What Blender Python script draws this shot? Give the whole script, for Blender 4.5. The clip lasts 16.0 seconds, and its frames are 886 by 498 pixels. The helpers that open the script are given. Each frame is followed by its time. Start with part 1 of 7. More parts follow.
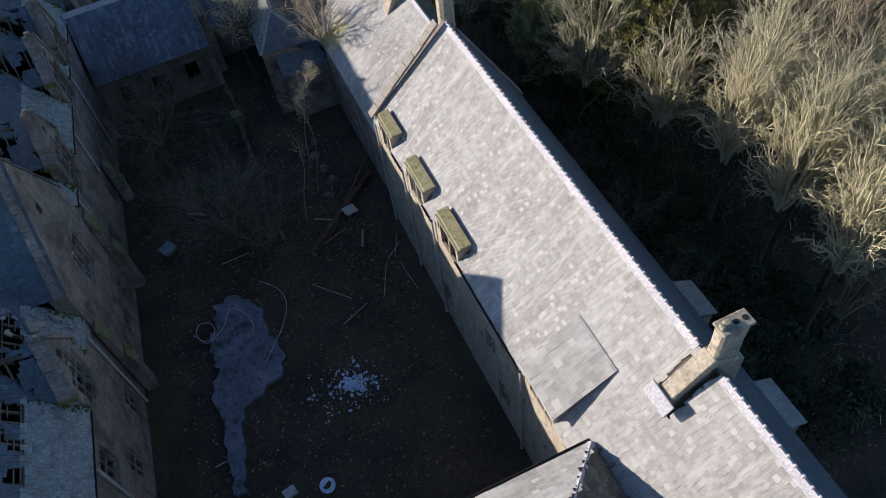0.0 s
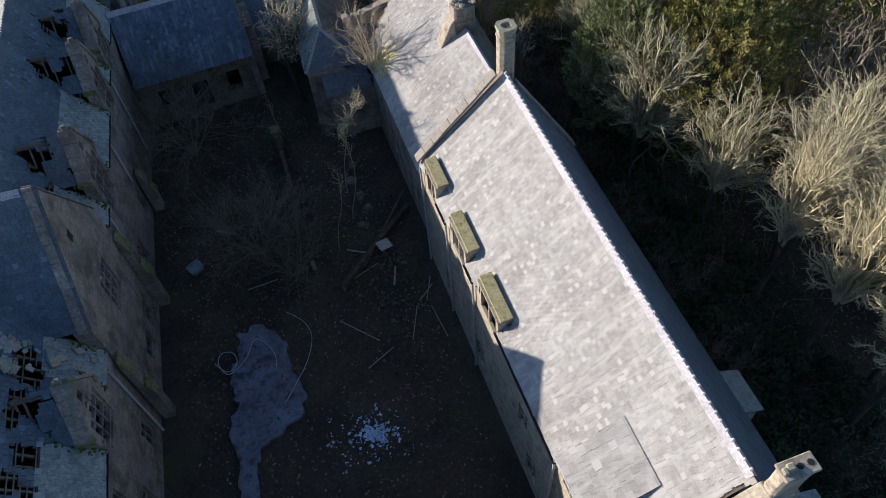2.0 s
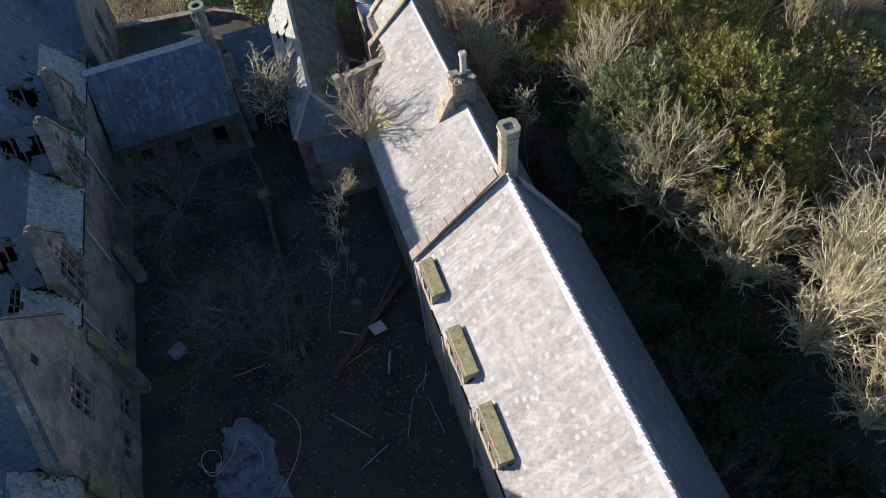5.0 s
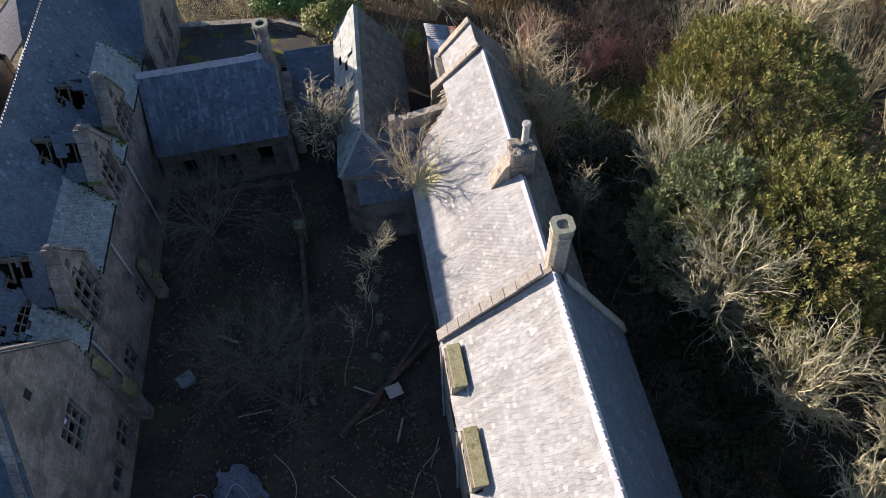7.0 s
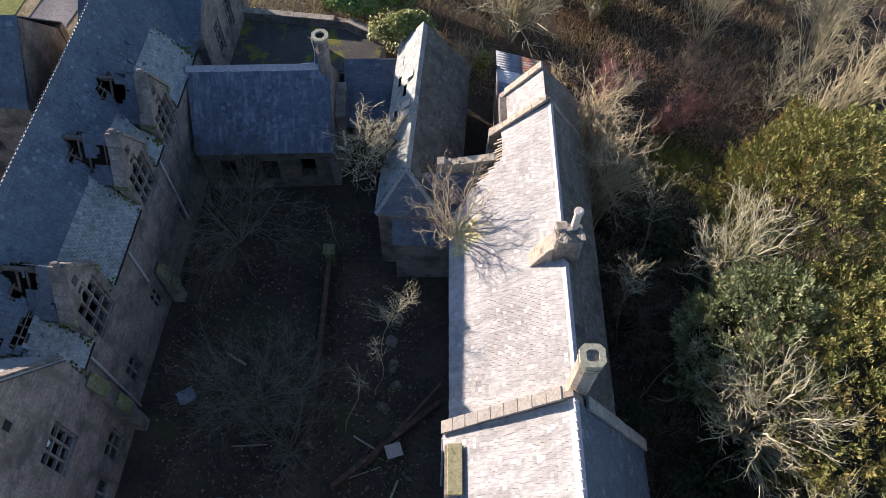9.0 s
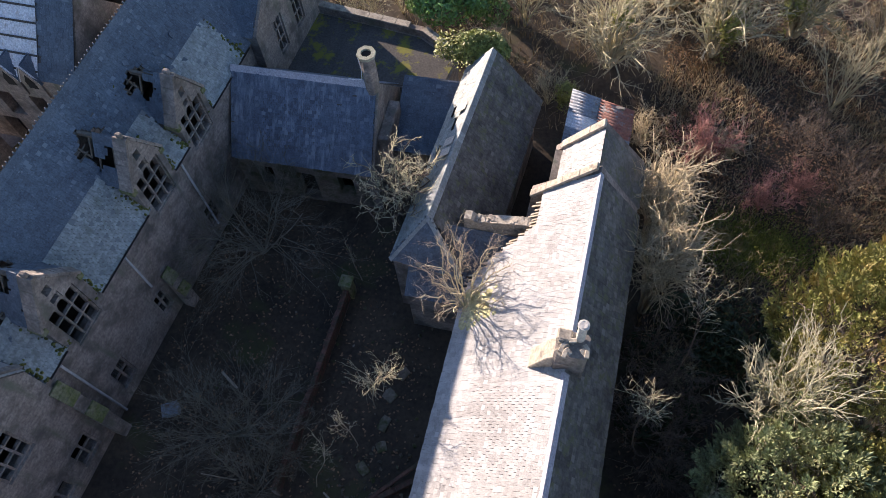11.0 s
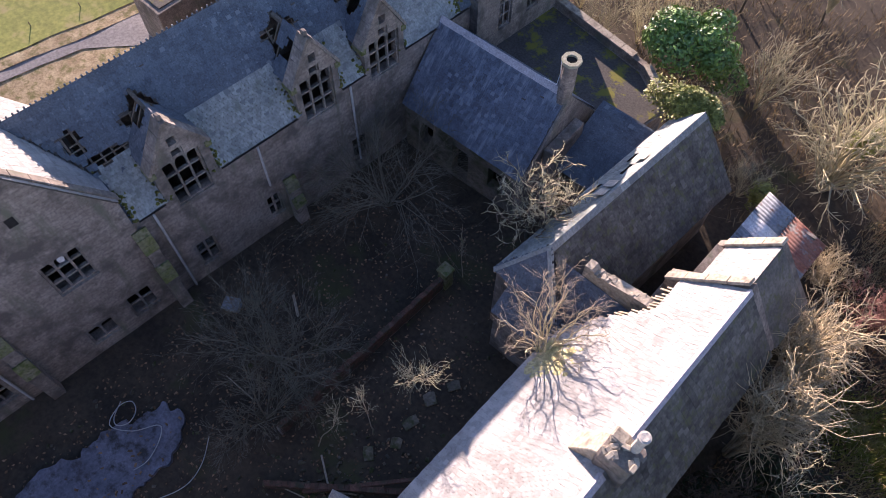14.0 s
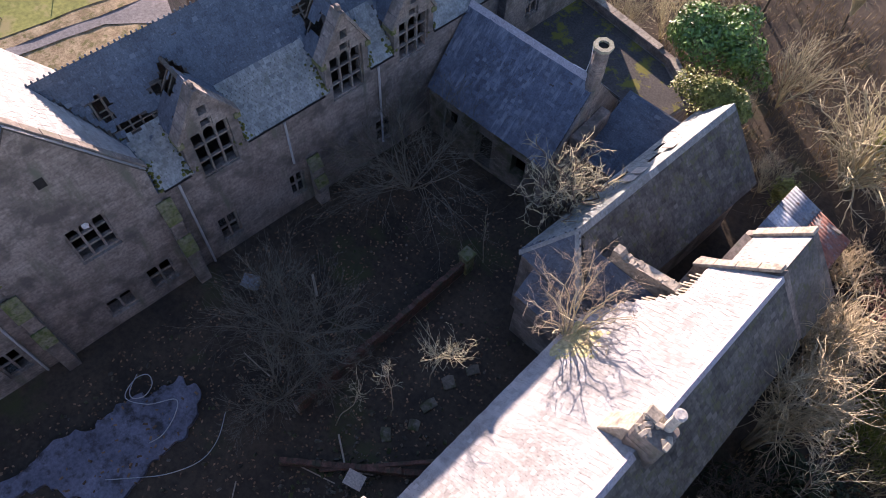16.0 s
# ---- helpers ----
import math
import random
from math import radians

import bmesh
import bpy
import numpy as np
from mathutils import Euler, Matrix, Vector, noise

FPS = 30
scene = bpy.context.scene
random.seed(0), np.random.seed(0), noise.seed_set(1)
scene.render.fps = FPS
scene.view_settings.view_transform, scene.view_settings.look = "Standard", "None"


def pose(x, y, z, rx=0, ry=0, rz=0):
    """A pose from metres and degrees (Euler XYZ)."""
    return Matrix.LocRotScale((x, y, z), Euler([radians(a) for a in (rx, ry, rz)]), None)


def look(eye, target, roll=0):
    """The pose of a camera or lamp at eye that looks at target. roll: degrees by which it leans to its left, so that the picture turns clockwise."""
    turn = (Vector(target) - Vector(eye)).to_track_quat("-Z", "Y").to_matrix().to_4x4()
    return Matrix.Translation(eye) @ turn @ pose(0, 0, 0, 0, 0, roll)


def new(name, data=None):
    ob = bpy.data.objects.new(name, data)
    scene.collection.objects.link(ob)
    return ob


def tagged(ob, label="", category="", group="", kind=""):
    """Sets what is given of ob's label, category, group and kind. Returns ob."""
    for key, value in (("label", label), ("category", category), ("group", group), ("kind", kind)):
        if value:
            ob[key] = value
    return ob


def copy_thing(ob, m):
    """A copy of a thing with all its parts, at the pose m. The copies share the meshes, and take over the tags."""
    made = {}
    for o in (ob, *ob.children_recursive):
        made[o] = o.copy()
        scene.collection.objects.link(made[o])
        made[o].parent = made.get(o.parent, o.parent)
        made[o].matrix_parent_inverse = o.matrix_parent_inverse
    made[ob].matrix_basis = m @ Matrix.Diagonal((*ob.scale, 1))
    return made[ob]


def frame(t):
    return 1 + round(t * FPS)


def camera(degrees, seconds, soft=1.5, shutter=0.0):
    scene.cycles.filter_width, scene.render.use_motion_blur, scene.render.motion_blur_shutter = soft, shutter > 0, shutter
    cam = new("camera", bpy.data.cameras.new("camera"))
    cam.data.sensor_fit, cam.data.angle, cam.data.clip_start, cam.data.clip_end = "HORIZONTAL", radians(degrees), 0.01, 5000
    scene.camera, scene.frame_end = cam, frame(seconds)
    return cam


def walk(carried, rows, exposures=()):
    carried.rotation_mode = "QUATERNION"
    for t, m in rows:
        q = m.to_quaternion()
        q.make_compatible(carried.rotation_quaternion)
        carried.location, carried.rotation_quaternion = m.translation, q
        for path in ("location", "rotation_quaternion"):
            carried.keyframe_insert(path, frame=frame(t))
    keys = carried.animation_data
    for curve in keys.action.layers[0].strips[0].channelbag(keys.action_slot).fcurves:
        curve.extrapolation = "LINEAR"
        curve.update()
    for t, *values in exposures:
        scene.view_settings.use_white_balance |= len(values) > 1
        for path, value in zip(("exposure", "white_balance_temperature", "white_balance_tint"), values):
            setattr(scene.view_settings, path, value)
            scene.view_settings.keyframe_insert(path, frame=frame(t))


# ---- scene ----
EXPOSURES = [(0.0, 0.52, 5750.0, 12.0), (4.0, 0.72, 5800.0, 12.0), (6.5, 0.84, 5950.0, 15.0), (9.0, 1.08, 6000.0, 18.0), (11.5, 1.35, 6180.0, 21.0), (12.5, 1.48, 6230.0, 23.0), (13.5, 1.50, 6300.0, 32.0), (16.0, 1.46, 6300.0, 31.0)]
cam = camera(62.04, 16.0, soft=0.5)
PATH = [
    (0, (1.752, -2.384, 30.595), (2.114, -1.224, 29.007), -8.76),
    (0.5, (1.882, -1.582, 30.914), (2.218, -0.419, 29.322), -7.49),
    (1, (1.928, -0.707, 31.147), (2.240, 0.456, 29.550), -6.10),
    (1.5, (1.966, 0.177, 31.359), (2.267, 1.332, 29.755), -5.39),
    (2, (2.103, 1.065, 31.595), (2.410, 2.205, 29.980), -5.40),
    (2.5, (2.308, 1.983, 31.845), (2.610, 3.112, 30.222), -5.24),
    (3, (2.547, 3.048, 32.012), (2.849, 4.159, 30.377), -4.79),
    (3.5, (2.852, 4.041, 32.240), (3.155, 5.137, 30.595), -4.73),
    (4, (3.194, 4.980, 32.556), (3.494, 6.057, 30.897), -5.03),
    (6.5, (5.541, 8.998, 32.928), (5.758, 10.111, 31.281), -4.11),
    (7, (5.563, 10.224, 32.889), (5.732, 11.332, 31.233), -1.76),
    (7.5, (5.663, 11.431, 32.882), (5.769, 12.530, 31.214), 0.42),
    (8, (5.979, 12.602, 33.017), (6.058, 13.682, 31.336), 1.34),
    (8.5, (6.433, 13.874, 33.269), (6.487, 14.930, 31.571), 1.51),
    (9, (6.934, 15.254, 33.490), (6.956, 16.278, 31.772), 1.71),
    (11.5, (11.977, 22.361, 31.827), (11.568, 23.226, 30.071), -7.32),
    (12, (12.194, 23.243, 31.547), (11.729, 24.083, 29.792), -6.88),
    (12.5, (12.314, 23.733, 31.309), (11.827, 24.560, 29.554), -6.43),
    (13, (12.137, 23.662, 30.881), (11.552, 24.441, 29.135), -3.87),
    (13.5, (11.970, 23.228, 30.496), (11.301, 23.954, 28.757), -0.41),
    (14, (11.974, 22.838, 30.231), (11.302, 23.571, 28.496), 0.69),
    (14.5, (12.005, 22.448, 30.039), (11.333, 23.190, 28.307), 1.15),
    (15, (11.923, 22.091, 29.836), (11.252, 22.840, 28.107), 1.86),
    (15.5, (11.783, 21.757, 29.656), (11.108, 22.505, 27.928), 2.57),
    (16, (11.670, 21.459, 29.567), (10.997, 22.211, 27.841), 3.21),
]
walk(cam, [(t, look(eye, target, roll)) for t, eye, target, roll in PATH],
     EXPOSURES)


# ---- light: low winter sun out of the north-west of the plan, clear sky ----
SUN_HEADING, SUN_ELEV = -35.5, 13.1   # where the shadows point (degrees from +x), the sun's height
world = bpy.data.worlds.new("sky")
scene.world = world
world.use_nodes = True
wn = world.node_tree.nodes
sky = wn.new("ShaderNodeTexSky")
sky.ozone_density, sky.dust_density = 2.5, 0.4
sky.sky_type, sky.sun_disc = 'NISHITA', False
sky.sun_elevation = radians(SUN_ELEV)
# the sky's sun_rotation turns clockwise from +y
sun_from = radians(SUN_HEADING + 180.0)
sky.sun_rotation = (math.pi / 2 - sun_from) % (2 * math.pi)
wn["Background"].inputs["Strength"].default_value = 0.095
world.node_tree.links.new(sky.outputs["Color"], wn["Background"].inputs["Color"])
sun_data = bpy.data.lights.new("sun", 'SUN')
sun_data.energy, sun_data.angle, sun_data.color = 4.9, radians(0.53), (1.0, 0.84, 0.645)
sun = new("sun", sun_data)
sun_way = Vector((math.cos(radians(SUN_HEADING)) * math.cos(radians(SUN_ELEV)),
                  math.sin(radians(SUN_HEADING)) * math.cos(radians(SUN_ELEV)), -math.sin(radians(SUN_ELEV))))
sun.rotation_mode = 'QUATERNION'
sun.rotation_quaternion = sun_way.to_track_quat('-Z', 'Y')
sun.location = (-40, 45, 40)
scene.view_settings.exposure = 0.0


# ---- materials ----
def material(name, base, second, rough=0.85, scale=1.2, fine=18.0, bump=0.25, spots=None, spot_at=(0.55, 0.7),
             spot_scale=2.5, island=0.0, random_ob=0.0, metal=0.0, spec=0.4, stretch=None, mixlow=0.35, mixhigh=0.65, odd=None, courses=0.0, streaks=None):
    """Two colours mixed by large noise, fine grain, optional stains, piece by piece variation and bump."""
    m = bpy.data.materials.new(name)
    m.use_nodes = True
    nt = m.node_tree
    N, L = nt.nodes, nt.links
    b = N["Principled BSDF"]
    geo = N.new("ShaderNodeNewGeometry")
    src = geo.outputs["Position"]
    if stretch:
        mp = N.new("ShaderNodeMapping")
        mp.inputs["Scale"].default_value = stretch
        L.new(src, mp.inputs["Vector"])
        src = mp.outputs["Vector"]

    def tex(sc, detail=4.0, rough_=0.6):
        t = N.new("ShaderNodeTexNoise")
        t.inputs["Scale"].default_value, t.inputs["Detail"].default_value, t.inputs["Roughness"].default_value = sc, detail, rough_
        L.new(src, t.inputs["Vector"])
        return t

    def ramp(sock, lo, hi):
        r = N.new("ShaderNodeMapRange")
        r.inputs["From Min"].default_value, r.inputs["From Max"].default_value = lo, hi
        L.new(sock, r.inputs["Value"])
        return r.outputs["Result"]

    def mix(fac, a, c, mode='MIX'):
        x = N.new("ShaderNodeMix")
        x.data_type, x.blend_type = 'RGBA', mode
        if isinstance(fac, float):
            x.inputs["Factor"].default_value = fac
        else:
            L.new(fac, x.inputs["Factor"])
        for sock, v in ((x.inputs[6], a), (x.inputs[7], c)):
            if isinstance(v, tuple):
                sock.default_value = (*v, 1.0)
            else:
                L.new(v, sock)
        return x.outputs[2]

    big, small = tex(scale), tex(fine, 3.0)
    col = mix(ramp(big.outputs["Fac"], mixlow, mixhigh), tuple(base), tuple(second))
    g = N.new("ShaderNodeMapRange")
    g.inputs["To Min"].default_value, g.inputs["To Max"].default_value = 0.72, 1.28
    g.inputs["From Min"].default_value, g.inputs["From Max"].default_value = 0.3, 0.7
    L.new(small.outputs["Fac"], g.inputs["Value"])
    sc = N.new("ShaderNodeVectorMath")
    sc.operation = 'SCALE'
    L.new(col, sc.inputs[0])
    L.new(g.outputs["Result"], sc.inputs["Scale"])
    col = sc.outputs["Vector"]
    for amount, sock in ((island, geo.outputs["Random Per Island"]), (random_ob, None)):
        if amount:
            if sock is None:
                sock = N.new("ShaderNodeObjectInfo").outputs["Random"]
            h = N.new("ShaderNodeMapRange")
            h.inputs["To Min"].default_value, h.inputs["To Max"].default_value = 1 - amount, 1 + amount
            L.new(sock, h.inputs["Value"])
            v = N.new("ShaderNodeVectorMath")
            v.operation = 'SCALE'
            L.new(col, v.inputs[0])
            L.new(h.outputs["Result"], v.inputs["Scale"])
            col = v.outputs["Vector"]
    if courses:
        # squared rubble in courses, read along the wall and up it
        sx = N.new("ShaderNodeSeparateXYZ")
        L.new(geo.outputs["Position"], sx.inputs[0])
        ad = N.new("ShaderNodeMath")
        L.new(sx.outputs["X"], ad.inputs[0])
        L.new(sx.outputs["Y"], ad.inputs[1])
        cx = N.new("ShaderNodeCombineXYZ")
        L.new(ad.outputs[0], cx.inputs["X"])
        L.new(sx.outputs["Z"], cx.inputs["Y"])
        br_ = N.new("ShaderNodeTexBrick")
        br_.inputs["Scale"].default_value = 1.0
        br_.inputs["Brick Width"].default_value, br_.inputs["Row Height"].default_value = 0.46, 0.21
        br_.inputs["Mortar Size"].default_value, br_.inputs["Mortar Smooth"].default_value = 0.014, 0.4
        br_.inputs["Color1"].default_value = (1 - courses, 1 - courses, 1 - courses, 1)
        br_.inputs["Color2"].default_value = (1 + courses, 1 + courses * 0.96, 1 + courses * 0.9, 1)
        br_.inputs["Mortar"].default_value = (0.84, 0.84, 0.85, 1)
        br_.squash, br_.squash_frequency = 0.7, 3
        L.new(cx.outputs[0], br_.inputs["Vector"])
        col = mix(1.0, col, br_.outputs["Color"], 'MULTIPLY')
    if odd:
        # a share of single pieces in a colour of their own
        pick = geo.outputs["Random Per Island"] if not random_ob else N.new("ShaderNodeObjectInfo").outputs["Random"]
        wn_ = N.new("ShaderNodeTexWhiteNoise")
        wn_.noise_dimensions = '1D'
        L.new(pick, wn_.inputs["W"])
        col = mix(ramp(wn_.outputs["Value"], 1 - odd[1], 1 - odd[1] + 0.01), col, tuple(odd[0]))
    if streaks:
        # weather streaks running down the slope: colour, from, to, scale along x, y, z
        mp2 = N.new("ShaderNodeMapping")
        mp2.inputs["Scale"].default_value = streaks[3]
        L.new(geo.outputs["Position"], mp2.inputs["Vector"])
        sn = N.new("ShaderNodeTexNoise")
        sn.inputs["Scale"].default_value, sn.inputs["Detail"].default_value, sn.inputs["Roughness"].default_value = 1.0, 5.0, 0.65
        L.new(mp2.outputs["Vector"], sn.inputs["Vector"])
        col = mix(ramp(sn.outputs["Fac"], streaks[1], streaks[2]), col, tuple(streaks[0]))
    if spots:
        st = tex(spot_scale, 5.0, 0.65)
        col = mix(ramp(st.outputs["Fac"], *spot_at), col, tuple(spots))
    L.new(col, b.inputs["Base Color"])
    b.inputs["Roughness"].default_value, b.inputs["Metallic"].default_value = rough, metal
    b.inputs["Specular IOR Level"].default_value = spec
    if bump:
        bm_ = N.new("ShaderNodeBump")
        bm_.inputs["Strength"].default_value, bm_.inputs["Distance"].default_value = bump, 0.03
        L.new(small.outputs["Fac"], bm_.inputs["Height"])
        L.new(bm_.outputs["Normal"], b.inputs["Normal"])
    return m


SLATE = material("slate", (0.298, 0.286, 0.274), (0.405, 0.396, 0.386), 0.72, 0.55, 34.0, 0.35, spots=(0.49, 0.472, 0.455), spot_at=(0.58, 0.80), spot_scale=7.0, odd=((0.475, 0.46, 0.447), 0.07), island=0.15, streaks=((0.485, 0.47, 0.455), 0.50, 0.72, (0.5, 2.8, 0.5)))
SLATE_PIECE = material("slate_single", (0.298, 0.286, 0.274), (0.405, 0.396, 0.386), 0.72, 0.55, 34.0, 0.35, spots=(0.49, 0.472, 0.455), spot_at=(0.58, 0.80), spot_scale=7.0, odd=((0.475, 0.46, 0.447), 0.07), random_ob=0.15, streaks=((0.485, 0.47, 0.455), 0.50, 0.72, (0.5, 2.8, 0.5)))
# main house slate; also the shaded copy of the near wing's slate
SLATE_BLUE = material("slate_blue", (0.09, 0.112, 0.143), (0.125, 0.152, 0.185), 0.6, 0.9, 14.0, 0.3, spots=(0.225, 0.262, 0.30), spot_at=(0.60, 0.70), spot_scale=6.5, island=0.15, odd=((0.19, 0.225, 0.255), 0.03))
SLATE_STREAK = material("slate_streaked", (0.09, 0.112, 0.155), (0.13, 0.155, 0.205), 0.55, 1.1, 14.0, 0.3, spots=(0.065, 0.072, 0.085), spot_at=(0.60, 0.74), spot_scale=1.2, island=0.16, odd=((0.17, 0.20, 0.245), 0.05), streaks=((0.235, 0.272, 0.325), 0.52, 0.66, (3.4, 0.7, 0.7)))
SLATE_STREAK_PIECE = material("single_slate_streaked", (0.09, 0.112, 0.155), (0.13, 0.155, 0.205), 0.55, 1.1, 14.0, 0.3, spots=(0.065, 0.072, 0.085), spot_at=(0.60, 0.74), spot_scale=1.2, random_ob=0.3, odd=((0.20, 0.235, 0.285), 0.08), streaks=((0.235, 0.272, 0.325), 0.52, 0.66, (3.4, 0.7, 0.7)))
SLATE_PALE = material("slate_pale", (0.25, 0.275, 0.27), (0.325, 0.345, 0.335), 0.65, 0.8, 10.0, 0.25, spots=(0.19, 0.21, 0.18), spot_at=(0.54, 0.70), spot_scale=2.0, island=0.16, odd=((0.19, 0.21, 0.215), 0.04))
SLATE_PALE_PIECE = material("single_slate_pale", (0.25, 0.275, 0.27), (0.325, 0.345, 0.335), 0.65, 0.8, 10.0, 0.25, spots=(0.19, 0.21, 0.18), spot_at=(0.54, 0.70), spot_scale=2.0, random_ob=0.16, odd=((0.19, 0.21, 0.215), 0.04))
# mossy slate for slopes turned from the sun, shade mixed into its colour
SLATE_SHADE = material("slate_shade", (0.085, 0.08, 0.072), (0.165, 0.155, 0.138), 0.75, 0.9, 8.0, 0.3, spots=(0.13, 0.13, 0.07), spot_at=(0.52, 0.66), island=0.28, odd=((0.21, 0.20, 0.18), 0.03))
STONE = material("stone", (0.24, 0.20, 0.172), (0.345, 0.292, 0.252), 0.92, 0.7, 9.0, 0.5, spots=(0.135, 0.115, 0.10), spot_at=(0.48, 0.64), spot_scale=0.8, courses=0.13, streaks=((0.17, 0.168, 0.125), 0.53, 0.68, (1.3, 1.3, 0.28)))
HARLING = material("lime_render", (0.43, 0.405, 0.37), (0.52, 0.49, 0.45), 0.92, 0.8, 14.0, 0.3, spots=(0.27, 0.245, 0.22), spot_at=(0.54, 0.70), spot_scale=1.4)
COPING_STONE = material("coping_weathered", (0.36, 0.325, 0.285), (0.27, 0.245, 0.22), 0.93, 1.4, 12.0, 0.5, spots=(0.42, 0.36, 0.19), spot_at=(0.60, 0.70), spot_scale=2.6)
# darker stone with greenish spots, on the hall's court wall only
STONE_DARK = material("dark_stone", (0.13, 0.11, 0.088), (0.20, 0.168, 0.138), 0.9, 0.8, 9.0, 0.5, spots=(0.08, 0.085, 0.045), spot_at=(0.48, 0.62), spot_scale=0.9, courses=0.13)
STONE_PALE = material("stone_pale", (0.36, 0.315, 0.25), (0.46, 0.40, 0.315), 0.9, 1.1, 9.0, 0.4, spots=(0.19, 0.165, 0.135), spot_at=(0.50, 0.68), spot_scale=2.4)
STONE_MOSS = material("stone_moss", (0.23, 0.215, 0.14), (0.15, 0.165, 0.055), 0.95, 1.6, 9.0, 0.5, spots=(0.09, 0.115, 0.03), spot_at=(0.52, 0.64), spot_scale=3.0)
LEAD_MOSS = material("lead_moss", (0.33, 0.295, 0.15), (0.41, 0.365, 0.21), 0.9, 2.5, 14.0, 0.4, spots=(0.20, 0.20, 0.07), spot_at=(0.55, 0.66), spot_scale=4.0)
RIDGE_LEAD = material("ridge_tile", (0.40, 0.385, 0.425), (0.49, 0.475, 0.51), 0.7, 1.0, 14.0, 0.2, spots=(0.33, 0.315, 0.33), spot_at=(0.56, 0.72), spot_scale=3.0)
ROOF_BOARD = material("roof_boarding", (0.075, 0.068, 0.06), (0.12, 0.108, 0.095), 0.9, 2.0, 20.0, 0.3)
WOOD_OLD = material("old_wood", (0.13, 0.10, 0.075), (0.19, 0.16, 0.125), 0.85, 2.0, 20.0, 0.3)
WOOD_PALE = material("weathered_wood", (0.36, 0.30, 0.22), (0.44, 0.38, 0.30), 0.85, 2.0, 20.0, 0.3)
# near-black, for plates painted as the unlit insides of flues and openings
DARK = material("dark_inside", (0.02, 0.018, 0.016), (0.03, 0.027, 0.024), 0.95, 1.0, 6.0, 0.0)
IRON = material("cast_iron", (0.42, 0.42, 0.42), (0.52, 0.52, 0.52), 0.5, 3.0, 20.0, 0.1)
IRON_DARK = material("dark_iron", (0.05, 0.045, 0.04), (0.09, 0.07, 0.055), 0.6, 3.0, 20.0, 0.2)
RUBBLE = material("mossy_rubble", (0.095, 0.08, 0.06), (0.17, 0.145, 0.115), 0.95, 1.5, 9.0, 0.4, spots=(0.07, 0.08, 0.03), spot_at=(0.46, 0.60), spot_scale=1.2, island=0.5)
GROUND = material("earth", (0.046, 0.036, 0.027), (0.09, 0.068, 0.046), 0.95, 0.35, 5.0, 0.6, spots=(0.07, 0.075, 0.03), spot_at=(0.56, 0.68), spot_scale=0.22)
STONE_CAP = material("cap_stone", (0.40, 0.375, 0.28), (0.34, 0.335, 0.23), 0.92, 3.0, 12.0, 0.4, spots=(0.48, 0.44, 0.35), spot_at=(0.55, 0.66), spot_scale=5.0)
BRICK = material("brick", (0.125, 0.068, 0.052), (0.18, 0.095, 0.07), 0.92, 2.0, 12.0, 0.4, spots=(0.075, 0.07, 0.045), spot_at=(0.46, 0.62), island=0.2, random_ob=0.2)
POT = material("clay_pot", (0.58, 0.53, 0.46), (0.66, 0.60, 0.52), 0.7, 3.0, 15.0, 0.15)
ICE = material("frosted_water", (0.13, 0.13, 0.165), (0.215, 0.215, 0.265), 0.45, 0.8, 7.0, 0.15, spots=(0.05, 0.045, 0.045), spot_at=(0.50, 0.66), spot_scale=1.7)
PLASTIC_BLUE = material("pale_plastic", (0.48, 0.58, 0.78), (0.62, 0.68, 0.80), 0.5, 3.0, 15.0, 0.1, island=0.3)
BOARD = material("pale_board", (0.50, 0.44, 0.38), (0.58, 0.52, 0.45), 0.8, 2.0, 15.0, 0.2)
TIN_RED = material("rusty_tin", (0.24, 0.085, 0.065), (0.33, 0.17, 0.13), 0.7, 1.5, 9.0, 0.2, spots=(0.30, 0.28, 0.27), spot_at=(0.55, 0.62), spot_scale=2.0)
TIN_GREY = material("grey_tin", (0.21, 0.235, 0.27), (0.33, 0.36, 0.40), 0.45, 1.2, 9.0, 0.15, spots=(0.20, 0.13, 0.10), spot_at=(0.58, 0.68), metal=0.3)
FELT = material("roof_felt", (0.075, 0.07, 0.065), (0.11, 0.10, 0.09), 0.9, 0.7, 9.0, 0.3, spots=(0.20, 0.19, 0.035), spot_at=(0.54, 0.62), spot_scale=0.9)
BARK = material("bark", (0.28, 0.23, 0.165), (0.37, 0.305, 0.22), 0.9, 2.0, 20.0, 0.2, spots=(0.22, 0.22, 0.10), spot_at=(0.54, 0.68), spot_scale=2.0, island=0.2)
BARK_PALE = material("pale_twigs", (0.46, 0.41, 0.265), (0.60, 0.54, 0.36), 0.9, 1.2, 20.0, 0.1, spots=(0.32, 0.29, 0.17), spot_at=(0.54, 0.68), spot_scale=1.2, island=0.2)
BARK_LINK = material("russet_twigs", (0.37, 0.30, 0.21), (0.46, 0.37, 0.265), 0.9, 1.2, 20.0, 0.1, island=0.25)
BARK_LICHEN = material("lichened_twigs", (0.40, 0.37, 0.26), (0.55, 0.50, 0.36), 0.9, 1.2, 20.0, 0.1, spots=(0.29, 0.31, 0.17), spot_at=(0.50, 0.64), spot_scale=0.9, island=0.35)
BARK_STRAW = material("straw_twigs", (0.42, 0.345, 0.215), (0.56, 0.465, 0.31), 0.9, 1.2, 20.0, 0.1, island=0.3)
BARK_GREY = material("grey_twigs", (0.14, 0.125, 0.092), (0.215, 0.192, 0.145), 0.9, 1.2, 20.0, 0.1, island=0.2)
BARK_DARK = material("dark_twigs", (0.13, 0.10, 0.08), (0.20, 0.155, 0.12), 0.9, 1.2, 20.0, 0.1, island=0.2)
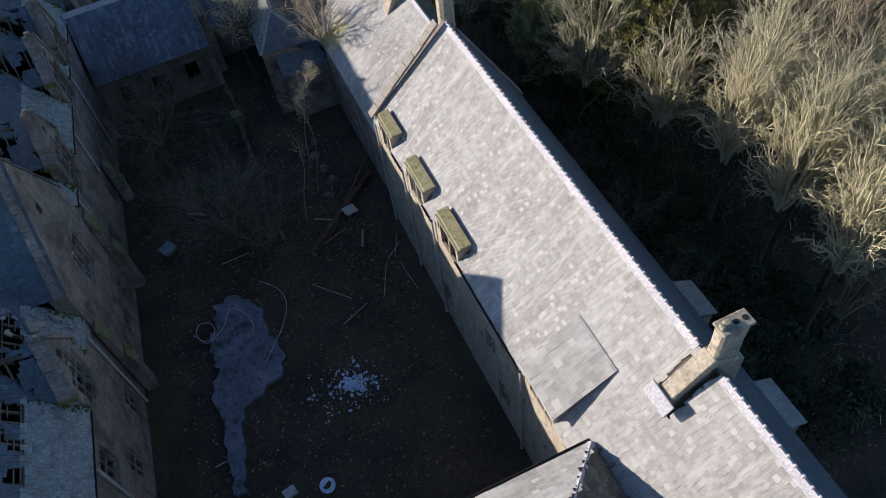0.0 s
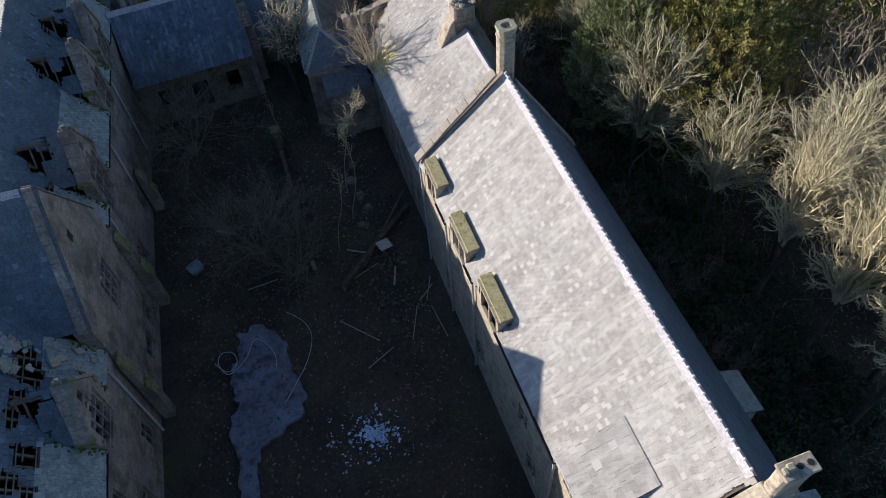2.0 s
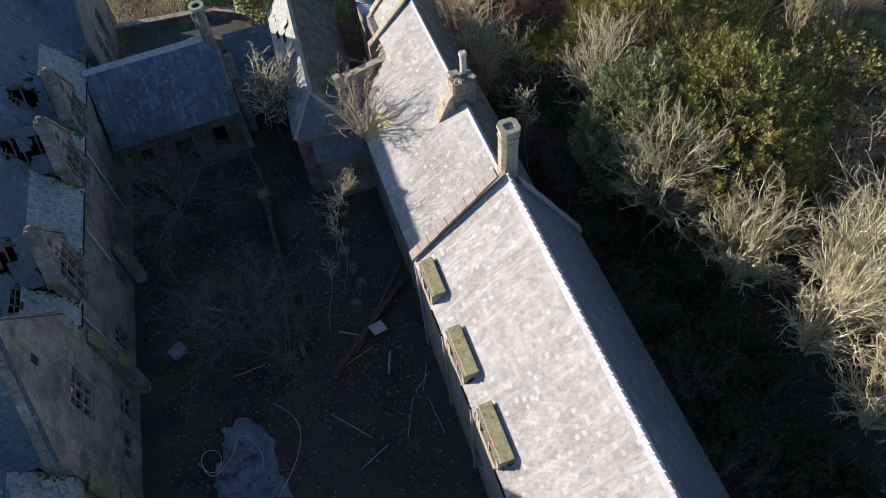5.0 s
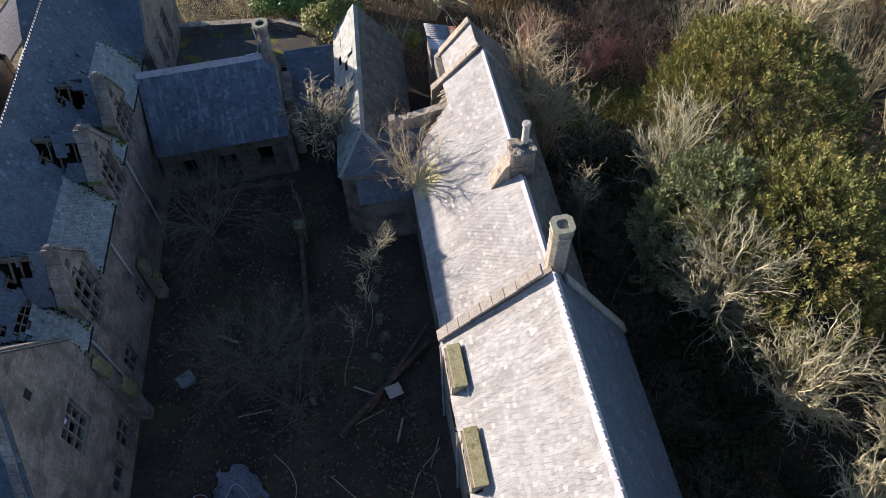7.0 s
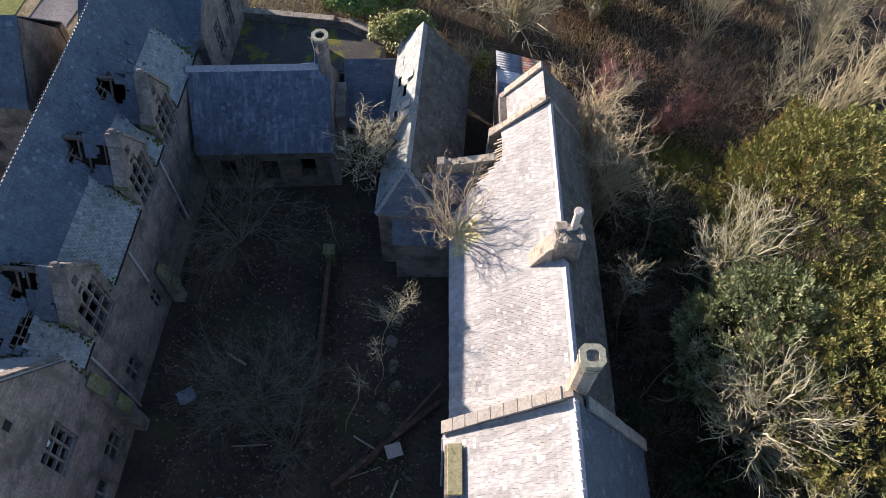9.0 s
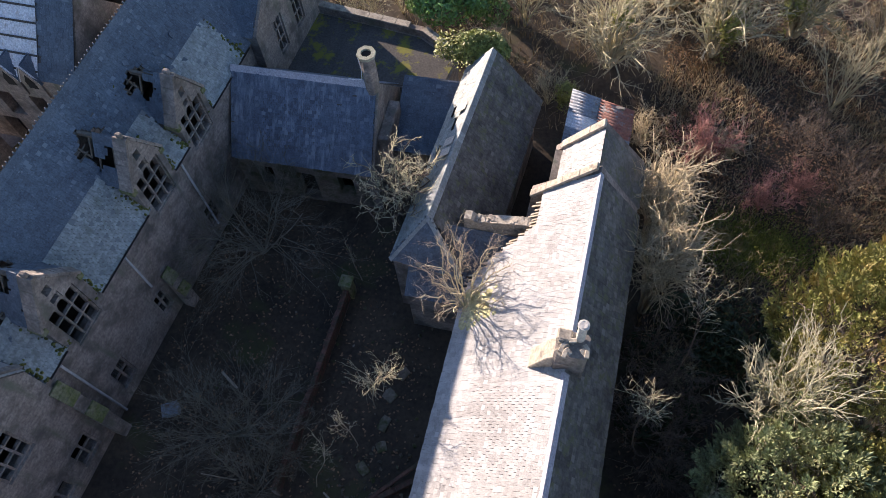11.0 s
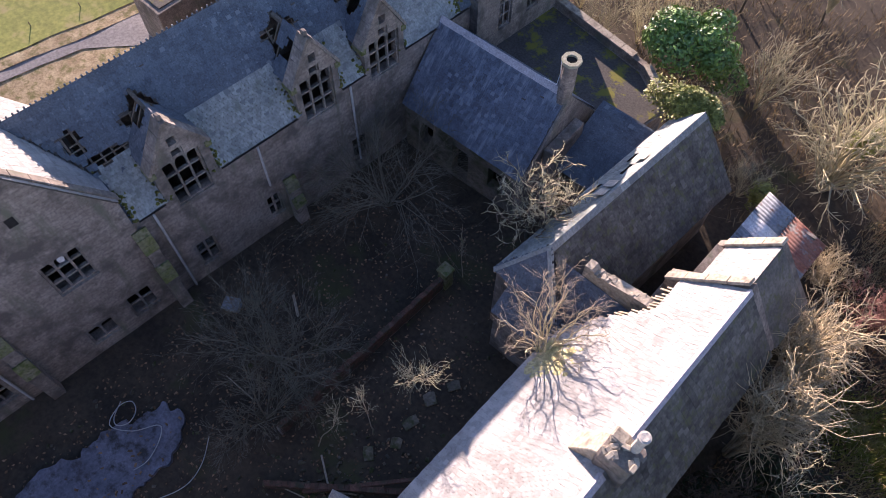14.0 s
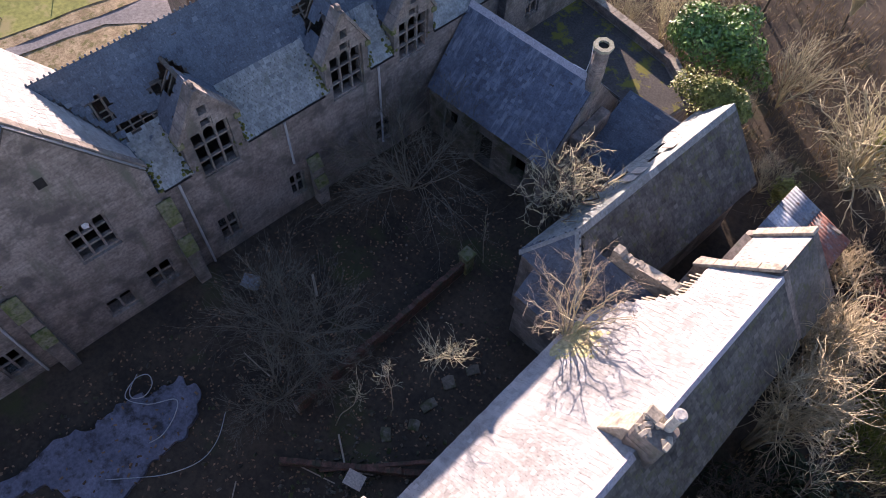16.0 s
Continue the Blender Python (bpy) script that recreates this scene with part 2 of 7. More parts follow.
# near-black bark: the shade below the crowns is put into this colour
BARK_SHADE = material("shade_bark", (0.055, 0.047, 0.036), (0.09, 0.078, 0.06), 0.9, 1.2, 20.0, 0.2)
BARK_RED = material("red_twigs", (0.31, 0.145, 0.125), (0.42, 0.225, 0.19), 0.85, 1.2, 20.0, 0.1, island=0.25)
YEW = material("yew_needles", (0.185, 0.20, 0.055), (0.265, 0.255, 0.078), 0.7, 0.5, 6.0, 0.0, spots=(0.36, 0.275, 0.095), spot_at=(0.50, 0.66), spot_scale=0.6, island=0.5)
YEW_PALE = material("yew_pale", (0.205, 0.24, 0.11), (0.28, 0.305, 0.155), 0.7, 0.5, 6.0, 0.0, spots=(0.34, 0.315, 0.165), spot_at=(0.54, 0.68), spot_scale=0.9, island=0.45)
LAUREL = material("laurel_leaf", (0.11, 0.21, 0.04), (0.16, 0.28, 0.065), 0.32, 1.0, 6.0, 0.0, island=0.45, spec=0.6)
IVY = material("ivy_leaf", (0.21, 0.235, 0.05), (0.29, 0.29, 0.085), 0.5, 1.0, 6.0, 0.0, island=0.4, spec=0.4)
UNDERGROWTH = material("shade_evergreen", (0.022, 0.035, 0.012), (0.04, 0.055, 0.02), 0.6, 1.0, 6.0, 0.0, island=0.4)
DRY_GRASS = material("dry_grass", (0.33, 0.26, 0.15), (0.42, 0.335, 0.20), 0.9, 0.8, 6.0, 0.0, spots=(0.20, 0.13, 0.06), spot_at=(0.50, 0.62), spot_scale=0.35, island=0.35)
MOSS = material("moss", (0.10, 0.115, 0.025), (0.16, 0.15, 0.045), 0.95, 2.0, 10.0, 0.5, island=0.3)
MOSS_BRIGHT = material("yellow_moss", (0.46, 0.425, 0.20), (0.54, 0.50, 0.29), 0.95, 2.0, 10.0, 0.4, island=0.2)
LEAF_DEAD = material("dead_leaf", (0.18, 0.105, 0.06), (0.29, 0.18, 0.105), 0.85, 1.5, 8.0, 0.0, island=0.5)
SHEET_WHITE = material("white_sheet", (0.72, 0.72, 0.74), (0.8, 0.8, 0.8), 0.5, 1.5, 12.0, 0.1, spots=(0.5, 0.45, 0.4), spot_at=(0.58, 0.7))
TARMAC = material("tarmac", (0.20, 0.19, 0.19), (0.26, 0.245, 0.24), 0.9, 0.3, 6.0, 0.2)
GRASS = material("field_grass", (0.16, 0.19, 0.035), (0.24, 0.25, 0.06), 0.9, 0.25, 4.0, 0.3, spots=(0.30, 0.26, 0.11), spot_at=(0.54, 0.66), spot_scale=0.5, island=0.35)
GLASS = bpy.data.materials.new("glass")
GLASS.use_nodes = True
gb = GLASS.node_tree.nodes["Principled BSDF"]
gb.inputs["Base Color"].default_value = (0.55, 0.58, 0.6, 1)
gb.inputs["Roughness"].default_value, gb.inputs["Transmission Weight"].default_value, gb.inputs["IOR"].default_value = 0.08, 0.9, 1.45


# ---- building blocks ----
def part(name, bm, mat, parent=None, label="", smooth=False):
    me = bpy.data.meshes.new(name)
    bmesh.ops.recalc_face_normals(bm, faces=bm.faces)
    bm.to_mesh(me)
    bm.free()
    return mesh_part(name, me, mat, parent, label, smooth)


def mesh_part(name, me, mat, parent=None, label="", smooth=False):
    for m in (mat if isinstance(mat, (list, tuple)) else [mat]):
        me.materials.append(m)
    if smooth:
        me.polygons.foreach_set("use_smooth", [True] * len(me.polygons))
    ob = new(name, me)
    ob.parent = parent
    if label:
        ob["label"] = label
    return ob


def raw(name, verts, faces, mat, parent=None, label="", smooth=False):
    me = bpy.data.meshes.new(name)
    me.from_pydata([tuple(v) for v in verts], [], faces)
    me.update()
    return mesh_part(name, me, mat, parent, label, smooth)


def thing(name, m, label, category, group="", kind=""):
    ob = new(name)
    ob.matrix_basis = m
    return tagged(ob, label, category, group, kind)


def box(bm, x0, x1, y0, y1, z0, z1, m=None, bevel=0.0):
    b2 = bm if not bevel else bmesh.new()
    vs = [b2.verts.new((x, y, z)) for x in (x0, x1) for y in (y0, y1) for z in (z0, z1)]
    for f in ((0, 1, 3, 2), (4, 6, 7, 5), (0, 4, 5, 1), (2, 3, 7, 6), (0, 2, 6, 4), (1, 5, 7, 3)):
        b2.faces.new([vs[i] for i in f])
    if bevel:
        bmesh.ops.bevel(b2, geom=list(b2.edges), offset=bevel, segments=1, affect='EDGES')
        made = {v: bm.verts.new(v.co) for v in b2.verts}
        for f in b2.faces:
            bm.faces.new([made[v] for v in f.verts])
        vs = list(made.values())
        b2.free()
    if m is not None:
        for v in vs:
            v.co = m @ v.co
    return vs


def prism(bm, pts, d0, d1, axis='x'):
    """A flat outline of (u, z) pushed from d0 to d1 along an axis: u runs along y for axis x, along x for axis y; for axis z pts are (x, y)."""
    def at(u, w, d):
        return (d, u, w) if axis == 'x' else (u, d, w) if axis == 'y' else (u, w, d)
    a = [bm.verts.new(at(u, w, d0)) for u, w in pts]
    b = [bm.verts.new(at(u, w, d1)) for u, w in pts]
    bm.faces.new(a)
    bm.faces.new(b[::-1])
    n = len(pts)
    for i in range(n):
        bm.faces.new((a[i], b[i], b[(i + 1) % n], a[(i + 1) % n]))


def tube(bm, pts, radii, sides=6, cap=True):
    """A tapered tube along points."""
    rings = []
    for i, p in enumerate(pts):
        p = Vector(p)
        d = (Vector(pts[min(i + 1, len(pts) - 1)]) - Vector(pts[max(i - 1, 0)])).normalized()
        a = d.orthogonal().normalized()
        b = d.cross(a)
        r = radii[i] if isinstance(radii, (list, tuple)) else radii
        rings.append([bm.verts.new(p + r * (math.cos(2 * math.pi * k / sides) * a + math.sin(2 * math.pi * k / sides) * b)) for k in range(sides)])
    for q, s in zip(rings, rings[1:]):
        off = min(range(sides), key=lambda o: sum((q[k].co - s[(k + o) % sides].co).length for k in range(sides)))
        for k in range(sides):
            bm.faces.new((q[k], q[(k + 1) % sides], s[(k + 1 + off) % sides], s[(k + off) % sides]))
    if cap:
        bm.faces.new(rings[0][::-1])
        bm.faces.new(rings[-1])


def wall_cells(bm, x0, x1, y0, y1, z0, z1, holes, axis='x', m=None):
    """A wall of thickness x0..x1 along y (axis x; along x for axis y, where x and y swap), with openings (u0, u1, z0, z1) right through it: one joined skin."""
    us = sorted({y0, y1, *(v for h in holes for v in h[:2] if y0 < v < y1)})
    zs = sorted({z0, z1, *(v for h in holes for v in h[2:] if z0 < v < z1)})
    made = {}

    def at(i, j, k):
        if (i, j, k) not in made:
            p = (((x0, x1)[k], us[i], zs[j]) if axis == 'x' else (us[i], (x0, x1)[k], zs[j]))
            made[i, j, k] = bm.verts.new(m @ Vector(p) if m is not None else p)
        return made[i, j, k]

    def solid(i, j):
        if not (0 <= i < len(us) - 1 and 0 <= j < len(zs) - 1):
            return False
        u, z = (us[i] + us[i + 1]) / 2, (zs[j] + zs[j + 1]) / 2
        return not any(h[0] < u < h[1] and h[2] < z < h[3] for h in holes)

    for i in range(len(us) - 1):
        for j in range(len(zs) - 1):
            if not solid(i, j):
                continue
            for k in (0, 1):
                bm.faces.new([at(i, j, k), at(i + 1, j, k), at(i + 1, j + 1, k), at(i, j + 1, k)])
            for di, dj, a, b in ((-1, 0, (i, j), (i, j + 1)), (1, 0, (i + 1, j), (i + 1, j + 1)), (0, -1, (i, j), (i + 1, j)), (0, 1, (i, j + 1), (i + 1, j + 1))):
                if not solid(i + di, j + dj):
                    bm.faces.new([at(*a, 0), at(*b, 0), at(*b, 1), at(*a, 1)])


def slate_field(name, origin, along, up, length, height, mat, parent, keep=None, width=0.26, gauge=0.20, thick=0.011, seed=1, label="", lift=0.0, wear=0.0):
    """Overlapping slates in courses on a plane: one joined mesh."""
    rng = random.Random(seed)
    o, U, V = Vector(origin), Vector(along).normalized(), Vector(up).normalized()
    W = U.cross(V)
    if W.z < 0:
        W = -W
    o = o + W * lift
    verts, faces = [], []
    rows = int(height / gauge) + 1
    for r in range(rows):
        v = r * gauge
        u = -width * (0.5 if r % 2 else 0.0) - rng.random() * 0.04
        while u < length:
            w = width * rng.uniform(0.86, 1.12)
            u0, u1 = max(u, 0.0), min(u + w - rng.uniform(0.004, 0.014), length)
            u += w
            if u1 - u0 < 0.05 or (keep and not keep((u0 + u1) / 2, v + gauge / 2)):
                continue
            if wear and rng.random() < wear:
                continue
            v0 = v - 0.03 * rng.random()
            v1 = min(v + gauge * 1.45, height + 0.02)
            t, tilt = thick * rng.uniform(0.8, 1.5), rng.uniform(-0.004, 0.004)
            n = len(verts)
            for uu, vv, ww in ((u0, v0, thick + 0.012 + tilt), (u1, v0, thick + 0.012 - tilt), (u1, v1, 0.004), (u0, v1, 0.004)):
                p = o + U * uu + V * vv
                verts.append(p + W * ww)
                verts.append(p + W * (ww + t))
            faces += [(n + 1, n + 3, n + 5, n + 7), (n, n + 2, n + 3, n + 1), (n + 2, n + 4, n + 5, n + 3), (n + 6, n, n + 1, n + 7), (n, n + 6, n + 4, n + 2)]
    return tagged(raw(name, verts, faces, mat, parent, label), kind="stuff")


def deck(name, origin, along, up, length, height, mat, parent, keep=None, cell=0.3, thick=0.05, label=""):
    """Boarding under the slates, left out where the roof is open."""
    o, U, V = Vector(origin), Vector(along).normalized(), Vector(up).normalized()
    W = U.cross(V)
    if W.z < 0:
        W = -W
    bm = bmesh.new()
    nu, nv = max(1, round(length / cell)), max(1, round(height / cell))
    m = Matrix((U, V, W)).transposed().to_4x4()
    m.translation = o
    if keep is None:
        box(bm, 0, length, 0, height, -thick, 0, m)
    else:
        for j in range(nv):
            start = None
            for i in range(nu + 1):
                ok = i < nu and keep((i + 0.5) * length / nu, (j + 0.5) * height / nv)
                if ok and start is None:
                    start = i
                if not ok and start is not None:
                    box(bm, start * length / nu, i * length / nu, j * height / nv, (j + 1) * height / nv, -thick, 0, m)
                    start = None
    ob = part(name, bm, mat, parent, label)
    return ob if keep is None else tagged(ob, kind="stuff")


def slope_matrix(origin, along, up):
    U, V = Vector(along).normalized(), Vector(up).normalized()
    W = U.cross(V)
    if W.z < 0:
        W = -W
    m = Matrix((U, V, W)).transposed().to_4x4()
    m.translation = Vector(origin)
    return m


def ridge_tiles(parent, a, b, mat, spread=0.24, drop=0.2, crest=0.0, step=0.45, seed=0, every=0.0):
    """Angled ridge pieces from a to b, each lapped a little over the next, with small upright crests where asked: one joined mesh."""
    rng = random.Random(seed)
    a, b = Vector(a), Vector(b)
    d = (b - a)
    n = max(1, round(d.length / step))
    side = d.cross(Vector((0, 0, 1))).normalized()
    bm = bmesh.new()
    for i in range(n):
        p, q = a + d * (i / n), a + d * ((i + 1.04) / n)
        lift = Vector((0, 0, 0.05 + 0.012 * rng.random()))
        ring = []
        for base in (p, q):
            pts = [base - side * spread + Vector((0, 0, -drop)), base + lift, base + side * spread + Vector((0, 0, -drop))]
            ring.append([bm.verts.new(v) for v in pts] + [bm.verts.new(v - Vector((0, 0, 0.035))) for v in pts])
        r, s2 = ring
        for k, l in ((0, 1), (1, 2), (3, 4), (4, 5), (0, 3), (2, 5)):
            bm.faces.new((r[k], r[l], s2[l], s2[k]))
        for o in (r, s2):
            bm.faces.new((o[0], o[1], o[4], o[3]))
            bm.faces.new((o[1], o[2], o[5], o[4]))
        for j in range(max(1, round(d.length / n / every)) if crest and every else int(crest > 0)):
            k = max(1, round(d.length / n / every)) if every else 1
            m = Matrix.Translation(p.lerp(q, (j + 0.5) / k) + lift)
            r0 = crest * rng.uniform(0.8, 1.2)
            tube(bm, [m @ Vector((0, 0, -0.03)), m @ Vector((0, 0, r0 * 0.6)), m @ Vector((0, 0, r0))], [crest * 0.3, crest * 0.42, crest * 0.2], 5)
    return tagged(part("ridge_tiles", bm, mat, parent), kind="stuff")


def coping(parent, pts, width, height, mat, step=0.75, seed=0, normal=(0, 1, 0), name="coping_stone"):
    """Coping stones laid one after another along a raking line; each one a part."""
    rng = random.Random(seed)
    n_ = Vector(normal)
    for a, b in zip(pts, pts[1:]):
        a, b = Vector(a), Vector(b)
        n = max(1, round((b - a).length / step))
        u = (b - a).normalized()
        w = u.cross(n_).normalized()
        if w.z < 0:
            w = -w
        for i in range(n):
            l = (b - a).length / n
            m = Matrix((u, n_, w)).transposed().to_4x4()
            m.translation = a + u * l * i + w * rng.uniform(-0.012, 0.012)
            bm = bmesh.new()
            box(bm, 0.004, l - 0.006, -width / 2 + rng.uniform(-0.012, 0.012), width / 2, -0.02, height, m, bevel=0.015)
            part(name, bm, mat, parent)


def pipe(parent, a, b, r, mat, name="downpipe", joints=True):
    bm = bmesh.new()
    a, b = Vector(a), Vector(b)
    tube(bm, [a, b], r, 8)
    if joints:
        n = max(1, round((b - a).length / 1.8))
        for i in range(n + 1):
            p = a + (b - a) * (i / n)
            d = (b - a).normalized()
            tube(bm, [p - d * 0.05, p + d * 0.05], r * 1.35, 8)
    return part(name, bm, mat, parent)


def gutter(parent, a, b, r, mat):
    bm = bmesh.new()
    a, b = Vector(a), Vector(b)
    u = (b - a).normalized()
    s = u.cross(Vector((0, 0, 1))).normalized()
    rings = []
    for p in (a, b):
        rings.append([bm.verts.new(p + s * r * math.cos(t) + Vector((0, 0, r * math.sin(t)))) for t in [math.pi * (1 + k / 6) for k in range(7)]]
                     + [bm.verts.new(p + s * (r - 0.012) * math.cos(t) + Vector((0, 0, (r - 0.012) * math.sin(t)))) for t in [math.pi * (1 + k / 6) for k in range(6, -1, -1)]])
    n = len(rings[0])
    for k in range(n):
        bm.faces.new((rings[0][k], rings[0][(k + 1) % n], rings[1][(k + 1) % n], rings[1][k]))
    for o in rings:
        bm.faces.new(o)
    return part("gutter", bm, mat, parent)


def window_frame(parent, x, y0, y1, z0, z1, cols, rows, mat, arch=False, lean=0.0, bar=0.09, glass=None, depth=0.14, m=None):
    """A stone or timber grid of mullions and transoms in an opening in the plane x, each bar a piece of its window."""
    win = new("window")
    win.parent = parent
    if m is not None:
        win.matrix_basis = m
    bm = bmesh.new()
    e = 0.04
    for a in ((y0, y0 + bar, z0, z1), (y1 - bar, y1, z0, z1), (y0 + bar + e / 8, y1 - bar - e / 8, z0, z0 + bar), (y0 + bar + e / 8, y1 - bar - e / 8, z1 - bar, z1)):
        box(bm, x - depth, x, a[0], a[1], a[2], a[3], bevel=0.01)
    part("window_frame", bm, mat, win)
    for i in range(1, cols):
        y = y0 + (y1 - y0) * i / cols
        bm = bmesh.new()
        box(bm, x - depth + 0.02, x - 0.01, y - bar / 2, y + bar / 2, z0 + bar, z1 - bar, bevel=0.012)
        part("mullion", bm, mat, win)
    for j in range(1, rows):
        z = z0 + (z1 - z0) * j / rows
        bm = bmesh.new()
        box(bm, x - depth + 0.03, x - 0.02, y0 + bar, y1 - bar, z - bar / 2, z + bar / 2, bevel=0.012)
        part("transom", bm, mat, win)
    if arch:
        w = (y1 - y0) / cols
        for i in range(cols):
            bm = bmesh.new()
            a, b = y0 + w * i + bar / 2, y0 + w * (i + 1) - bar / 2
            mid, top = (a + b) / 2, z1 - bar * 0.5
            for s0, s1 in ((a, mid), (mid, b)):
                outer = s0 if s0 == a else s1
                pts = [(outer, top), (outer, top - 0.32), ((outer + mid) / 2 + (0.05 if outer == b else -0.05), top - 0.12), (mid, top)]
                prism(bm, pts if outer == a else pts[::-1], x - depth + 0.02, x - 0.015, 'x')
            part("arch_head", bm, mat, win)
    if glass:
        w, h = (y1 - y0) / cols, (z1 - z0) / rows
        rng = random.Random(int(100 * (y0 + z0)))
        for i in range(cols):
            for j in range(rows):
                if rng.random() < 0.55:
                    continue
                bm = bmesh.new()
                box(bm, x - depth + 0.05, x - depth + 0.056, y0 + w * i + bar / 2, y0 + w * (i + 1) - bar / 2, z0 + h * j + bar / 2, z0 + h * (j + 1) - bar / 2)
                part("pane", bm, glass, win)
    return win


def chimney_stack(parent, x0, x1, y0, y1, z0, z1, mat, cap=True, flues=1, oct_=0.16, seed=0):
    """A stack of coursed blocks with chamfered corners, a moulded cap and open flues."""
    st = new("chimney")
    st.parent = parent
    rng = random.Random(seed)
    bm = bmesh.new()
    z, h = z0, 0.32

    def ring(g):
        c = oct_
        return [(x0 - g + c, y0 - g), (x1 + g - c, y0 - g), (x1 + g, y0 - g + c), (x1 + g, y1 + g - c), (x1 + g - c, y1 + g), (x0 - g + c, y1 + g), (x0 - g, y1 + g - c), (x0 - g, y0 - g + c)]
    courses = []
    while z < z1 - 0.01:
        t = min(z + h * rng.uniform(0.85, 1.1), z1)
        if z1 - t < 0.12:
            t = z1
        courses.append((z, t))
        z = t
    for a, b in courses:
        b2 = bmesh.new()
        prism(b2, ring(rng.uniform(-0.012, 0.006)), a + 0.006, b - 0.006, 'z')
        bmesh.ops.bevel(b2, geom=list(b2.edges), offset=0.012, segments=1, affect='EDGES')
        part("stone_course", b2, mat, st)
    prism(bm, ring(-0.03), z0, z1 - 0.02, 'z')
    part("core", bm, STONE, st)
    if cap:
        for g, a, b in ((0.03, z1 - 0.42, z1 - 0.32), (0.045, z1 - 0.06, z1 + 0.1)):
            outer = ring(g)
            cx, cy = (x0 + x1) / 2, (y0 + y1) / 2
            b2 = bmesh.new()
            if b < z1:
                prism(b2, outer, a, b, 'z')
            else:
                inner = [(cx + (u - cx) * 0.5, cy + (v - cy) * 0.5) for u, v in outer]
                vs = {(k, l): [b2.verts.new((u, v, w)) for u, v in r] for k, r in enumerate((outer, inner)) for l, w in enumerate((a, b))}
                for k in range(8):
                    l = (k + 1) % 8
                    b2.faces.new((vs[0, 0][k], vs[0, 0][l], vs[0, 1][l], vs[0, 1][k]))
                    b2.faces.new((vs[1, 0][k], vs[1, 0][l], vs[1, 1][l], vs[1, 1][k]))
                    b2.faces.new((vs[0, 1][k], vs[0, 1][l], vs[1, 1][l], vs[1, 1][k]))
                b3 = bmesh.new()
                prism(b3, inner, a - 0.02, a + 0.012, 'z')
                part("flue", b3, DARK, st)
            part("cap", b2, STONE_CAP, st)
    return st


# ---- ground ----
def ground_height(x, y):
    far = max(0.0, math.hypot(x - 3, y - 25) - 22) / 40
    return 0.22 * noise.noise((x * 0.12, y * 0.12, 0.3)) + 0.10 * noise.noise((x * 0.5, y * 0.5, 2.1)) + min(far, 1.0) * 0.9 * noise.noise((x * 0.03, y * 0.03, 5.0)) - 0.10


xs = [-2500, -700, -250, -120, -80] + [-60 + 1.0 * i for i in range(121)] + [80, 120, 250, 700, 2500]
ys = [-2500, -700, -250, -120, -60] + [-30 + 1.0 * i for i in range(121)] + [110, 140, 250, 700, 2500]
gv = [(x, y, ground_height(x, y)) for y in ys for x in xs]
gf = [(j * len(xs) + i, j * len(xs) + i + 1, (j + 1) * len(xs) + i + 1, (j + 1) * len(xs) + i) for j in range(len(ys) - 1) for i in range(len(xs) - 1)]
ground = tagged(raw("ground", gv, gf, GROUND, smooth=True), "dark damp earth with leaf litter, moss and dead growth", "ground", kind="structure")

# ---- the near wing: long slated roof in the sun ----
AX0, AX1, ARX, AEZ, AEE, ARZ, AY0, AY1 = 7.33, 15.0, 11.42, 7.2, 5.35, 10.98, -9.0, 23.15
A_DORMERS = [(20.82, 22.58), (17.18, 19.3), (13.76, 16.0)]
wing_near = thing("house_wing", pose(0, 0, 0), "long stone wing with grey slate roof and small dormers", "building")
bm = bmesh.new()
wall_cells(bm, AX0 + 0.10, AX0 + 0.60, AY0, AY1 - 0.02, -0.4, AEZ - 0.02,
           [(6.5, 8.1, 6.45, 7.6), (11.0, 11.8, 3.6, 5.2), (5.0, 5.9, 3.5, 5.1), (9.8, 10.8, 0.8, 2.6), (15.6, 16.6, 0.8, 2.6), (19.6, 20.6, 0.8, 2.6)]
           + [(a + 0.25, b - 0.25, 6.3, 7.6) for a, b in A_DORMERS])
part("wall", bm, STONE_PALE, wing_near, "pale stone wall")
for y0, y1, z0, z1 in ((11.0, 11.8, 3.6, 5.2), (5.0, 5.9, 3.5, 5.1), (9.8, 10.8, 0.8, 2.6), (15.6, 16.6, 0.8, 2.6), (19.6, 20.6, 0.8, 2.6)):
    window_frame(wing_near, AX0 + 0.3, y0, y1, z0, z1, 2, 2, STONE_PALE, glass=GLASS)
bm = bmesh.new()
wall_cells(bm, AX1 - 0.62, AX1 - 0.12, AY0, AY1 - 0.02, -0.4, AEE - 0.1, [(6 + 4 * i, 7 + 4 * i, 2.5, 4.2) for i in range(4)])
part("wall", bm, HARLING, wing_near)
bm = bmesh.new()
prism(bm, [(AX0 + 0.12, -0.4), (AX1 - 0.14, -0.4), (AX1 - 0.14, AEE), (ARX, ARZ - 0.04), (AX0 + 0.12, AEZ)], AY1, AY1 + 0.36, 'y')
part("gable_wall", bm, STONE, wing_near)


def a_keep(u, v):
    y = AY0 + u
    x = AX0 + v * (ARX - AX0) / math.hypot(ARX - AX0, ARZ - AEZ)
    if any(a < y < b and x < 7.95 for a, b in A_DORMERS):
        return False
    if 6.3 < y < 8.3 and x < 9.0:
        return False
    if 4.05 < y < 5.0 and x > 9.8:
        return False
    return not (y < 4.9 and x < 7.9)


up_w, up_e = (ARX - AX0, 0, ARZ - AEZ), (ARX - AX1, 0, ARZ - AEE)
h_w, h_e = math.hypot(up_w[0], up_w[2]), math.hypot(up_e[0], up_e[2])
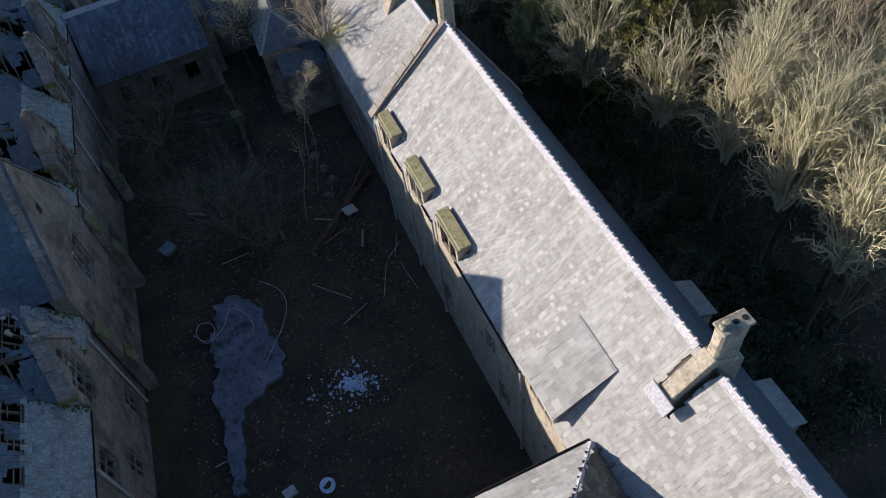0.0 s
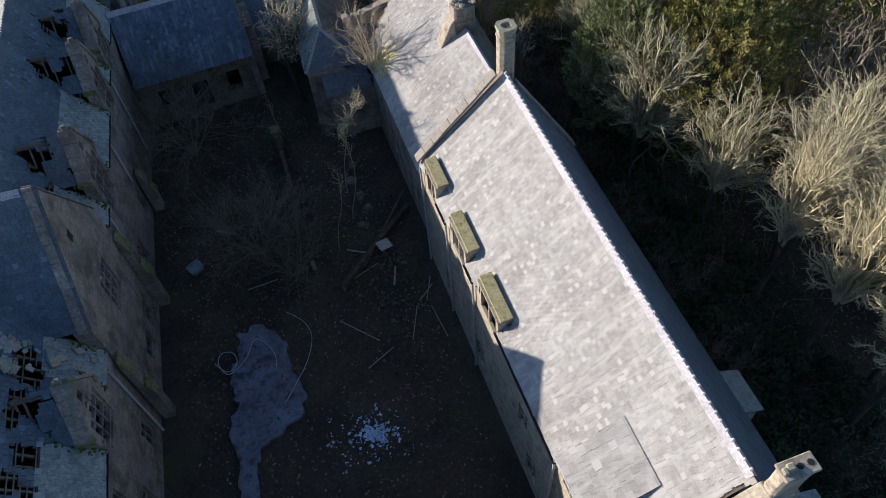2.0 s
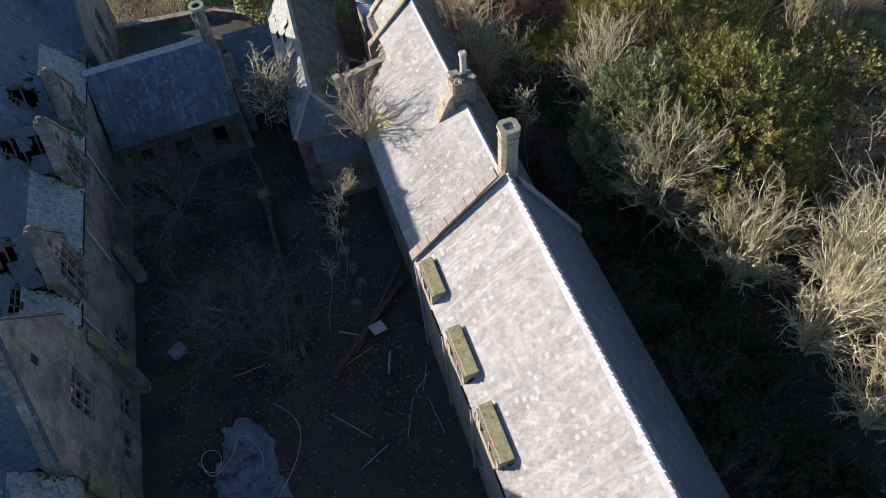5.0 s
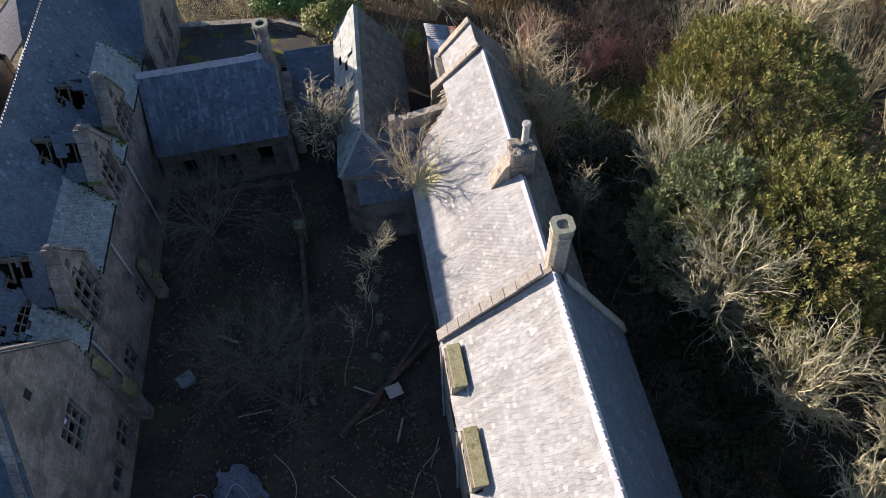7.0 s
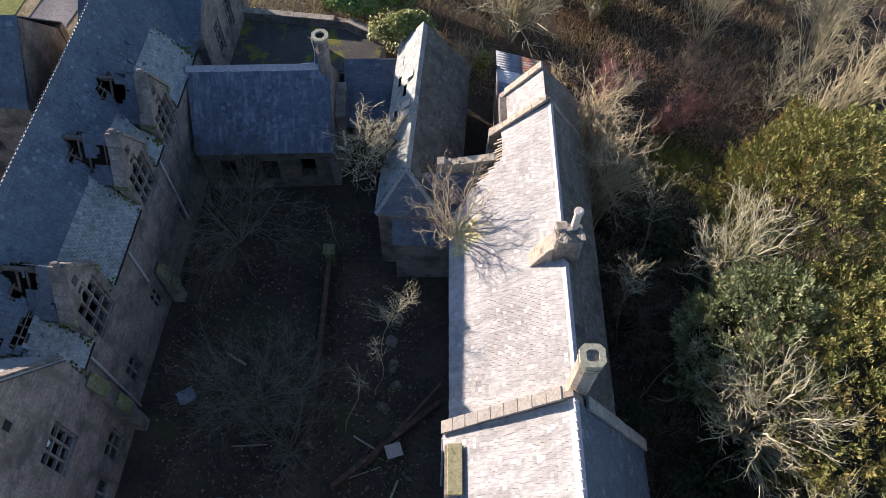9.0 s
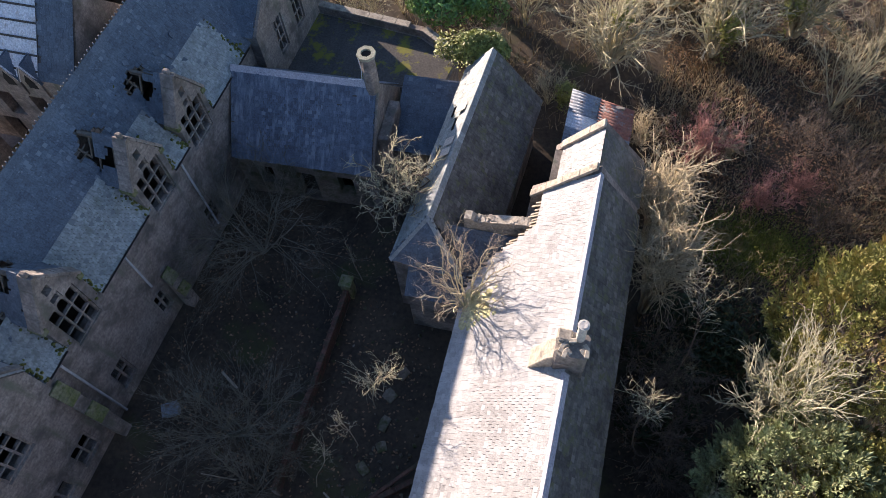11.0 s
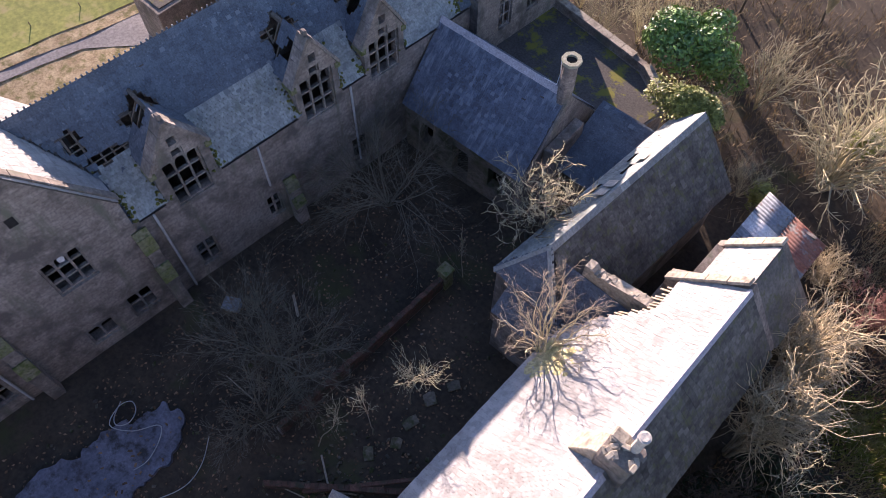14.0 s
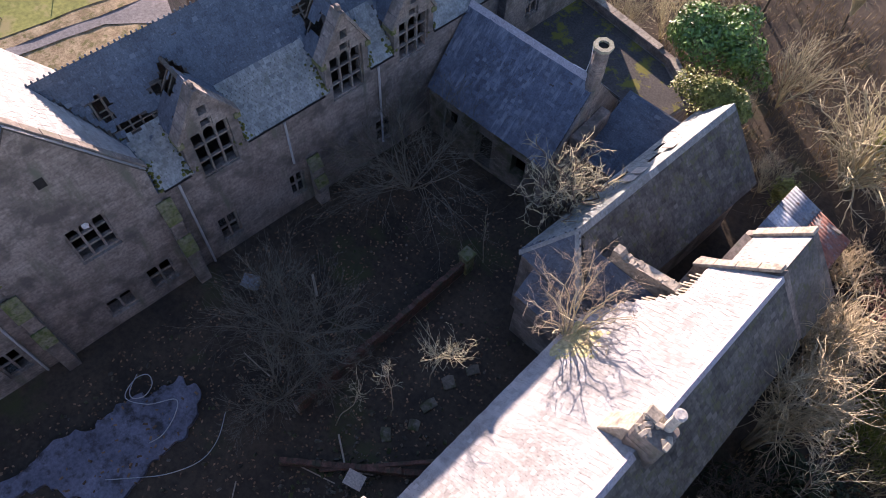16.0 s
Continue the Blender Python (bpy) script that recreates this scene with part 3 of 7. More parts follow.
deck("roof_deck", (AX0 + 0.02, AY0, AEZ), (0, 1, 0), up_w, AY1 - AY0, h_w, ROOF_BOARD, wing_near, keep=a_keep, cell=0.2)
# the slates over the middle of the slope, where they can be told apart, are single pieces; the rest is one joined field
PIECE_Y, PIECE_V = (12.0, 15.2), (1.24, 4.34)
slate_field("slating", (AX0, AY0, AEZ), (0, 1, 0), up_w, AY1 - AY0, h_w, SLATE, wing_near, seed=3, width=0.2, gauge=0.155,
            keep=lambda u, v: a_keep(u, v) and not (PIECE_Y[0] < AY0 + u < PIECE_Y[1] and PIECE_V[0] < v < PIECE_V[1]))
deck("roof_deck", (AX1, AY0, AEE), (0, 1, 0), up_e, AY1 - AY0, h_e, ROOF_BOARD, wing_near)
# far slope takes the dark blue slate, so its shade sits in the colour
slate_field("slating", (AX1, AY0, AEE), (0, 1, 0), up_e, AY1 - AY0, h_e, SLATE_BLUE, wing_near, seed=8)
ridge_tiles(wing_near, (ARX, AY0, ARZ + 0.03), (ARX, 3.9, ARZ + 0.03), RIDGE_LEAD, crest=0.13, step=0.9, every=0.3, spread=0.17, drop=0.15)
ridge_tiles(wing_near, (ARX, 5.1, ARZ + 0.03), (ARX, AY1, ARZ + 0.03), RIDGE_LEAD, crest=0.13, step=0.9, every=0.3, spread=0.17, drop=0.15, seed=2)
coping(wing_near, [(AX0 - 0.05, AY1 + 0.18, AEZ + 0.12), (ARX - 0.35, AY1 + 0.18, ARZ + 0.08)], 0.46, 0.1, COPING_STONE, seed=4, step=0.62)
coping(wing_near, [(AX1 + 0.1, AY1 + 0.18, AEE - 0.05), (ARX + 0.55, AY1 + 0.18, ARZ - 0.75)], 0.46, 0.1, COPING_STONE, seed=5, step=0.62)
chimney_stack(wing_near, 11.4, 12.1, AY1 + 0.42, AY1 + 1.1, 7.5, 12.7, STONE_PALE, seed=3)


def wall_dormer(parent, y0, y1):
    """Half dormer on the wall head: stone cheeks and front, two lights, a flat mossy lead top."""
    d = new("dormer")
    d.parent = parent
    bm = bmesh.new()
    wall_cells(bm, AX0 + 0.02, AX0 + 0.34, y0 + 0.05, y1 - 0.05, AEZ - 0.0, 7.89, [(y0 + 0.25, y1 - 0.25, AEZ - 0.2, 7.8)])
    part("front", bm, STONE_PALE, d)
    for y in (y0 + 0.06, y1 - 0.26):
        bm = bmesh.new()
        prism(bm, [(AX0 + 0.34, AEZ + 0.1), (AX0 + 0.34, 7.89), (AX0 + 0.6, 7.91), (AX0 + 0.74, 7.85)], y, y + 0.2, 'y')
        part("cheek", bm, STONE_PALE, d)
    bm = bmesh.new()
    m = Matrix.Translation((AX0 + 0.12, 0, 7.9)) @ Matrix.Rotation(radians(-5), 4, 'Y')
    box(bm, 0, 0.52, y0, y1, 0, 0.11, m, bevel=0.02)
    part("flat_roof", bm, LEAD_MOSS, d, "mossy lead-covered slab")
    window_frame(d, AX0 + 0.2, y0 + 0.26, y1 - 0.26, 6.32, 7.79, 2, 1, WOOD_PALE, bar=0.09, glass=GLASS)
    bm = bmesh.new()
    box(bm, AX0 + 0.05, AX0 + 0.3, y0 + 0.2, y1 - 0.2, 6.2, 6.3, bevel=0.015)
    part("sill", bm, STONE_PALE, d)


for a, b in A_DORMERS:
    wall_dormer(wing_near, a, b)
# gutters between the dormers and their pipes
for a, b in ((19.5, 20.75), (16.3, 17.3), (8.5, 13.95)):
    gutter(wing_near, (AX0 - 0.06, a, AEZ - 0.03), (AX0 - 0.06, b, AEZ - 0.03), 0.07, IRON_DARK)
for y in (23.0, 19.62, 16.42, 8.6):
    pipe(wing_near, (AX0 - 0.02, y, AEZ - 0.1), (AX0 + 0.0, y, 0.0), 0.05, IRON)

# broad catslide dormer
bigd = new("dormer")
bigd.parent = wing_near
bm = bmesh.new()
wall_cells(bm, AX0 + 0.04, AX0 + 0.34, 6.25, 8.4, AEZ, 7.75, [(6.5, 8.1, AEZ - 0.1, 7.65)])
part("front", bm, STONE_PALE, bigd)
bu = (9.45 - 7.3, 0, 9.2 - 7.8)
m = slope_matrix((7.27, 6.15, 7.82), (0, 1, 0), bu)
bm = bmesh.new()
box(bm, 0, 2.35, 0, math.hypot(bu[0], bu[2]), -0.06, 0.0, m)
part("roof_deck", bm, WOOD_OLD, bigd)
slate_field("slating", (7.27, 6.15, 7.82), (0, 1, 0), bu, 2.35, math.hypot(bu[0], bu[2]) + 0.1, SLATE, bigd, seed=12, width=0.34, gauge=0.26)
for y in (6.2, 8.25):
    bm = bmesh.new()
    prism(bm, [(AX0 + 0.3, AEZ + 0.2), (AX0 + 0.02, 7.74), (9.2, 8.95)], y, y + 0.2, 'y')
    part("cheek", bm, SLATE_BLUE, bigd)
window_frame(bigd, AX0 + 0.22, 6.5, 8.1, 6.47, 7.63, 3, 2, WOOD_PALE, bar=0.08)
bm = bmesh.new()
box(bm, 7.22, 7.3, 6.12, 8.53, 7.74, 7.83, bevel=0.01)
part("fascia", bm, IRON, bigd)

# great chimney astride the ridge, its base stepped down the slope
bm = bmesh.new()
prism(bm, [(9.85, 9.0), (12.5, 9.0), (12.5, 10.7), (11.3, 11.5), (10.6, 10.8), (9.9, 10.05)], 4.28, 4.82, 'y')
bmesh.ops.bevel(bm, geom=list(bm.edges), offset=0.03, segments=1, affect='EDGES')
part("chimney_base", bm, STONE_PALE, wing_near)
bm = bmesh.new()
m = Matrix.Translation((9.66, 4.0, 9.85)) @ Matrix.Rotation(radians(-50), 4, 'Y')
box(bm, 0, 0.5, 0, 1.05, 0, 0.08, m, bevel=0.015)
part("weathering", bm, RIDGE_LEAD, wing_near)
big_stack = chimney_stack(wing_near, 11.3, 12.25, 4.33, 4.77, 10.8, 12.75, STONE_PALE, cap=False, oct_=0.08, seed=9)
bm = bmesh.new()
box(bm, 11.25, 12.3, 4.28, 4.82, 12.75, 12.85, bevel=0.03)
part("cap", bm, STONE_PALE, big_stack)
for x, s in ((11.82, 0.11), (12.12, 0.11)):
    bm = bmesh.new()
    tube(bm, [(x, 4.55, 12.83), (x, 4.55, 12.865)], [s, s * 0.8], 7)
    part("flue", bm, DARK, big_stack)
rng = random.Random(5)
for i in range(3):
    bm = bmesh.new()
    box(bm, -0.1, 0.1, -0.07, 0.07, 0, 0.12, pose(rng.uniform(11.35, 11.6), rng.uniform(4.45, 4.65), 12.845, 0, 0, rng.uniform(0, 90)), bevel=0.03)
    part("loose_stone", bm, STONE_CAP, big_stack)

# small outshots on the shaded side, their slabs sloping away from the eaves
for y0, y1, x1 in ((8.4, 10.2, 16.05), (3.2, 5.2, 16.0)):
    outshot = new("outshot")
    outshot.parent = wing_near
    bm = bmesh.new()
    wall_cells(bm, AX1 - 0.1, x1 - 0.12, y0 + 0.1, y1 - 0.1, -0.4, 4.55, [])
    part("wall", bm, STONE, outshot)
    bm = bmesh.new()
    box(bm, 0, y1 - y0, 0, math.hypot(x1 - 14.7, 0.75), 0.0, 0.1, slope_matrix((x1, y0, 4.6), (0, 1, 0), (14.7 - x1, 0, 0.75)), bevel=0.02)
    part("flat_roof", bm, SLATE_PALE, outshot)

# ---- hipped block at the near end of the wing ----
hip_block = thing("house_block", pose(0, 0, 0), "tall stone block with hipped slate roof and open eaves", "building")
bm = bmesh.new()
wall_cells(bm, 1.2, 7.7, -9.0, 4.75, -0.4, 7.75, [])
part("wall", bm, STONE, hip_block)
HZ, HT = 7.9, 11.2
# east hip is given the shade-toned slate, the sunny north one the pale
for name_, o, al, u_, l_, mat_ in (("north", (1.0, 4.95, HZ), (1, 0, 0), (0, -3.4, HT - HZ), 7.0, SLATE), ("east", (7.95, -9.0, HZ), (0, 1, 0), (-3.4, 0, HT - HZ), 13.95, SLATE_SHADE)):
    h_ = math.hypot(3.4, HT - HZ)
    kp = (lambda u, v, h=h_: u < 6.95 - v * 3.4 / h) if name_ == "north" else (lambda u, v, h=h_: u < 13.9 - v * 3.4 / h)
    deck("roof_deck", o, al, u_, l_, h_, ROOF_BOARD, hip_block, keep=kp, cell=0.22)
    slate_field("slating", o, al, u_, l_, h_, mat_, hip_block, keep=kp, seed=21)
gutter(hip_block, (1.0, 5.02, HZ - 0.02), (7.95, 5.02, HZ - 0.02), 0.08, IRON_DARK)
rng = random.Random(3)
for i in range(9):
    bm = bmesh.new()
    y = 4.6 - i * 0.55
    box(bm, 0, 0.55, -0.05, 0.05, 0, 0.1, pose(7.75, y, HZ - 0.12 + 0.25 * rng.random(), 0, rng.uniform(-12, 4), rng.uniform(-8, 8)))
    part("rafter_end", bm, WOOD_OLD, hip_block)
ridge_tiles(hip_block, (7.95, 4.95, HZ + 0.02), (4.55, 1.55, HT), RIDGE_LEAD, spread=0.14, drop=0.1, step=0.4)

# ---- lower wing beyond the coping ----
BX0, BRX, BX1, BEZ, BRZ, BY0, BY1 = 7.6, 12.05, 13.95, 4.95, 8.4, 23.52, 37.9
BEE = 5.9
wing_low = thing("house_wing", pose(0, 0, 0), "lower stone wing with pale slate roof, partly stripped", "building")
bm = bmesh.new()
wall_cells(bm, BX0 + 0.1, BX0 + 0.6, BY0, 33.5, -0.4, BEZ - 0.02, [(26, 27, 1.0, 2.8), (29.5, 30.4, 1.0, 2.8)])
part("wall", bm, STONE, wing_low)
for a, b in ((26, 27), (29.5, 30.4)):
    window_frame(wing_low, BX0 + 0.3, a, b, 1.0, 2.8, 2, 2, WOOD_PALE)
bm = bmesh.new()
wall_cells(bm, BX1 - 0.6, BX1 - 0.1, BY0, BY1 + 2.5, -0.4, BEE - 0.05, [(31, 32, 1.2, 2.8), (35, 36, 1.2, 2.8)])
part("wall", bm, STONE, wing_low)
bm = bmesh.new()
wall_cells(bm, 9.4, 9.85, 36.1, BY1 + 0.3, -0.4, 5.1, [])
wall_cells(bm, 10.05, 10.45, BY1 + 0.36, BY1 + 2.5, -0.4, 6.05, [])
part("wall", bm, STONE, wing_low)
upW, upE = (BRX - BX0, 0, BRZ - BEZ), (BRX - BX1, 0, BRZ - BEE)
hW, hE = math.hypot(upW[0], upW[2]), math.hypot(upE[0], upE[2])


def b_edge(y):
    """How far up from the eaves the stripped corner reaches, as x."""
    if y < 33.3:
        return BX0
    return BX0 + 2.35 * min(1.0, ((y - 33.3) / 2.7) ** 1.6)


def b_keep(u, v):
    x = BX0 + v * (BRX - BX0) / hW
    y = BY0 + u
    return x > b_edge(y) + 0.02 and not (29.85 < y < 30.75 and x > 11.6)


deck("roof_deck", (BX0, BY0, BEZ), (0, 1, 0), upW, BY1 - BY0, hW, ROOF_BOARD, wing_low, keep=lambda u, v: b_keep(u - 0.1, v) and b_keep(u + 0.1, v), cell=0.17)
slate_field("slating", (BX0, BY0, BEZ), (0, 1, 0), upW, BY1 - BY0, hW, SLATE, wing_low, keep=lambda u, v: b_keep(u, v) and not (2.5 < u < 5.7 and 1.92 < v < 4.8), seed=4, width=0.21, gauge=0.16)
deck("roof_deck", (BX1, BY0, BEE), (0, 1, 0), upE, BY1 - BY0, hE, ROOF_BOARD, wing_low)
# lee slope: the darker slate colour paints its shade
slate_field("slating", (BX1, BY0, BEE), (0, 1, 0), upE, BY1 - BY0, hE, SLATE_SHADE, wing_low, seed=5)
# batten ends along the stripped corner
rng = random.Random(11)
y = 33.6
while y < 37.2:
    x = b_edge(y)
    z = BEZ + (x - BX0) * (BRZ - BEZ) / (BRX - BX0)
    bm = bmesh.new()
    l = rng.uniform(0.2, 0.5)
    box(bm, -l, 0.25, -0.035, 0.035, -0.06, -0.01, Matrix.Translation((x, y, z)) @ Matrix.Rotation(-math.atan2(BRZ - BEZ, BRX - BX0), 4, 'Y') @ Matrix.Rotation(radians(rng.uniform(-6, 6)), 4, 'Z'))
    part("batten", bm, WOOD_PALE, wing_low)
    y += rng.uniform(0.13, 0.2)
ridge_tiles(wing_low, (BRX, BY0 + 1.0, BRZ + 0.02), (BRX, 29.7, BRZ + 0.02), RIDGE_LEAD, spread=0.18, drop=0.14, step=0.4)
ridge_tiles(wing_low, (BRX, 30.9, BRZ + 0.02), (BRX, BY1, BRZ + 0.02), RIDGE_LEAD, spread=0.14, drop=0.11, step=0.4)
bm = bmesh.new()
prism(bm, [(9.45, -0.4), (BX1 - 0.1, -0.4), (BX1 - 0.1, BEE), (BRX, BRZ + 0.05), (9.45, 6.2)], BY1, BY1 + 0.35, 'y')
part("gable_wall", bm, STONE, wing_low)
coping(wing_low, [(9.5, BY1 - 0.2, 6.42), (BRX - 0.12, BY1 + 0.25, BRZ + 0.1)], 0.34, 0.12, STONE_PALE, seed=7)
# short last bay with its own coping
CY1, CRX, CRZ, CX0, CEZ = 40.45, 11.95, 7.95, 10.4, 6.2
upC = (CRX - CX0, 0, CRZ - CEZ)
hC = math.hypot(upC[0], upC[2])
deck("roof_deck", (CX0, BY1 + 0.36, CEZ), (0, 1, 0), upC, CY1 - BY1 - 0.36, hC, ROOF_BOARD, wing_low)
slate_field("slating", (CX0, BY1 + 0.36, CEZ), (0, 1, 0), upC, CY1 - BY1 - 0.36, hC, SLATE, wing_low, seed=14)
upC2 = (CRX - BX1 + 0.03, 0, CRZ - BEE + 0.1)
# last bay's lee side in the same shade colour
deck("roof_deck", (BX1 - 0.03, BY1 + 0.36, BEE - 0.1), (0, 1, 0), upC2, CY1 - BY1 - 0.36, math.hypot(upC2[0], upC2[2]), SLATE_SHADE, wing_low)
bm = bmesh.new()
prism(bm, [(10.05, -0.4), (BX1 - 0.1, -0.4), (BX1 - 0.1, BEE - 0.2), (CRX, CRZ), (10.05, 5.85)], CY1, CY1 + 0.33, 'y')
part("gable_wall", bm, STONE, wing_low)
coping(wing_low, [(10.35, CY1 + 0.1, 6.2), (CRX, CY1 + 0.2, CRZ + 0.08)], 0.4, 0.12, STONE_PALE, seed=17)
# broken chimney with one clay pot
st3 = chimney_stack(wing_low, 11.55, 12.65, 29.85, 30.75, 7.2, 9.55, STONE, cap=False, oct_=0.1, seed=33)
bm = bmesh.new()
box(bm, 11.55, 12.05, 30.3, 30.75, 9.55, 9.75, bevel=0.06)
part("broken_head", bm, STONE_PALE, st3)
bm = bmesh.new()
prism(bm, [(10.75, 7.3), (11.6, 7.9), (11.6, 9.0), (11.35, 8.75), (10.8, 7.55)], 29.93, 30.67, 'y')
bmesh.ops.bevel(bm, geom=list(bm.edges), offset=0.03, segments=1, affect='EDGES')
part("shoulder", bm, STONE_PALE, st3)
rng = random.Random(8)
for i in range(16):
    bm = bmesh.new()
    box(bm, -0.13, 0.13, -0.08, 0.08, 0, 0.08, pose(rng.uniform(11.6, 12.6), rng.uniform(29.85, 30.65), 9.56 + 0.13 * rng.random(), rng.uniform(-8, 8), rng.uniform(-8, 8), rng.uniform(0, 180)), bevel=0.02)
    part("loose_stone", bm, STONE_PALE, st3)
bm = bmesh.new()
tube(bm, [(12.3, 30.55, 9.6), (12.3, 30.55, 10.6)], [0.16, 0.145], 12, cap=False)
tube(bm, [(12.3, 30.55, 10.6), (12.3, 30.55, 10.72), (12.3, 30.55, 10.74), (12.3, 30.55, 10.0)], [0.19, 0.19, 0.13, 0.12], 12, cap=False)
tube(bm, [(12.3, 30.55, 9.98), (12.3, 30.55, 10.0)], [0.115, 0.115], 12)
pot = part("chimney_pot", bm, POT, st3, "pale clay chimney pot")
# dark disc high in the mouth stands for the pot's unlit hollow
bm = bmesh.new()
tube(bm, [(12.3, 30.55, 10.6), (12.3, 30.55, 10.64)], [0.125, 0.125], 12)
part("flue", bm, DARK, pot)
# moss where the young tree grows out of the eaves
rng = random.Random(77)
bm = bmesh.new()
for i in range(260):
    u, v = rng.gauss(0, 0.55), abs(rng.gauss(0, 0.6))
    if u < -1.1 or u > 0.7 or v > 1.6:
        continue
    x = BX0 + 0.2 + v * 0.9
    p = Vector((x, 32.75 + u, BEZ + (x - BX0) * (BRZ - BEZ) / (BRX - BX0) + 0.03))
    r = rng.uniform(0.04, 0.12)
    tube(bm, [p, p + Vector((-0.2, 0, 0.3)) * r * 0.7], [r * 1.5, r * 0.7], 6)
tagged(part("moss", bm, MOSS_BRIGHT, wing_low, "yellow-green moss on slates"), kind="stuff")

# ---- link roof and broken wall between the lower wing and the outbuilding ----
link = thing("link_building", pose(0, 0, 0), "low slated link with broken gable wall", "building")
bm = bmesh.new()
wall_cells(bm, 33.55, 33.95, 5.0, 8.2, -0.4, 3.3, [], axis='y')
part("wall", bm, STONE, link)
lu = (0, 2.6, 2.2)
lk = lambda u, v: not (u > 2.6 and v < 1.5 and (int(u * 6) + int(v * 5)) % 3 != 0)
deck("roof_deck", (4.9, 33.45, 3.3), (1, 0, 0), lu, 4.9, math.hypot(lu[1], lu[2]), ROOF_BOARD, link, keep=lambda u, v: not (u > 2.6 and v < 1.4), cell=0.2)
slate_field("slating", (4.9, 33.45, 3.3), (1, 0, 0), lu, 4.9, math.hypot(lu[1], lu[2]), SLATE_BLUE, link, keep=lk, seed=31)
bm = bmesh.new()
prism(bm, [(7.0, -0.4), (10.2, -0.4), (10.2, 6.5), (9.6, 6.55), (8.4, 6.3), (7.5, 6.0), (7.3, 6.25), (7.0, 6.2)], 36.1, 36.5, 'y')
part("broken_wall", bm, STONE_PALE, link)
rng = random.Random(4)
for i in range(26):
    x = 7.1 + i * 0.12
    bm = bmesh.new()
    box(bm, -0.09, 0.09, -0.13, 0.13, -0.06, rng.uniform(0.02, 0.08), pose(x, 36.3 + rng.uniform(-0.1, 0.1), 5.97 + (x - 7.0) * 0.2, rng.uniform(-7, 7), -12, rng.uniform(-25, 25)), bevel=0.025)
    part("wall_top_stone", bm, STONE_PALE, link)

# ---- outbuilding between the court and the yard ----
OM = Matrix.Translation((5.45, 34.3, 0)) @ Matrix.Rotation(radians(-4.0), 4, 'Z')
outb = thing("outbuilding", OM, "slated outbuilding with mossy ridge, slates slipped", "building")
OL, OEZ, ORZ, OHW, OWX, OWZ = 10.6, 3.3, 6.3, 2.55, 1.35, 4.55
bm = bmesh.new()
wall_cells(bm, -OWX + 0.1, -OWX + 0.5, 0.1, OL, -0.4, OWZ - 0.03, [(2.0, 3.0, 0.8, 2.2), (6.4, 8.2, 0.0, 2.3)])
part("wall", bm, STONE, outb)
bm = bmesh.new()
wall_cells(bm, OHW - 0.6, OHW - 0.2, 0.1, OL, -0.4, OEZ - 0.03, [(3.0, 4.0, 0.8, 2.2)])
part("wall", bm, STONE, outb)
for y in (0.1, OL):
    bm = bmesh.new()
    cut = 0.0 if y > 1 else 1.35
    prism(bm, [(-OWX + 0.51, -0.4), (OHW - 0.61, -0.4), (OHW - 0.61, OEZ + 0.2), (0.15, ORZ - 0.2 - cut), (-0.15, ORZ - 0.2 - cut), (-OWX + 0.51, OWZ - 0.05)], y, y + 0.4, 'y')
    part("end_wall", bm, STONE, outb)
ho, hw_ = math.hypot(OHW, ORZ - OEZ), math.hypot(OWX, ORZ - OWZ)
holes_w = [(4.6, 1.1, 0.3), (5.6, 0.6, 0.4), (6.9, 1.2, 0.35), (7.9, 0.6, 0.4), (9.3, 0.7, 0.35)]
ow_keep = lambda u, v: u > 0.2 + 1.5 * v / hw_ and not any(abs(u - a) < s and abs(v - b) < s * 0.5 for a, b, s in holes_w)
oe_keep = lambda u, v: u > 0.2 + 1.5 * v / ho and not (1.9 < u < 2.7 and 0.3 < v < 1.2)
deck("roof_deck", (-OWX, 0, OWZ), (0, 1, 0), (OWX, 0, ORZ - OWZ), OL + 0.5, hw_, ROOF_BOARD, outb, keep=ow_keep, cell=0.2)
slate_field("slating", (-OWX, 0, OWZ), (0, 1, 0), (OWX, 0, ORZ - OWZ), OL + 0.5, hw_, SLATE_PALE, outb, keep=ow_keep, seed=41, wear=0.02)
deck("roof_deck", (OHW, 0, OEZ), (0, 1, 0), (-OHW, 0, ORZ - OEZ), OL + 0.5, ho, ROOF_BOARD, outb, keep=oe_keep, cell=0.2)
# east side darker than the west by colour, as shade
slate_field("slating", (OHW, 0, OEZ), (0, 1, 0), (-OHW, 0, ORZ - OEZ), OL + 0.5, ho, SLATE_SHADE, outb, keep=oe_keep, seed=42)
hs = math.hypot(1.5, ORZ - OWZ)
hip_keep = lambda u, v: OWX * v / hs < u < OWX + 1.9 - 1.9 * v / hs
deck("roof_deck", (-OWX, 0, OWZ), (1, 0, 0), (0, 1.5, ORZ - OWZ), OWX + 1.9, hs, ROOF_BOARD, outb, keep=hip_keep, cell=0.2)
slate_field("slating", (-OWX, 0, OWZ), (1, 0, 0), (0, 1.5, ORZ - OWZ), OWX + 1.9, hs, SLATE_BLUE, outb, keep=hip_keep, seed=43)
ridge_tiles(outb, (0, 1.5, ORZ + 0.02), (0, OL + 0.4, ORZ + 0.02), SLATE_PALE, spread=0.2, drop=0.17, step=0.5)
for x in (-OWX, 1.9):
    ridge_tiles(outb, (x, 0, OWZ + 0.03), (0, 1.5, ORZ + 0.02), SLATE_PALE, spread=0.12, drop=0.06, step=0.5)
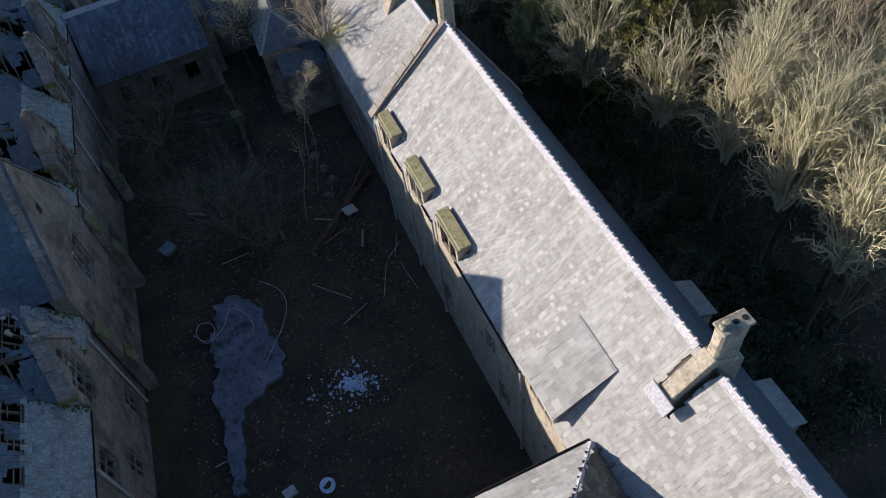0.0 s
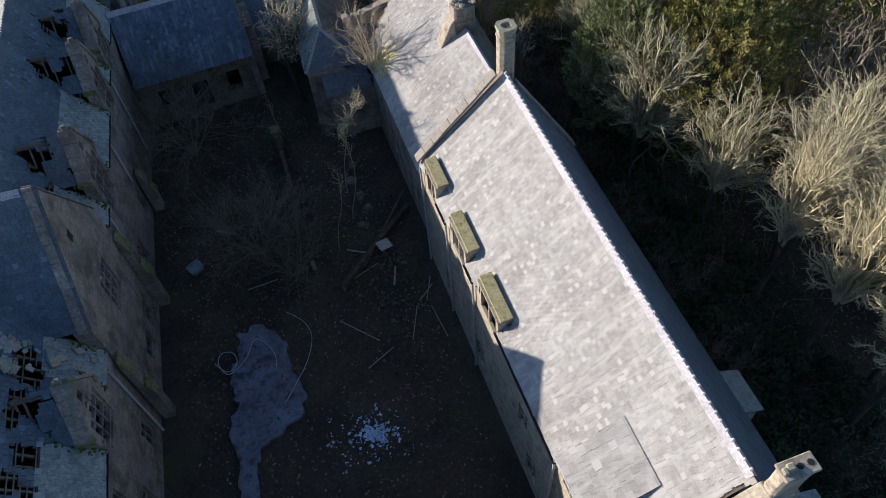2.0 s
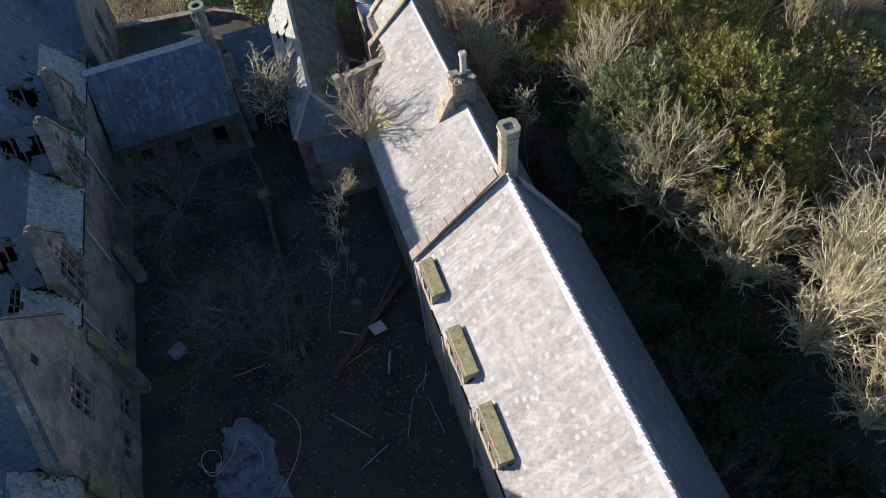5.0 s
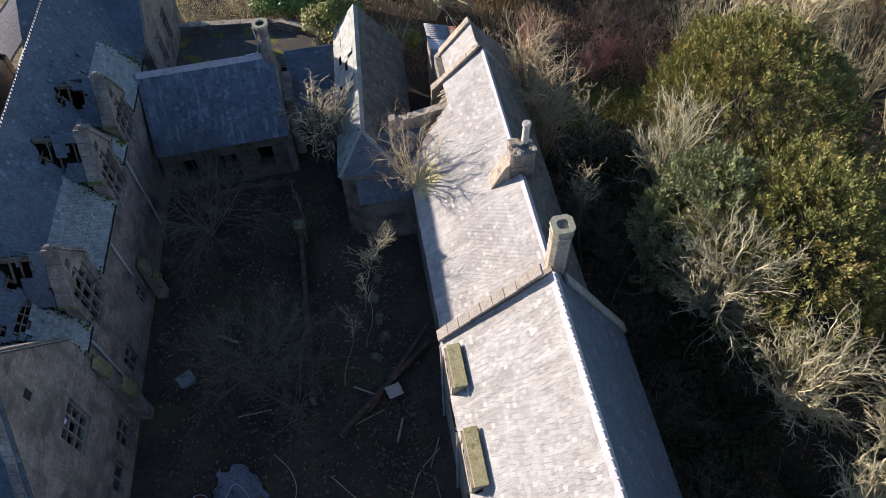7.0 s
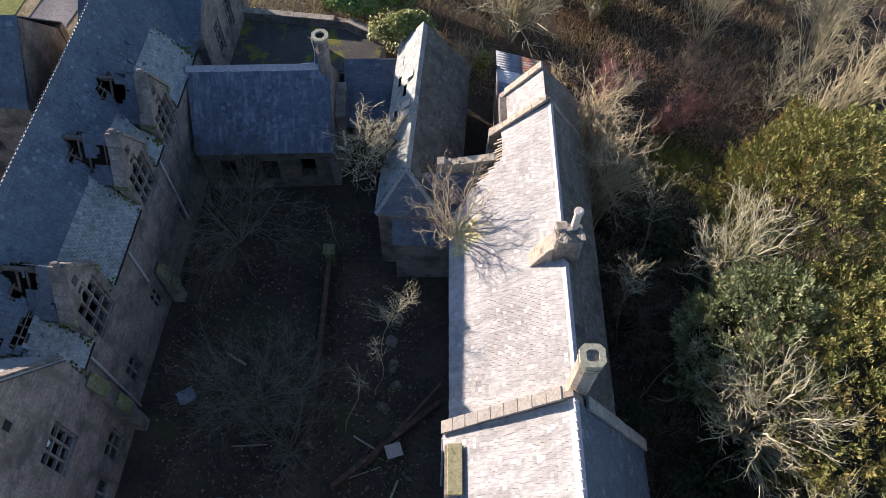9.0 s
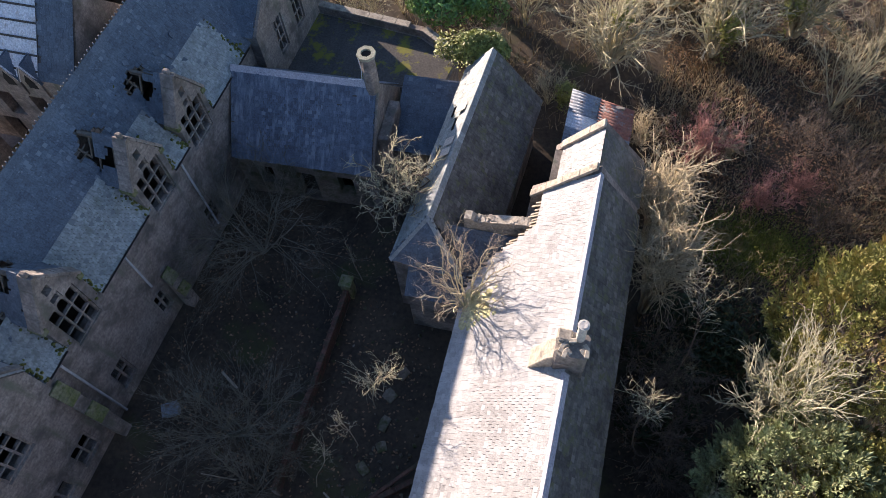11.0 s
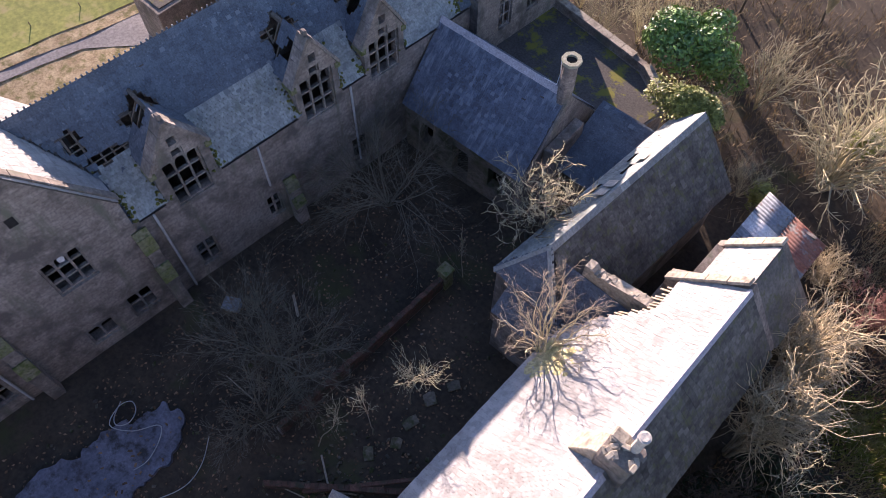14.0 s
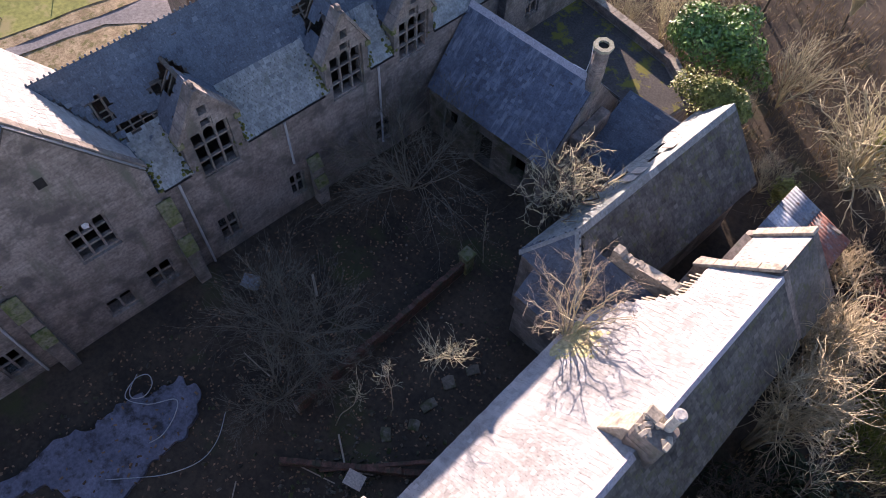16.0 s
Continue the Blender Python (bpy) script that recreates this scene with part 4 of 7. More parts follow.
for i, (y, v) in enumerate(((5.0, 0.4), (5.6, 0.5), (7.6, 0.6))):
    bm = bmesh.new()
    x = -0.3 - 0.25 * v
    box(bm, -0.3, 0.3, -0.22, 0.22, 0, 0.02, Matrix.Translation((x, y, ORZ - 0.32 - 0.25 * v + 0.12)) @ Matrix.Rotation(radians(-45), 4, 'Y'))
    part("pale_sheet", bm, BOARD, outb)

mo = slope_matrix((OHW, 0, OEZ), (0, 1, 0), (-OHW, 0, ORZ - OEZ))
for k in range(6):
    bm = bmesh.new()
    box(bm, 1.8, 2.8, 0.32 + 0.16 * k, 0.37 + 0.16 * k, -0.045, -0.005, mo)
    part("batten", bm, WOOD_OLD, outb)
for k in range(3):
    bm = bmesh.new()
    box(bm, 1.95 + 0.3 * k, 2.03 + 0.3 * k, 0.1, 1.4, -0.17, -0.05, mo)
    part("rafter", bm, WOOD_OLD, outb)

# ---- hall range joining the main house ----
HM = Matrix.Translation((-5.6, 41.75, 0)) @ Matrix.Rotation(radians(2.5), 4, 'Z')
hall = thing("hall_range", HM, "low hall range with blue slate roof and tall chimney", "building")
HL, HEZ, HRZ, HHW = 7.0, 3.1, 6.45, 2.9
bm = bmesh.new()
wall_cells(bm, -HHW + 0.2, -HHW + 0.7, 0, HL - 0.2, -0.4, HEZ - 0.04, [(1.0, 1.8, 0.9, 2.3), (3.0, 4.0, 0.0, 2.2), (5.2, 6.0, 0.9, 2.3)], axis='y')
part("wall", bm, STONE_DARK, hall)
bm = bmesh.new()
wall_cells(bm, HHW - 0.7, HHW - 0.2, 0, HL - 0.2, -0.4, HEZ - 0.04, [], axis='y')
part("wall", bm, STONE, hall)
bm = bmesh.new()
prism(bm, [(-HHW + 0.2, -0.4), (HHW - 0.2, -0.4), (HHW - 0.2, HEZ), (0, HRZ + 0.0), (-HHW + 0.2, HEZ)], HL - 0.2, HL + 0.2, 'x')
part("gable_wall", bm, STONE, hall)
hh = math.hypot(HHW, HRZ - HEZ)
for s in (-1, 1):
    deck("roof_deck", (0, s * HHW, HEZ), (1, 0, 0), (0, -s * HHW, HRZ - HEZ), HL + 0.1, hh, ROOF_BOARD, hall)
    slate_field("slating", (0, s * HHW, HEZ), (1, 0, 0), (0, -s * HHW, HRZ - HEZ), HL + 0.1, hh, SLATE_STREAK, hall, seed=51, width=0.21, gauge=0.165, wear=0.004, keep=lambda u, v: not (s < 0 and 1.6 < u < 4.6 and 0.66 < v < 3.3))
ridge_tiles(hall, (0, 0, HRZ + 0.02), (HL, 0, HRZ + 0.02), RIDGE_LEAD, spread=0.2, drop=0.2, step=0.45)
hall_stack = chimney_stack(hall, HL - 0.38, HL + 0.24, -0.41, 0.21, 2.0, 8.35, STONE, cap=False, oct_=0.18, seed=52)
bm = bmesh.new()
for k in range(8):
    a0, a1 = math.pi / 8 + math.pi / 4 * k, math.pi / 8 + math.pi / 4 * (k + 1)
    prism(bm, [(HL - 0.07 + r * math.cos(a), -0.1 + r * math.sin(a)) for r, a in ((0.24, a0), (0.43, a0), (0.43, a1), (0.24, a1))], 8.35, 8.5, 'z')
bmesh.ops.remove_doubles(bm, verts=bm.verts, dist=0.001)
part("cap", bm, STONE_CAP, hall_stack, "pale octagonal chimney cap")
bm = bmesh.new()
tube(bm, [(HL - 0.07, -0.1, 8.36), (HL - 0.07, -0.1, 8.4)], 0.23, 8)
part("flue", bm, DARK, hall_stack)
bm = bmesh.new()
box(bm, HL + 0.2, HL + 0.75, -1.5, 0.9, -0.4, 4.3, bevel=0.06)
part("chimney_breast", bm, STONE, hall)
bm = bmesh.new()
tube(bm, [(HL - 0.5, -0.12, 8.3), (HL - 0.45, -0.1, 7.4), (HL - 0.55, -0.05, 6.62), (HL - 1.2, -0.03, 6.56)], 0.025, 5)
part("conductor_strip", bm, SHEET_WHITE, hall_stack, "thin pale lightning conductor strip")
# lower lean-to roof beside it
bm = bmesh.new()
wall_cells(bm, HL + 0.8, HL + 3.4, 0.0, 3.2, -0.4, 3.1, [])
part("wall", bm, STONE, hall)
m = slope_matrix((HL + 0.6, -1.0, 2.8), (1, 0, 0), (0, 3.6, 1.4))
bm = bmesh.new()
box(bm, 0, 3.2, 0, 3.86, -0.06, 0, m)
part("roof_deck", bm, ROOF_BOARD, hall)
slate_field("slating", (HL + 0.6, -1.0, 2.8), (1, 0, 0), (0, 3.6, 1.4), 3.2, 3.86, SLATE_BLUE, hall, seed=53)

# ---- flat-roofed block behind the hall ----
flat = thing("flat_roofed_block", pose(0, 0, 0), "low stone block with mossy felt roof and parapet", "building")
bm = bmesh.new()
prism(bm, [(-5.3, 44.6), (3.6, 45.2), (3.9, 47.3), (1.6, 48.7), (-4.7, 49.4)], -0.4, 2.75, 'z')
part("body", bm, STONE, flat)
bm = bmesh.new()
prism(bm, [(-5.2, 44.7), (3.5, 45.3), (3.75, 47.2), (1.5, 48.55), (-4.6, 49.25)], 2.754, 2.79, 'z')
part("roof_felt", bm, FELT, flat)
for a, b in (((-4.7, 49.4), (1.6, 48.7)), ((1.6, 48.7), (3.9, 47.3))):
    a, b = Vector((*a, 2.76)), Vector((*b, 2.76))
    bm = bmesh.new()
    u = (b - a).normalized()
    m = Matrix((u, Vector((-u.y, u.x, 0)), Vector((0, 0, 1)))).transposed().to_4x4()
    m.translation = a
    box(bm, 0, (b - a).length, -0.02, 0.3, 0, 0.42, m)
    part("parapet", bm, STONE, flat)
    for i in range(int((b - a).length / 0.8)):
        bm = bmesh.new()
        box(bm, i * 0.8 + 0.004, i * 0.8 + 0.794, -0.07, 0.36, 0.424, 0.52, m, bevel=0.015)
        part("coping_stone", bm, STONE_PALE, flat)

# ---- corrugated shed ----
shed = thing("tin_shed", Matrix.Translation((10.25, 41.5, 0)), "small shed with rusty corrugated tin roof", "shed")
bm = bmesh.new()
wall_cells(bm, 0.05, 0.2, 0.0, 3.6, -0.4, 3.4, [])
part("wall", bm, STONE, shed)
bm = bmesh.new()
wall_cells(bm, 2.5, 2.65, 0.0, 3.6, -0.4, 3.4, [])
part("wall", bm, STONE, shed)
bm = bmesh.new()
wall_cells(bm, 3.45, 3.6, 0.2, 2.5, -0.4, 3.9, [], axis='y')
part("wall", bm, STONE, shed)
for (u0, u1, v0, v1, mat_, z) in ((-0.1, 1.35, -0.6, 1.6, TIN_GREY, 0.0), (-0.1, 1.35, 1.5, 2.5, SHEET_WHITE, 0.02), (-0.1, 1.35, 2.4, 3.75, TIN_GREY, 0.03), (1.3, 3.0, -0.6, 1.9, TIN_GREY, 0.01), (1.3, 3.0, 1.8, 3.75, TIN_RED, 0.03)):
    vs, fs = [], []
    n = int((v1 - v0) / 0.045)
    for i in range(n + 1):
        v = v0 + (v1 - v0) * i / n
        w = 0.042 * math.sin(2 * math.pi * i / 4) + z
        for u in (u0, u1):
            vs += [(u, v, 4.05 - 0.28 * (u - 1.3) + w), (u, v, 4.05 - 0.28 * (u - 1.3) + w - 0.006)]
    for i in range(n):
        k = 4 * i
        fs += [(k, k + 2, k + 6, k + 4), (k + 1, k + 5, k + 7, k + 3), (k, k + 4, k + 5, k + 1), (k + 2, k + 3, k + 7, k + 6)]
    raw("tin_sheet", vs, fs, mat_, shed, "rust-red tin sheet" if mat_ is TIN_RED else "pale tin sheet" if mat_ is SHEET_WHITE else "grey tin sheet", smooth=True)

# ---- main house along the far side of the court; local x points out of its front, y along it ----
MM = Matrix.Translation((-6.75, 26.4, 0)) @ Matrix.Rotation(radians(-4.5), 4, 'Z')
main_house = thing("main_house", MM, "derelict stone main house, slate roof broken open to its rafters", "building")
MEZ, MRX, MRZ, MY0, MY1 = 6.1, -3.3, 10.28, -34.0, 19.5
hm = math.hypot(MRX, MRZ - MEZ)
GABLETS = [(-10.15, 1.25, 9.3), (1.98, 1.2, 9.9), (8.35, 1.1, 9.75), (11.95, 1.1, 9.5)]   # middle, half width, apex
GX0, GX1, GAY, GAZ, GEZ = -7.05, -0.75, -3.75, 12.4, 7.7     # cross gable
ground_wins = [(0.85, 1.85, 0.7, 2.4), (4.6, 5.4, 0.7, 2.3), (9.6, 10.6, 0.7, 2.3), (-9.2, -8.2, 0.7, 2.4), (-12.4, -11.4, 0.7, 2.4), (-16, -15, 0.7, 2.4), (-19.5, -18.5, 0.7, 2.4)]
upper_wins = [(c - 0.82, c + 0.82, 5.3, 6.2) for c, _, _ in GABLETS] + [(-13.6, -12.5, 3.6, 5.3), (-17.0, -15.9, 3.6, 5.3)]
bm = bmesh.new()
wall_cells(bm, -0.6, -0.05, -0.76, MY1, -0.4, MEZ - 0.04, [h for h in ground_wins + upper_wins if h[0] > -0.7])
part("wall", bm, STONE, main_house)
bm = bmesh.new()
wall_cells(bm, -0.6, -0.05, MY0, GX0 - 0.02, -0.4, MEZ - 0.04, [h for h in ground_wins + upper_wins if h[1] < GX0])
part("wall", bm, STONE, main_house)
for h in ground_wins:
    window_frame(main_house, -0.16, *h, 2, 2, STONE, arch=False, bar=0.1, glass=GLASS)
for h in upper_wins[len(GABLETS):]:
    window_frame(main_house, -0.16, *h, 2, 2, STONE, bar=0.1)
bm = bmesh.new()
wall_cells(bm, 2 * MRX + 0.05, 2 * MRX + 0.6, MY0, MY1, -0.4, MEZ - 0.04, [(11, 12.2, 3.4, 5.2)])
part("rear_wall", bm, STONE, main_house)
bm = bmesh.new()
prism(bm, [(-0.6, -0.4), (2 * MRX + 0.6, -0.4), (2 * MRX + 0.6, MEZ), (MRX, MRZ - 0.1), (-0.6, MEZ)], MY1 - 0.5, MY1, 'y')
part("end_wall", bm, STONE, main_house)
# upper floor seen through the holes
bm = bmesh.new()
box(bm, 2 * MRX + 0.62, -0.62, MY0, MY1 - 0.6, 3.0, 3.15)
part("upper_floor", bm, WOOD_OLD, main_house)

SKIRT = 2.35      # height up the slope of the later, paler slates at the eaves
pale_runs = [(-0.6, 0.75), (3.25, 7.2), (9.5, 10.8), (13.1, 16.4), (-8.85, -7.1), (-15.6, -11.45), (-22.0, -16.4)]


def blob(u, v, cu, cv, ru, rv, s):
    d = ((u - cu) / ru) ** 2 + ((v - cv) / rv) ** 2
    return d < 1.0 + 0.9 * noise.noise((u * 2.3, v * 2.3, s))


def m_hole(y, v):
    # torn openings above and beside each stone gablet, and along the top of the skirt
    for i, (c, w, top) in enumerate(GABLETS):
        if blob(y, v, c - 0.15, 3.35, 0.85, 0.34, i + 1.0):
            return True
    if blob(y, v, -0.1, 2.62, 1.05, 0.3, 9.0) or blob(y, v, -0.75, 3.6, 0.35, 0.5, 3.3):
        return True
    if blob(y, v, -8.6, 2.9, 1.1, 0.6, 12.0) or blob(y, v, -11.9, 2.8, 0.5, 0.5, 14.0) or blob(y, v, -13.0, 3.3, 0.5, 0.4, 16.0):
        return True
    return -16 < y < -11.5 and 2.3 < v < 2.9 and int(y * 1.7) % 2 == 0


def m_inside(y, v):
    x = v * MRX / hm
    z = MEZ + v * (MRZ - MEZ) / hm
    # the cross gable and the gablets' own roofs cover the slope there
    if GX0 < y < GX1 and abs(y - GAY) < (GAZ - z) / (GAZ - GEZ) * 3.15:
        return False
    for c, w, top in GABLETS:
        if abs(y - c) < w and z < top - 1.6 * abs(y - c) - 0.3:
            return False
    return True


def m_pale(y, v):
    return v < SKIRT and any(a < y < b for a, b in pale_runs)


def ragged(y, v, k):
    return 0.16 * noise.noise((y * 3.1, v * 3.1, k))


deck("roof_deck", (0, MY0, MEZ), (0, 1, 0), (MRX, 0, MRZ - MEZ), MY1 - MY0, hm, ROOF_BOARD, main_house, cell=0.2,
     keep=lambda u, v: m_inside(MY0 + u, v) and not m_hole(MY0 + u, v))
slate_field("slating", (0, MY0, MEZ), (0, 1, 0), (MRX, 0, MRZ - MEZ), MY1 - MY0, hm, SLATE_BLUE, main_house, seed=6, wear=0.004, width=0.21, gauge=0.16,
            keep=lambda u, v: m_inside(MY0 + u, v) and not m_hole(MY0 + u, v + ragged(u, v, 1.0)) and not m_pale(MY0 + u, v))
slate_field("slating", (0, MY0, MEZ), (0, 1, 0), (MRX, 0, MRZ - MEZ), MY1 - MY0, hm, SLATE_PALE, main_house, seed=7, lift=0.03, width=0.2, gauge=0.15,
            label="pale later slates at the eaves", keep=lambda u, v: m_inside(MY0 + u, v) and m_pale(MY0 + u, v) and not m_hole(MY0 + u, v + ragged(u, v, 2.0)) and not (3.3 < MY0 + u < 7.15 and v < 2.25))
deck("roof_deck", (2 * MRX, MY0, MEZ), (0, 1, 0), (-MRX, 0, MRZ - MEZ), MY1 - MY0, hm, ROOF_BOARD, main_house)
slate_field("slating", (2 * MRX, MY0, MEZ), (0, 1, 0), (-MRX, 0, MRZ - MEZ), MY1 - MY0, hm, SLATE_BLUE, main_house, seed=66, width=0.34, gauge=0.26)
# rafters and battens bared in the holes
ms = slope_matrix((0, 0, MEZ), (0, 1, 0), (MRX, 0, MRZ - MEZ))
y = MY0 + 20
while y < 14.5:
    vs_ = [v * 0.2 for v in range(4, 26) if m_hole(y, v * 0.2) and m_inside(y, v * 0.2)]
    if vs_:
        bm = bmesh.new()
        box(bm, y - 0.04, y + 0.04, min(vs_) - 0.4, max(vs_) + 0.4, -0.17, -0.05, ms)
        part("rafter", bm, WOOD_OLD, main_house)
    y += 0.42
for j in range(4, 24):
    v, run = j * 0.22, None
    y = -17.0
    while y < 14.5:
        inside = m_hole(y, v) and m_inside(y, v) and noise.noise((y * 1.3, v * 2.0, 7.0)) > -0.28
        if inside and run is None:
            run = y
        if not inside and run is not None:
            if y - run > 0.3:
                bm = bmesh.new()
                box(bm, run - 0.1, y + 0.06, v - 0.025, v + 0.025, -0.045, -0.005, ms)
                part("batten", bm, WOOD_OLD, main_house)
            run = None
        y += 0.15
# slipped slates and broken bits round the holes
rng = random.Random(19)
vs, fs = [], []
for i in range(70):
    c, w, top = rng.choice(GABLETS)
    y, v = c + rng.gauss(0, 1.5), rng.uniform(1.8, 4.4)
    if not m_inside(y, v) or m_hole(y, v):
        continue
    m = ms @ pose(y, v, 0.045 + 0.03 * rng.random(), rng.uniform(-14, 14), rng.uniform(-14, 14), rng.uniform(0, 180))
    n = len(vs)
    a, b = rng.uniform(0.06, 0.15), rng.uniform(0.08, 0.17)
    for z in (0, 0.012):
        vs += [m @ Vector(p) for p in ((-a, -b, z), (a, -b * 0.8, z), (a * 0.8, b, z), (-a, b * 0.9, z))]
    fs += [(n + 4, n + 5, n + 6, n + 7), (n, n + 3, n + 2, n + 1)] + [(n + k, n + (k + 1) % 4, n + 4 + (k + 1) % 4, n + 4 + k) for k in range(4)]
tagged(raw("slipped_slate", vs, fs, SLATE_BLUE, main_house), kind="stuff")
ridge_tiles(main_house, (MRX, MY0, MRZ + 0.02), (MRX, MY1, MRZ + 0.02), SLATE_BLUE, crest=0.11, spread=0.2, drop=0.22, step=0.66, every=0.22)


def gablet(c, w, top, ruined=0.0):
    """Stone wall-head gablet over a tall mullioned window, with copings and a little roof running back into the slope."""
    g = new("gablet")
    g.parent = main_house
    sh, ww, z0, zt = top - 1.95, 0.82, MEZ - 0.04, top - 2.0
    at = w - (w) * (zt - sh) / (top - sh) if zt > sh else w
    bm = bmesh.new()
    prism(bm, [(c - w, z0), (c - ww, z0), (c - ww, zt), (c - w, min(zt, sh))], -0.55, 0.0, 'x')
    prism(bm, [(c + w, z0), (c + w, min(zt, sh)), (c + ww, zt), (c + ww, z0)], -0.55, 0.0, 'x')
    # head of the wall, with a small opening near its top
    oz = zt + 0.75
    wa = w * (top - oz) / (top - sh) * 0.98
    wb = w * (top - oz - 0.42) / (top - sh) * 0.98
    lz = zt + 0.5
    wm = w * (top - lz) / (top - sh) * 0.98
    for s in (-1, 1):
        prism(bm, [(c + s * w, zt), (c + s * 0.25, zt), (c + s * 0.25, lz), (c + s * wm, lz)][::s], -0.55, 0.0, 'x')
    prism(bm, [(c - wm, lz), (c + wm, lz), (c + wa, oz), (c - wa, oz)], -0.55, 0.0, 'x')
    prism(bm, [(c - wa, oz), (c - 0.17, oz), (c - 0.17, oz + 0.42), (c - wb, oz + 0.42)], -0.55, 0.0, 'x')
    prism(bm, [(c + 0.17, oz), (c + wa, oz), (c + wb, oz + 0.42), (c + 0.17, oz + 0.42)], -0.55, 0.0, 'x')
    prism(bm, [(c - wb, oz + 0.42), (c + wb, oz + 0.42), (c, top)], -0.55, 0.0, 'x')
    bmesh.ops.remove_doubles(bm, verts=bm.verts, dist=0.001)
    part("gable_wall", bm, STONE, g)
    for s in (-1, 1):
        coping(g, [(-0.22, c + s * (w + 0.08), sh - 0.1), (-0.22, c, top + 0.02)], 0.62, 0.11, STONE, step=0.6, seed=int(c * 10) + s, normal=(1, 0, 0))
        bm = bmesh.new()
        box(bm, -0.62, 0.06, c + s * (w + 0.02) - 0.14, c + s * (w + 0.02) + 0.14, sh - 0.38, sh - 0.08, bevel=0.03)
        part("kneeler", bm, STONE_MOSS, g)
    bm = bmesh.new()
    box(bm, -0.34, -0.08, c - 0.09, c + 0.09, top + 0.02, top + 0.27, bevel=0.04)
    part("finial", bm, STONE, g)
    window_frame(g, -0.12, c - ww, c + ww, 5.3, zt + 0.0, 3, 3, STONE, arch=True, bar=0.085, depth=0.2)
    window_frame(g, -0.12, c - 0.25, c + 0.25, zt + 0.003, lz, 1, 1, STONE, arch=True, bar=0.07, depth=0.2)
    # valley boards and a rotten ridge pole running back
    back = -(top - 0.55 - MEZ) / (MRZ - MEZ) * -MRX
    bm = bmesh.new()
    box(bm, back, -0.55, c - 0.07, c + 0.07, top - 0.55, top - 0.38)
    part("ridge_pole", bm, WOOD_OLD, g)
    rr = random.Random(int(c * 7))
    for s in (-1, 1):
        n = 5
        for i in range(n):
            x = -0.62 - (i + 0.5) * (-back - 0.62) / n
            if rr.random() < 0.25:
                continue
            lo = MEZ + (x / MRX) * (MRZ - MEZ)
            run = min(w, w * (top - 0.42 - lo) / (top - sh))
            if run < 0.15:
                continue
            bm = bmesh.new()
            tube(bm, [(x, c, top - 0.42), (x, c + s * run, top - 0.42 - run * (top - sh) / w)], 0.05, 4)
            part("rafter", bm, WOOD_OLD, g)
    # what is left of its slates, near the wall
    for s in (-1, 1):
        h_ = math.hypot(w, top - sh)
        slate_field("slating", (back * 0.55 - 0.25, c + s * (w + 0.05), sh - 0.1), (1, 0, 0), (0, -s * w, top - sh - 0.1), -back * 0.55 - 0.3, h_, SLATE_BLUE, g,
                    keep=lambda u, v, b=back: noise.noise((u * 1.4 + c, v * 1.4, s * 2.0)) + 0.55 * (u / max(0.3, -b * 0.55)) > 0.02, seed=int(c * 13) + s)


for c, w, top in GABLETS:
    gablet(c, w, top)

# cross gable, its own roof running back through the main ridge
cg = new("cross_gable")
cg.parent = main_house
win = (-4.35, -2.75, 4.75, 6.85)
bm = bmesh.new()
gw = [win, (-4.75, -3.5, 0.6, 1.8), (-2.75, -1.55, 0.6, 2.2)]
wall_cells(bm, -0.62, 0.06, GX0, GX1, -0.4, GEZ, gw)
prism(bm, [(GX0, GEZ), (GX1, GEZ), (GAY, GAZ)], -0.62, 0.06, 'x')
bmesh.ops.remove_doubles(bm, verts=bm.verts, dist=0.001)
part("gable_wall", bm, STONE, cg)
window_frame(cg, -0.06, *win, 3, 3, STONE, bar=0.1, depth=0.2, arch=True)
for k, h in enumerate(gw[1:]):
    window_frame(cg, -0.06, *h, 2, 1 + k, STONE, bar=0.1, arch=True)
# small white plate set among the bars of the upper window
bm = bmesh.new()
prism(bm, [(-3.62, 6.28), (-3.42, 6.22), (-3.36, 6.45), (-3.5, 6.62), (-3.64, 6.5)], -0.2, -0.17, 'x')
part("torn_sheet", bm, SHEET_WHITE, cg, "small flat white patch in the window")
# dark plate on the wall face, its colour standing for an unlit hole
bm = bmesh.new()
box(bm, 0.02, 0.075, GAY - 0.1 - 0.16, GAY - 0.1 + 0.16, 9.4, 9.85)
part("vent_hole", bm, DARK, cg)
for s, e in ((-1, GX0), (1, GX1)):
    u_ = (0, GAY - e, GAZ - GEZ)
    h_ = math.hypot(u_[1], u_[2])
    deck("roof_deck", (-5.8, e, GEZ), (1, 0, 0), u_, 5.9, h_, ROOF_BOARD, cg)
    # sun and shade by colour: pale slate on the sunward slope, blue opposite
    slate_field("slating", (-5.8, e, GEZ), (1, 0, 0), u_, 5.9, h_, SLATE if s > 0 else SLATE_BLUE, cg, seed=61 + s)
    coping(cg, [(-0.2, e + s * 0.1, GEZ - 0.05), (-0.2, GAY, GAZ + 0.06)], 0.36, 0.07, STONE, seed=63 + s, normal=(1, 0, 0))
ridge_tiles(cg, (-5.8, GAY, GAZ + 0.03), (-0.5, GAY, GAZ + 0.03), RIDGE_LEAD, spread=0.16, drop=0.2, step=0.4)
# rear end out of sight, closed only to block sun behind the windows
bm = bmesh.new()
prism(bm, [(GX0 + 0.1, GEZ - 2.0), (GX1 - 0.1, GEZ - 2.0), (GX1 - 0.1, GEZ), (GAY, GAZ - 0.12), (GX0 + 0.1, GEZ)], -5.75, -5.4, 'x')
part("gable_wall", bm, STONE, cg)
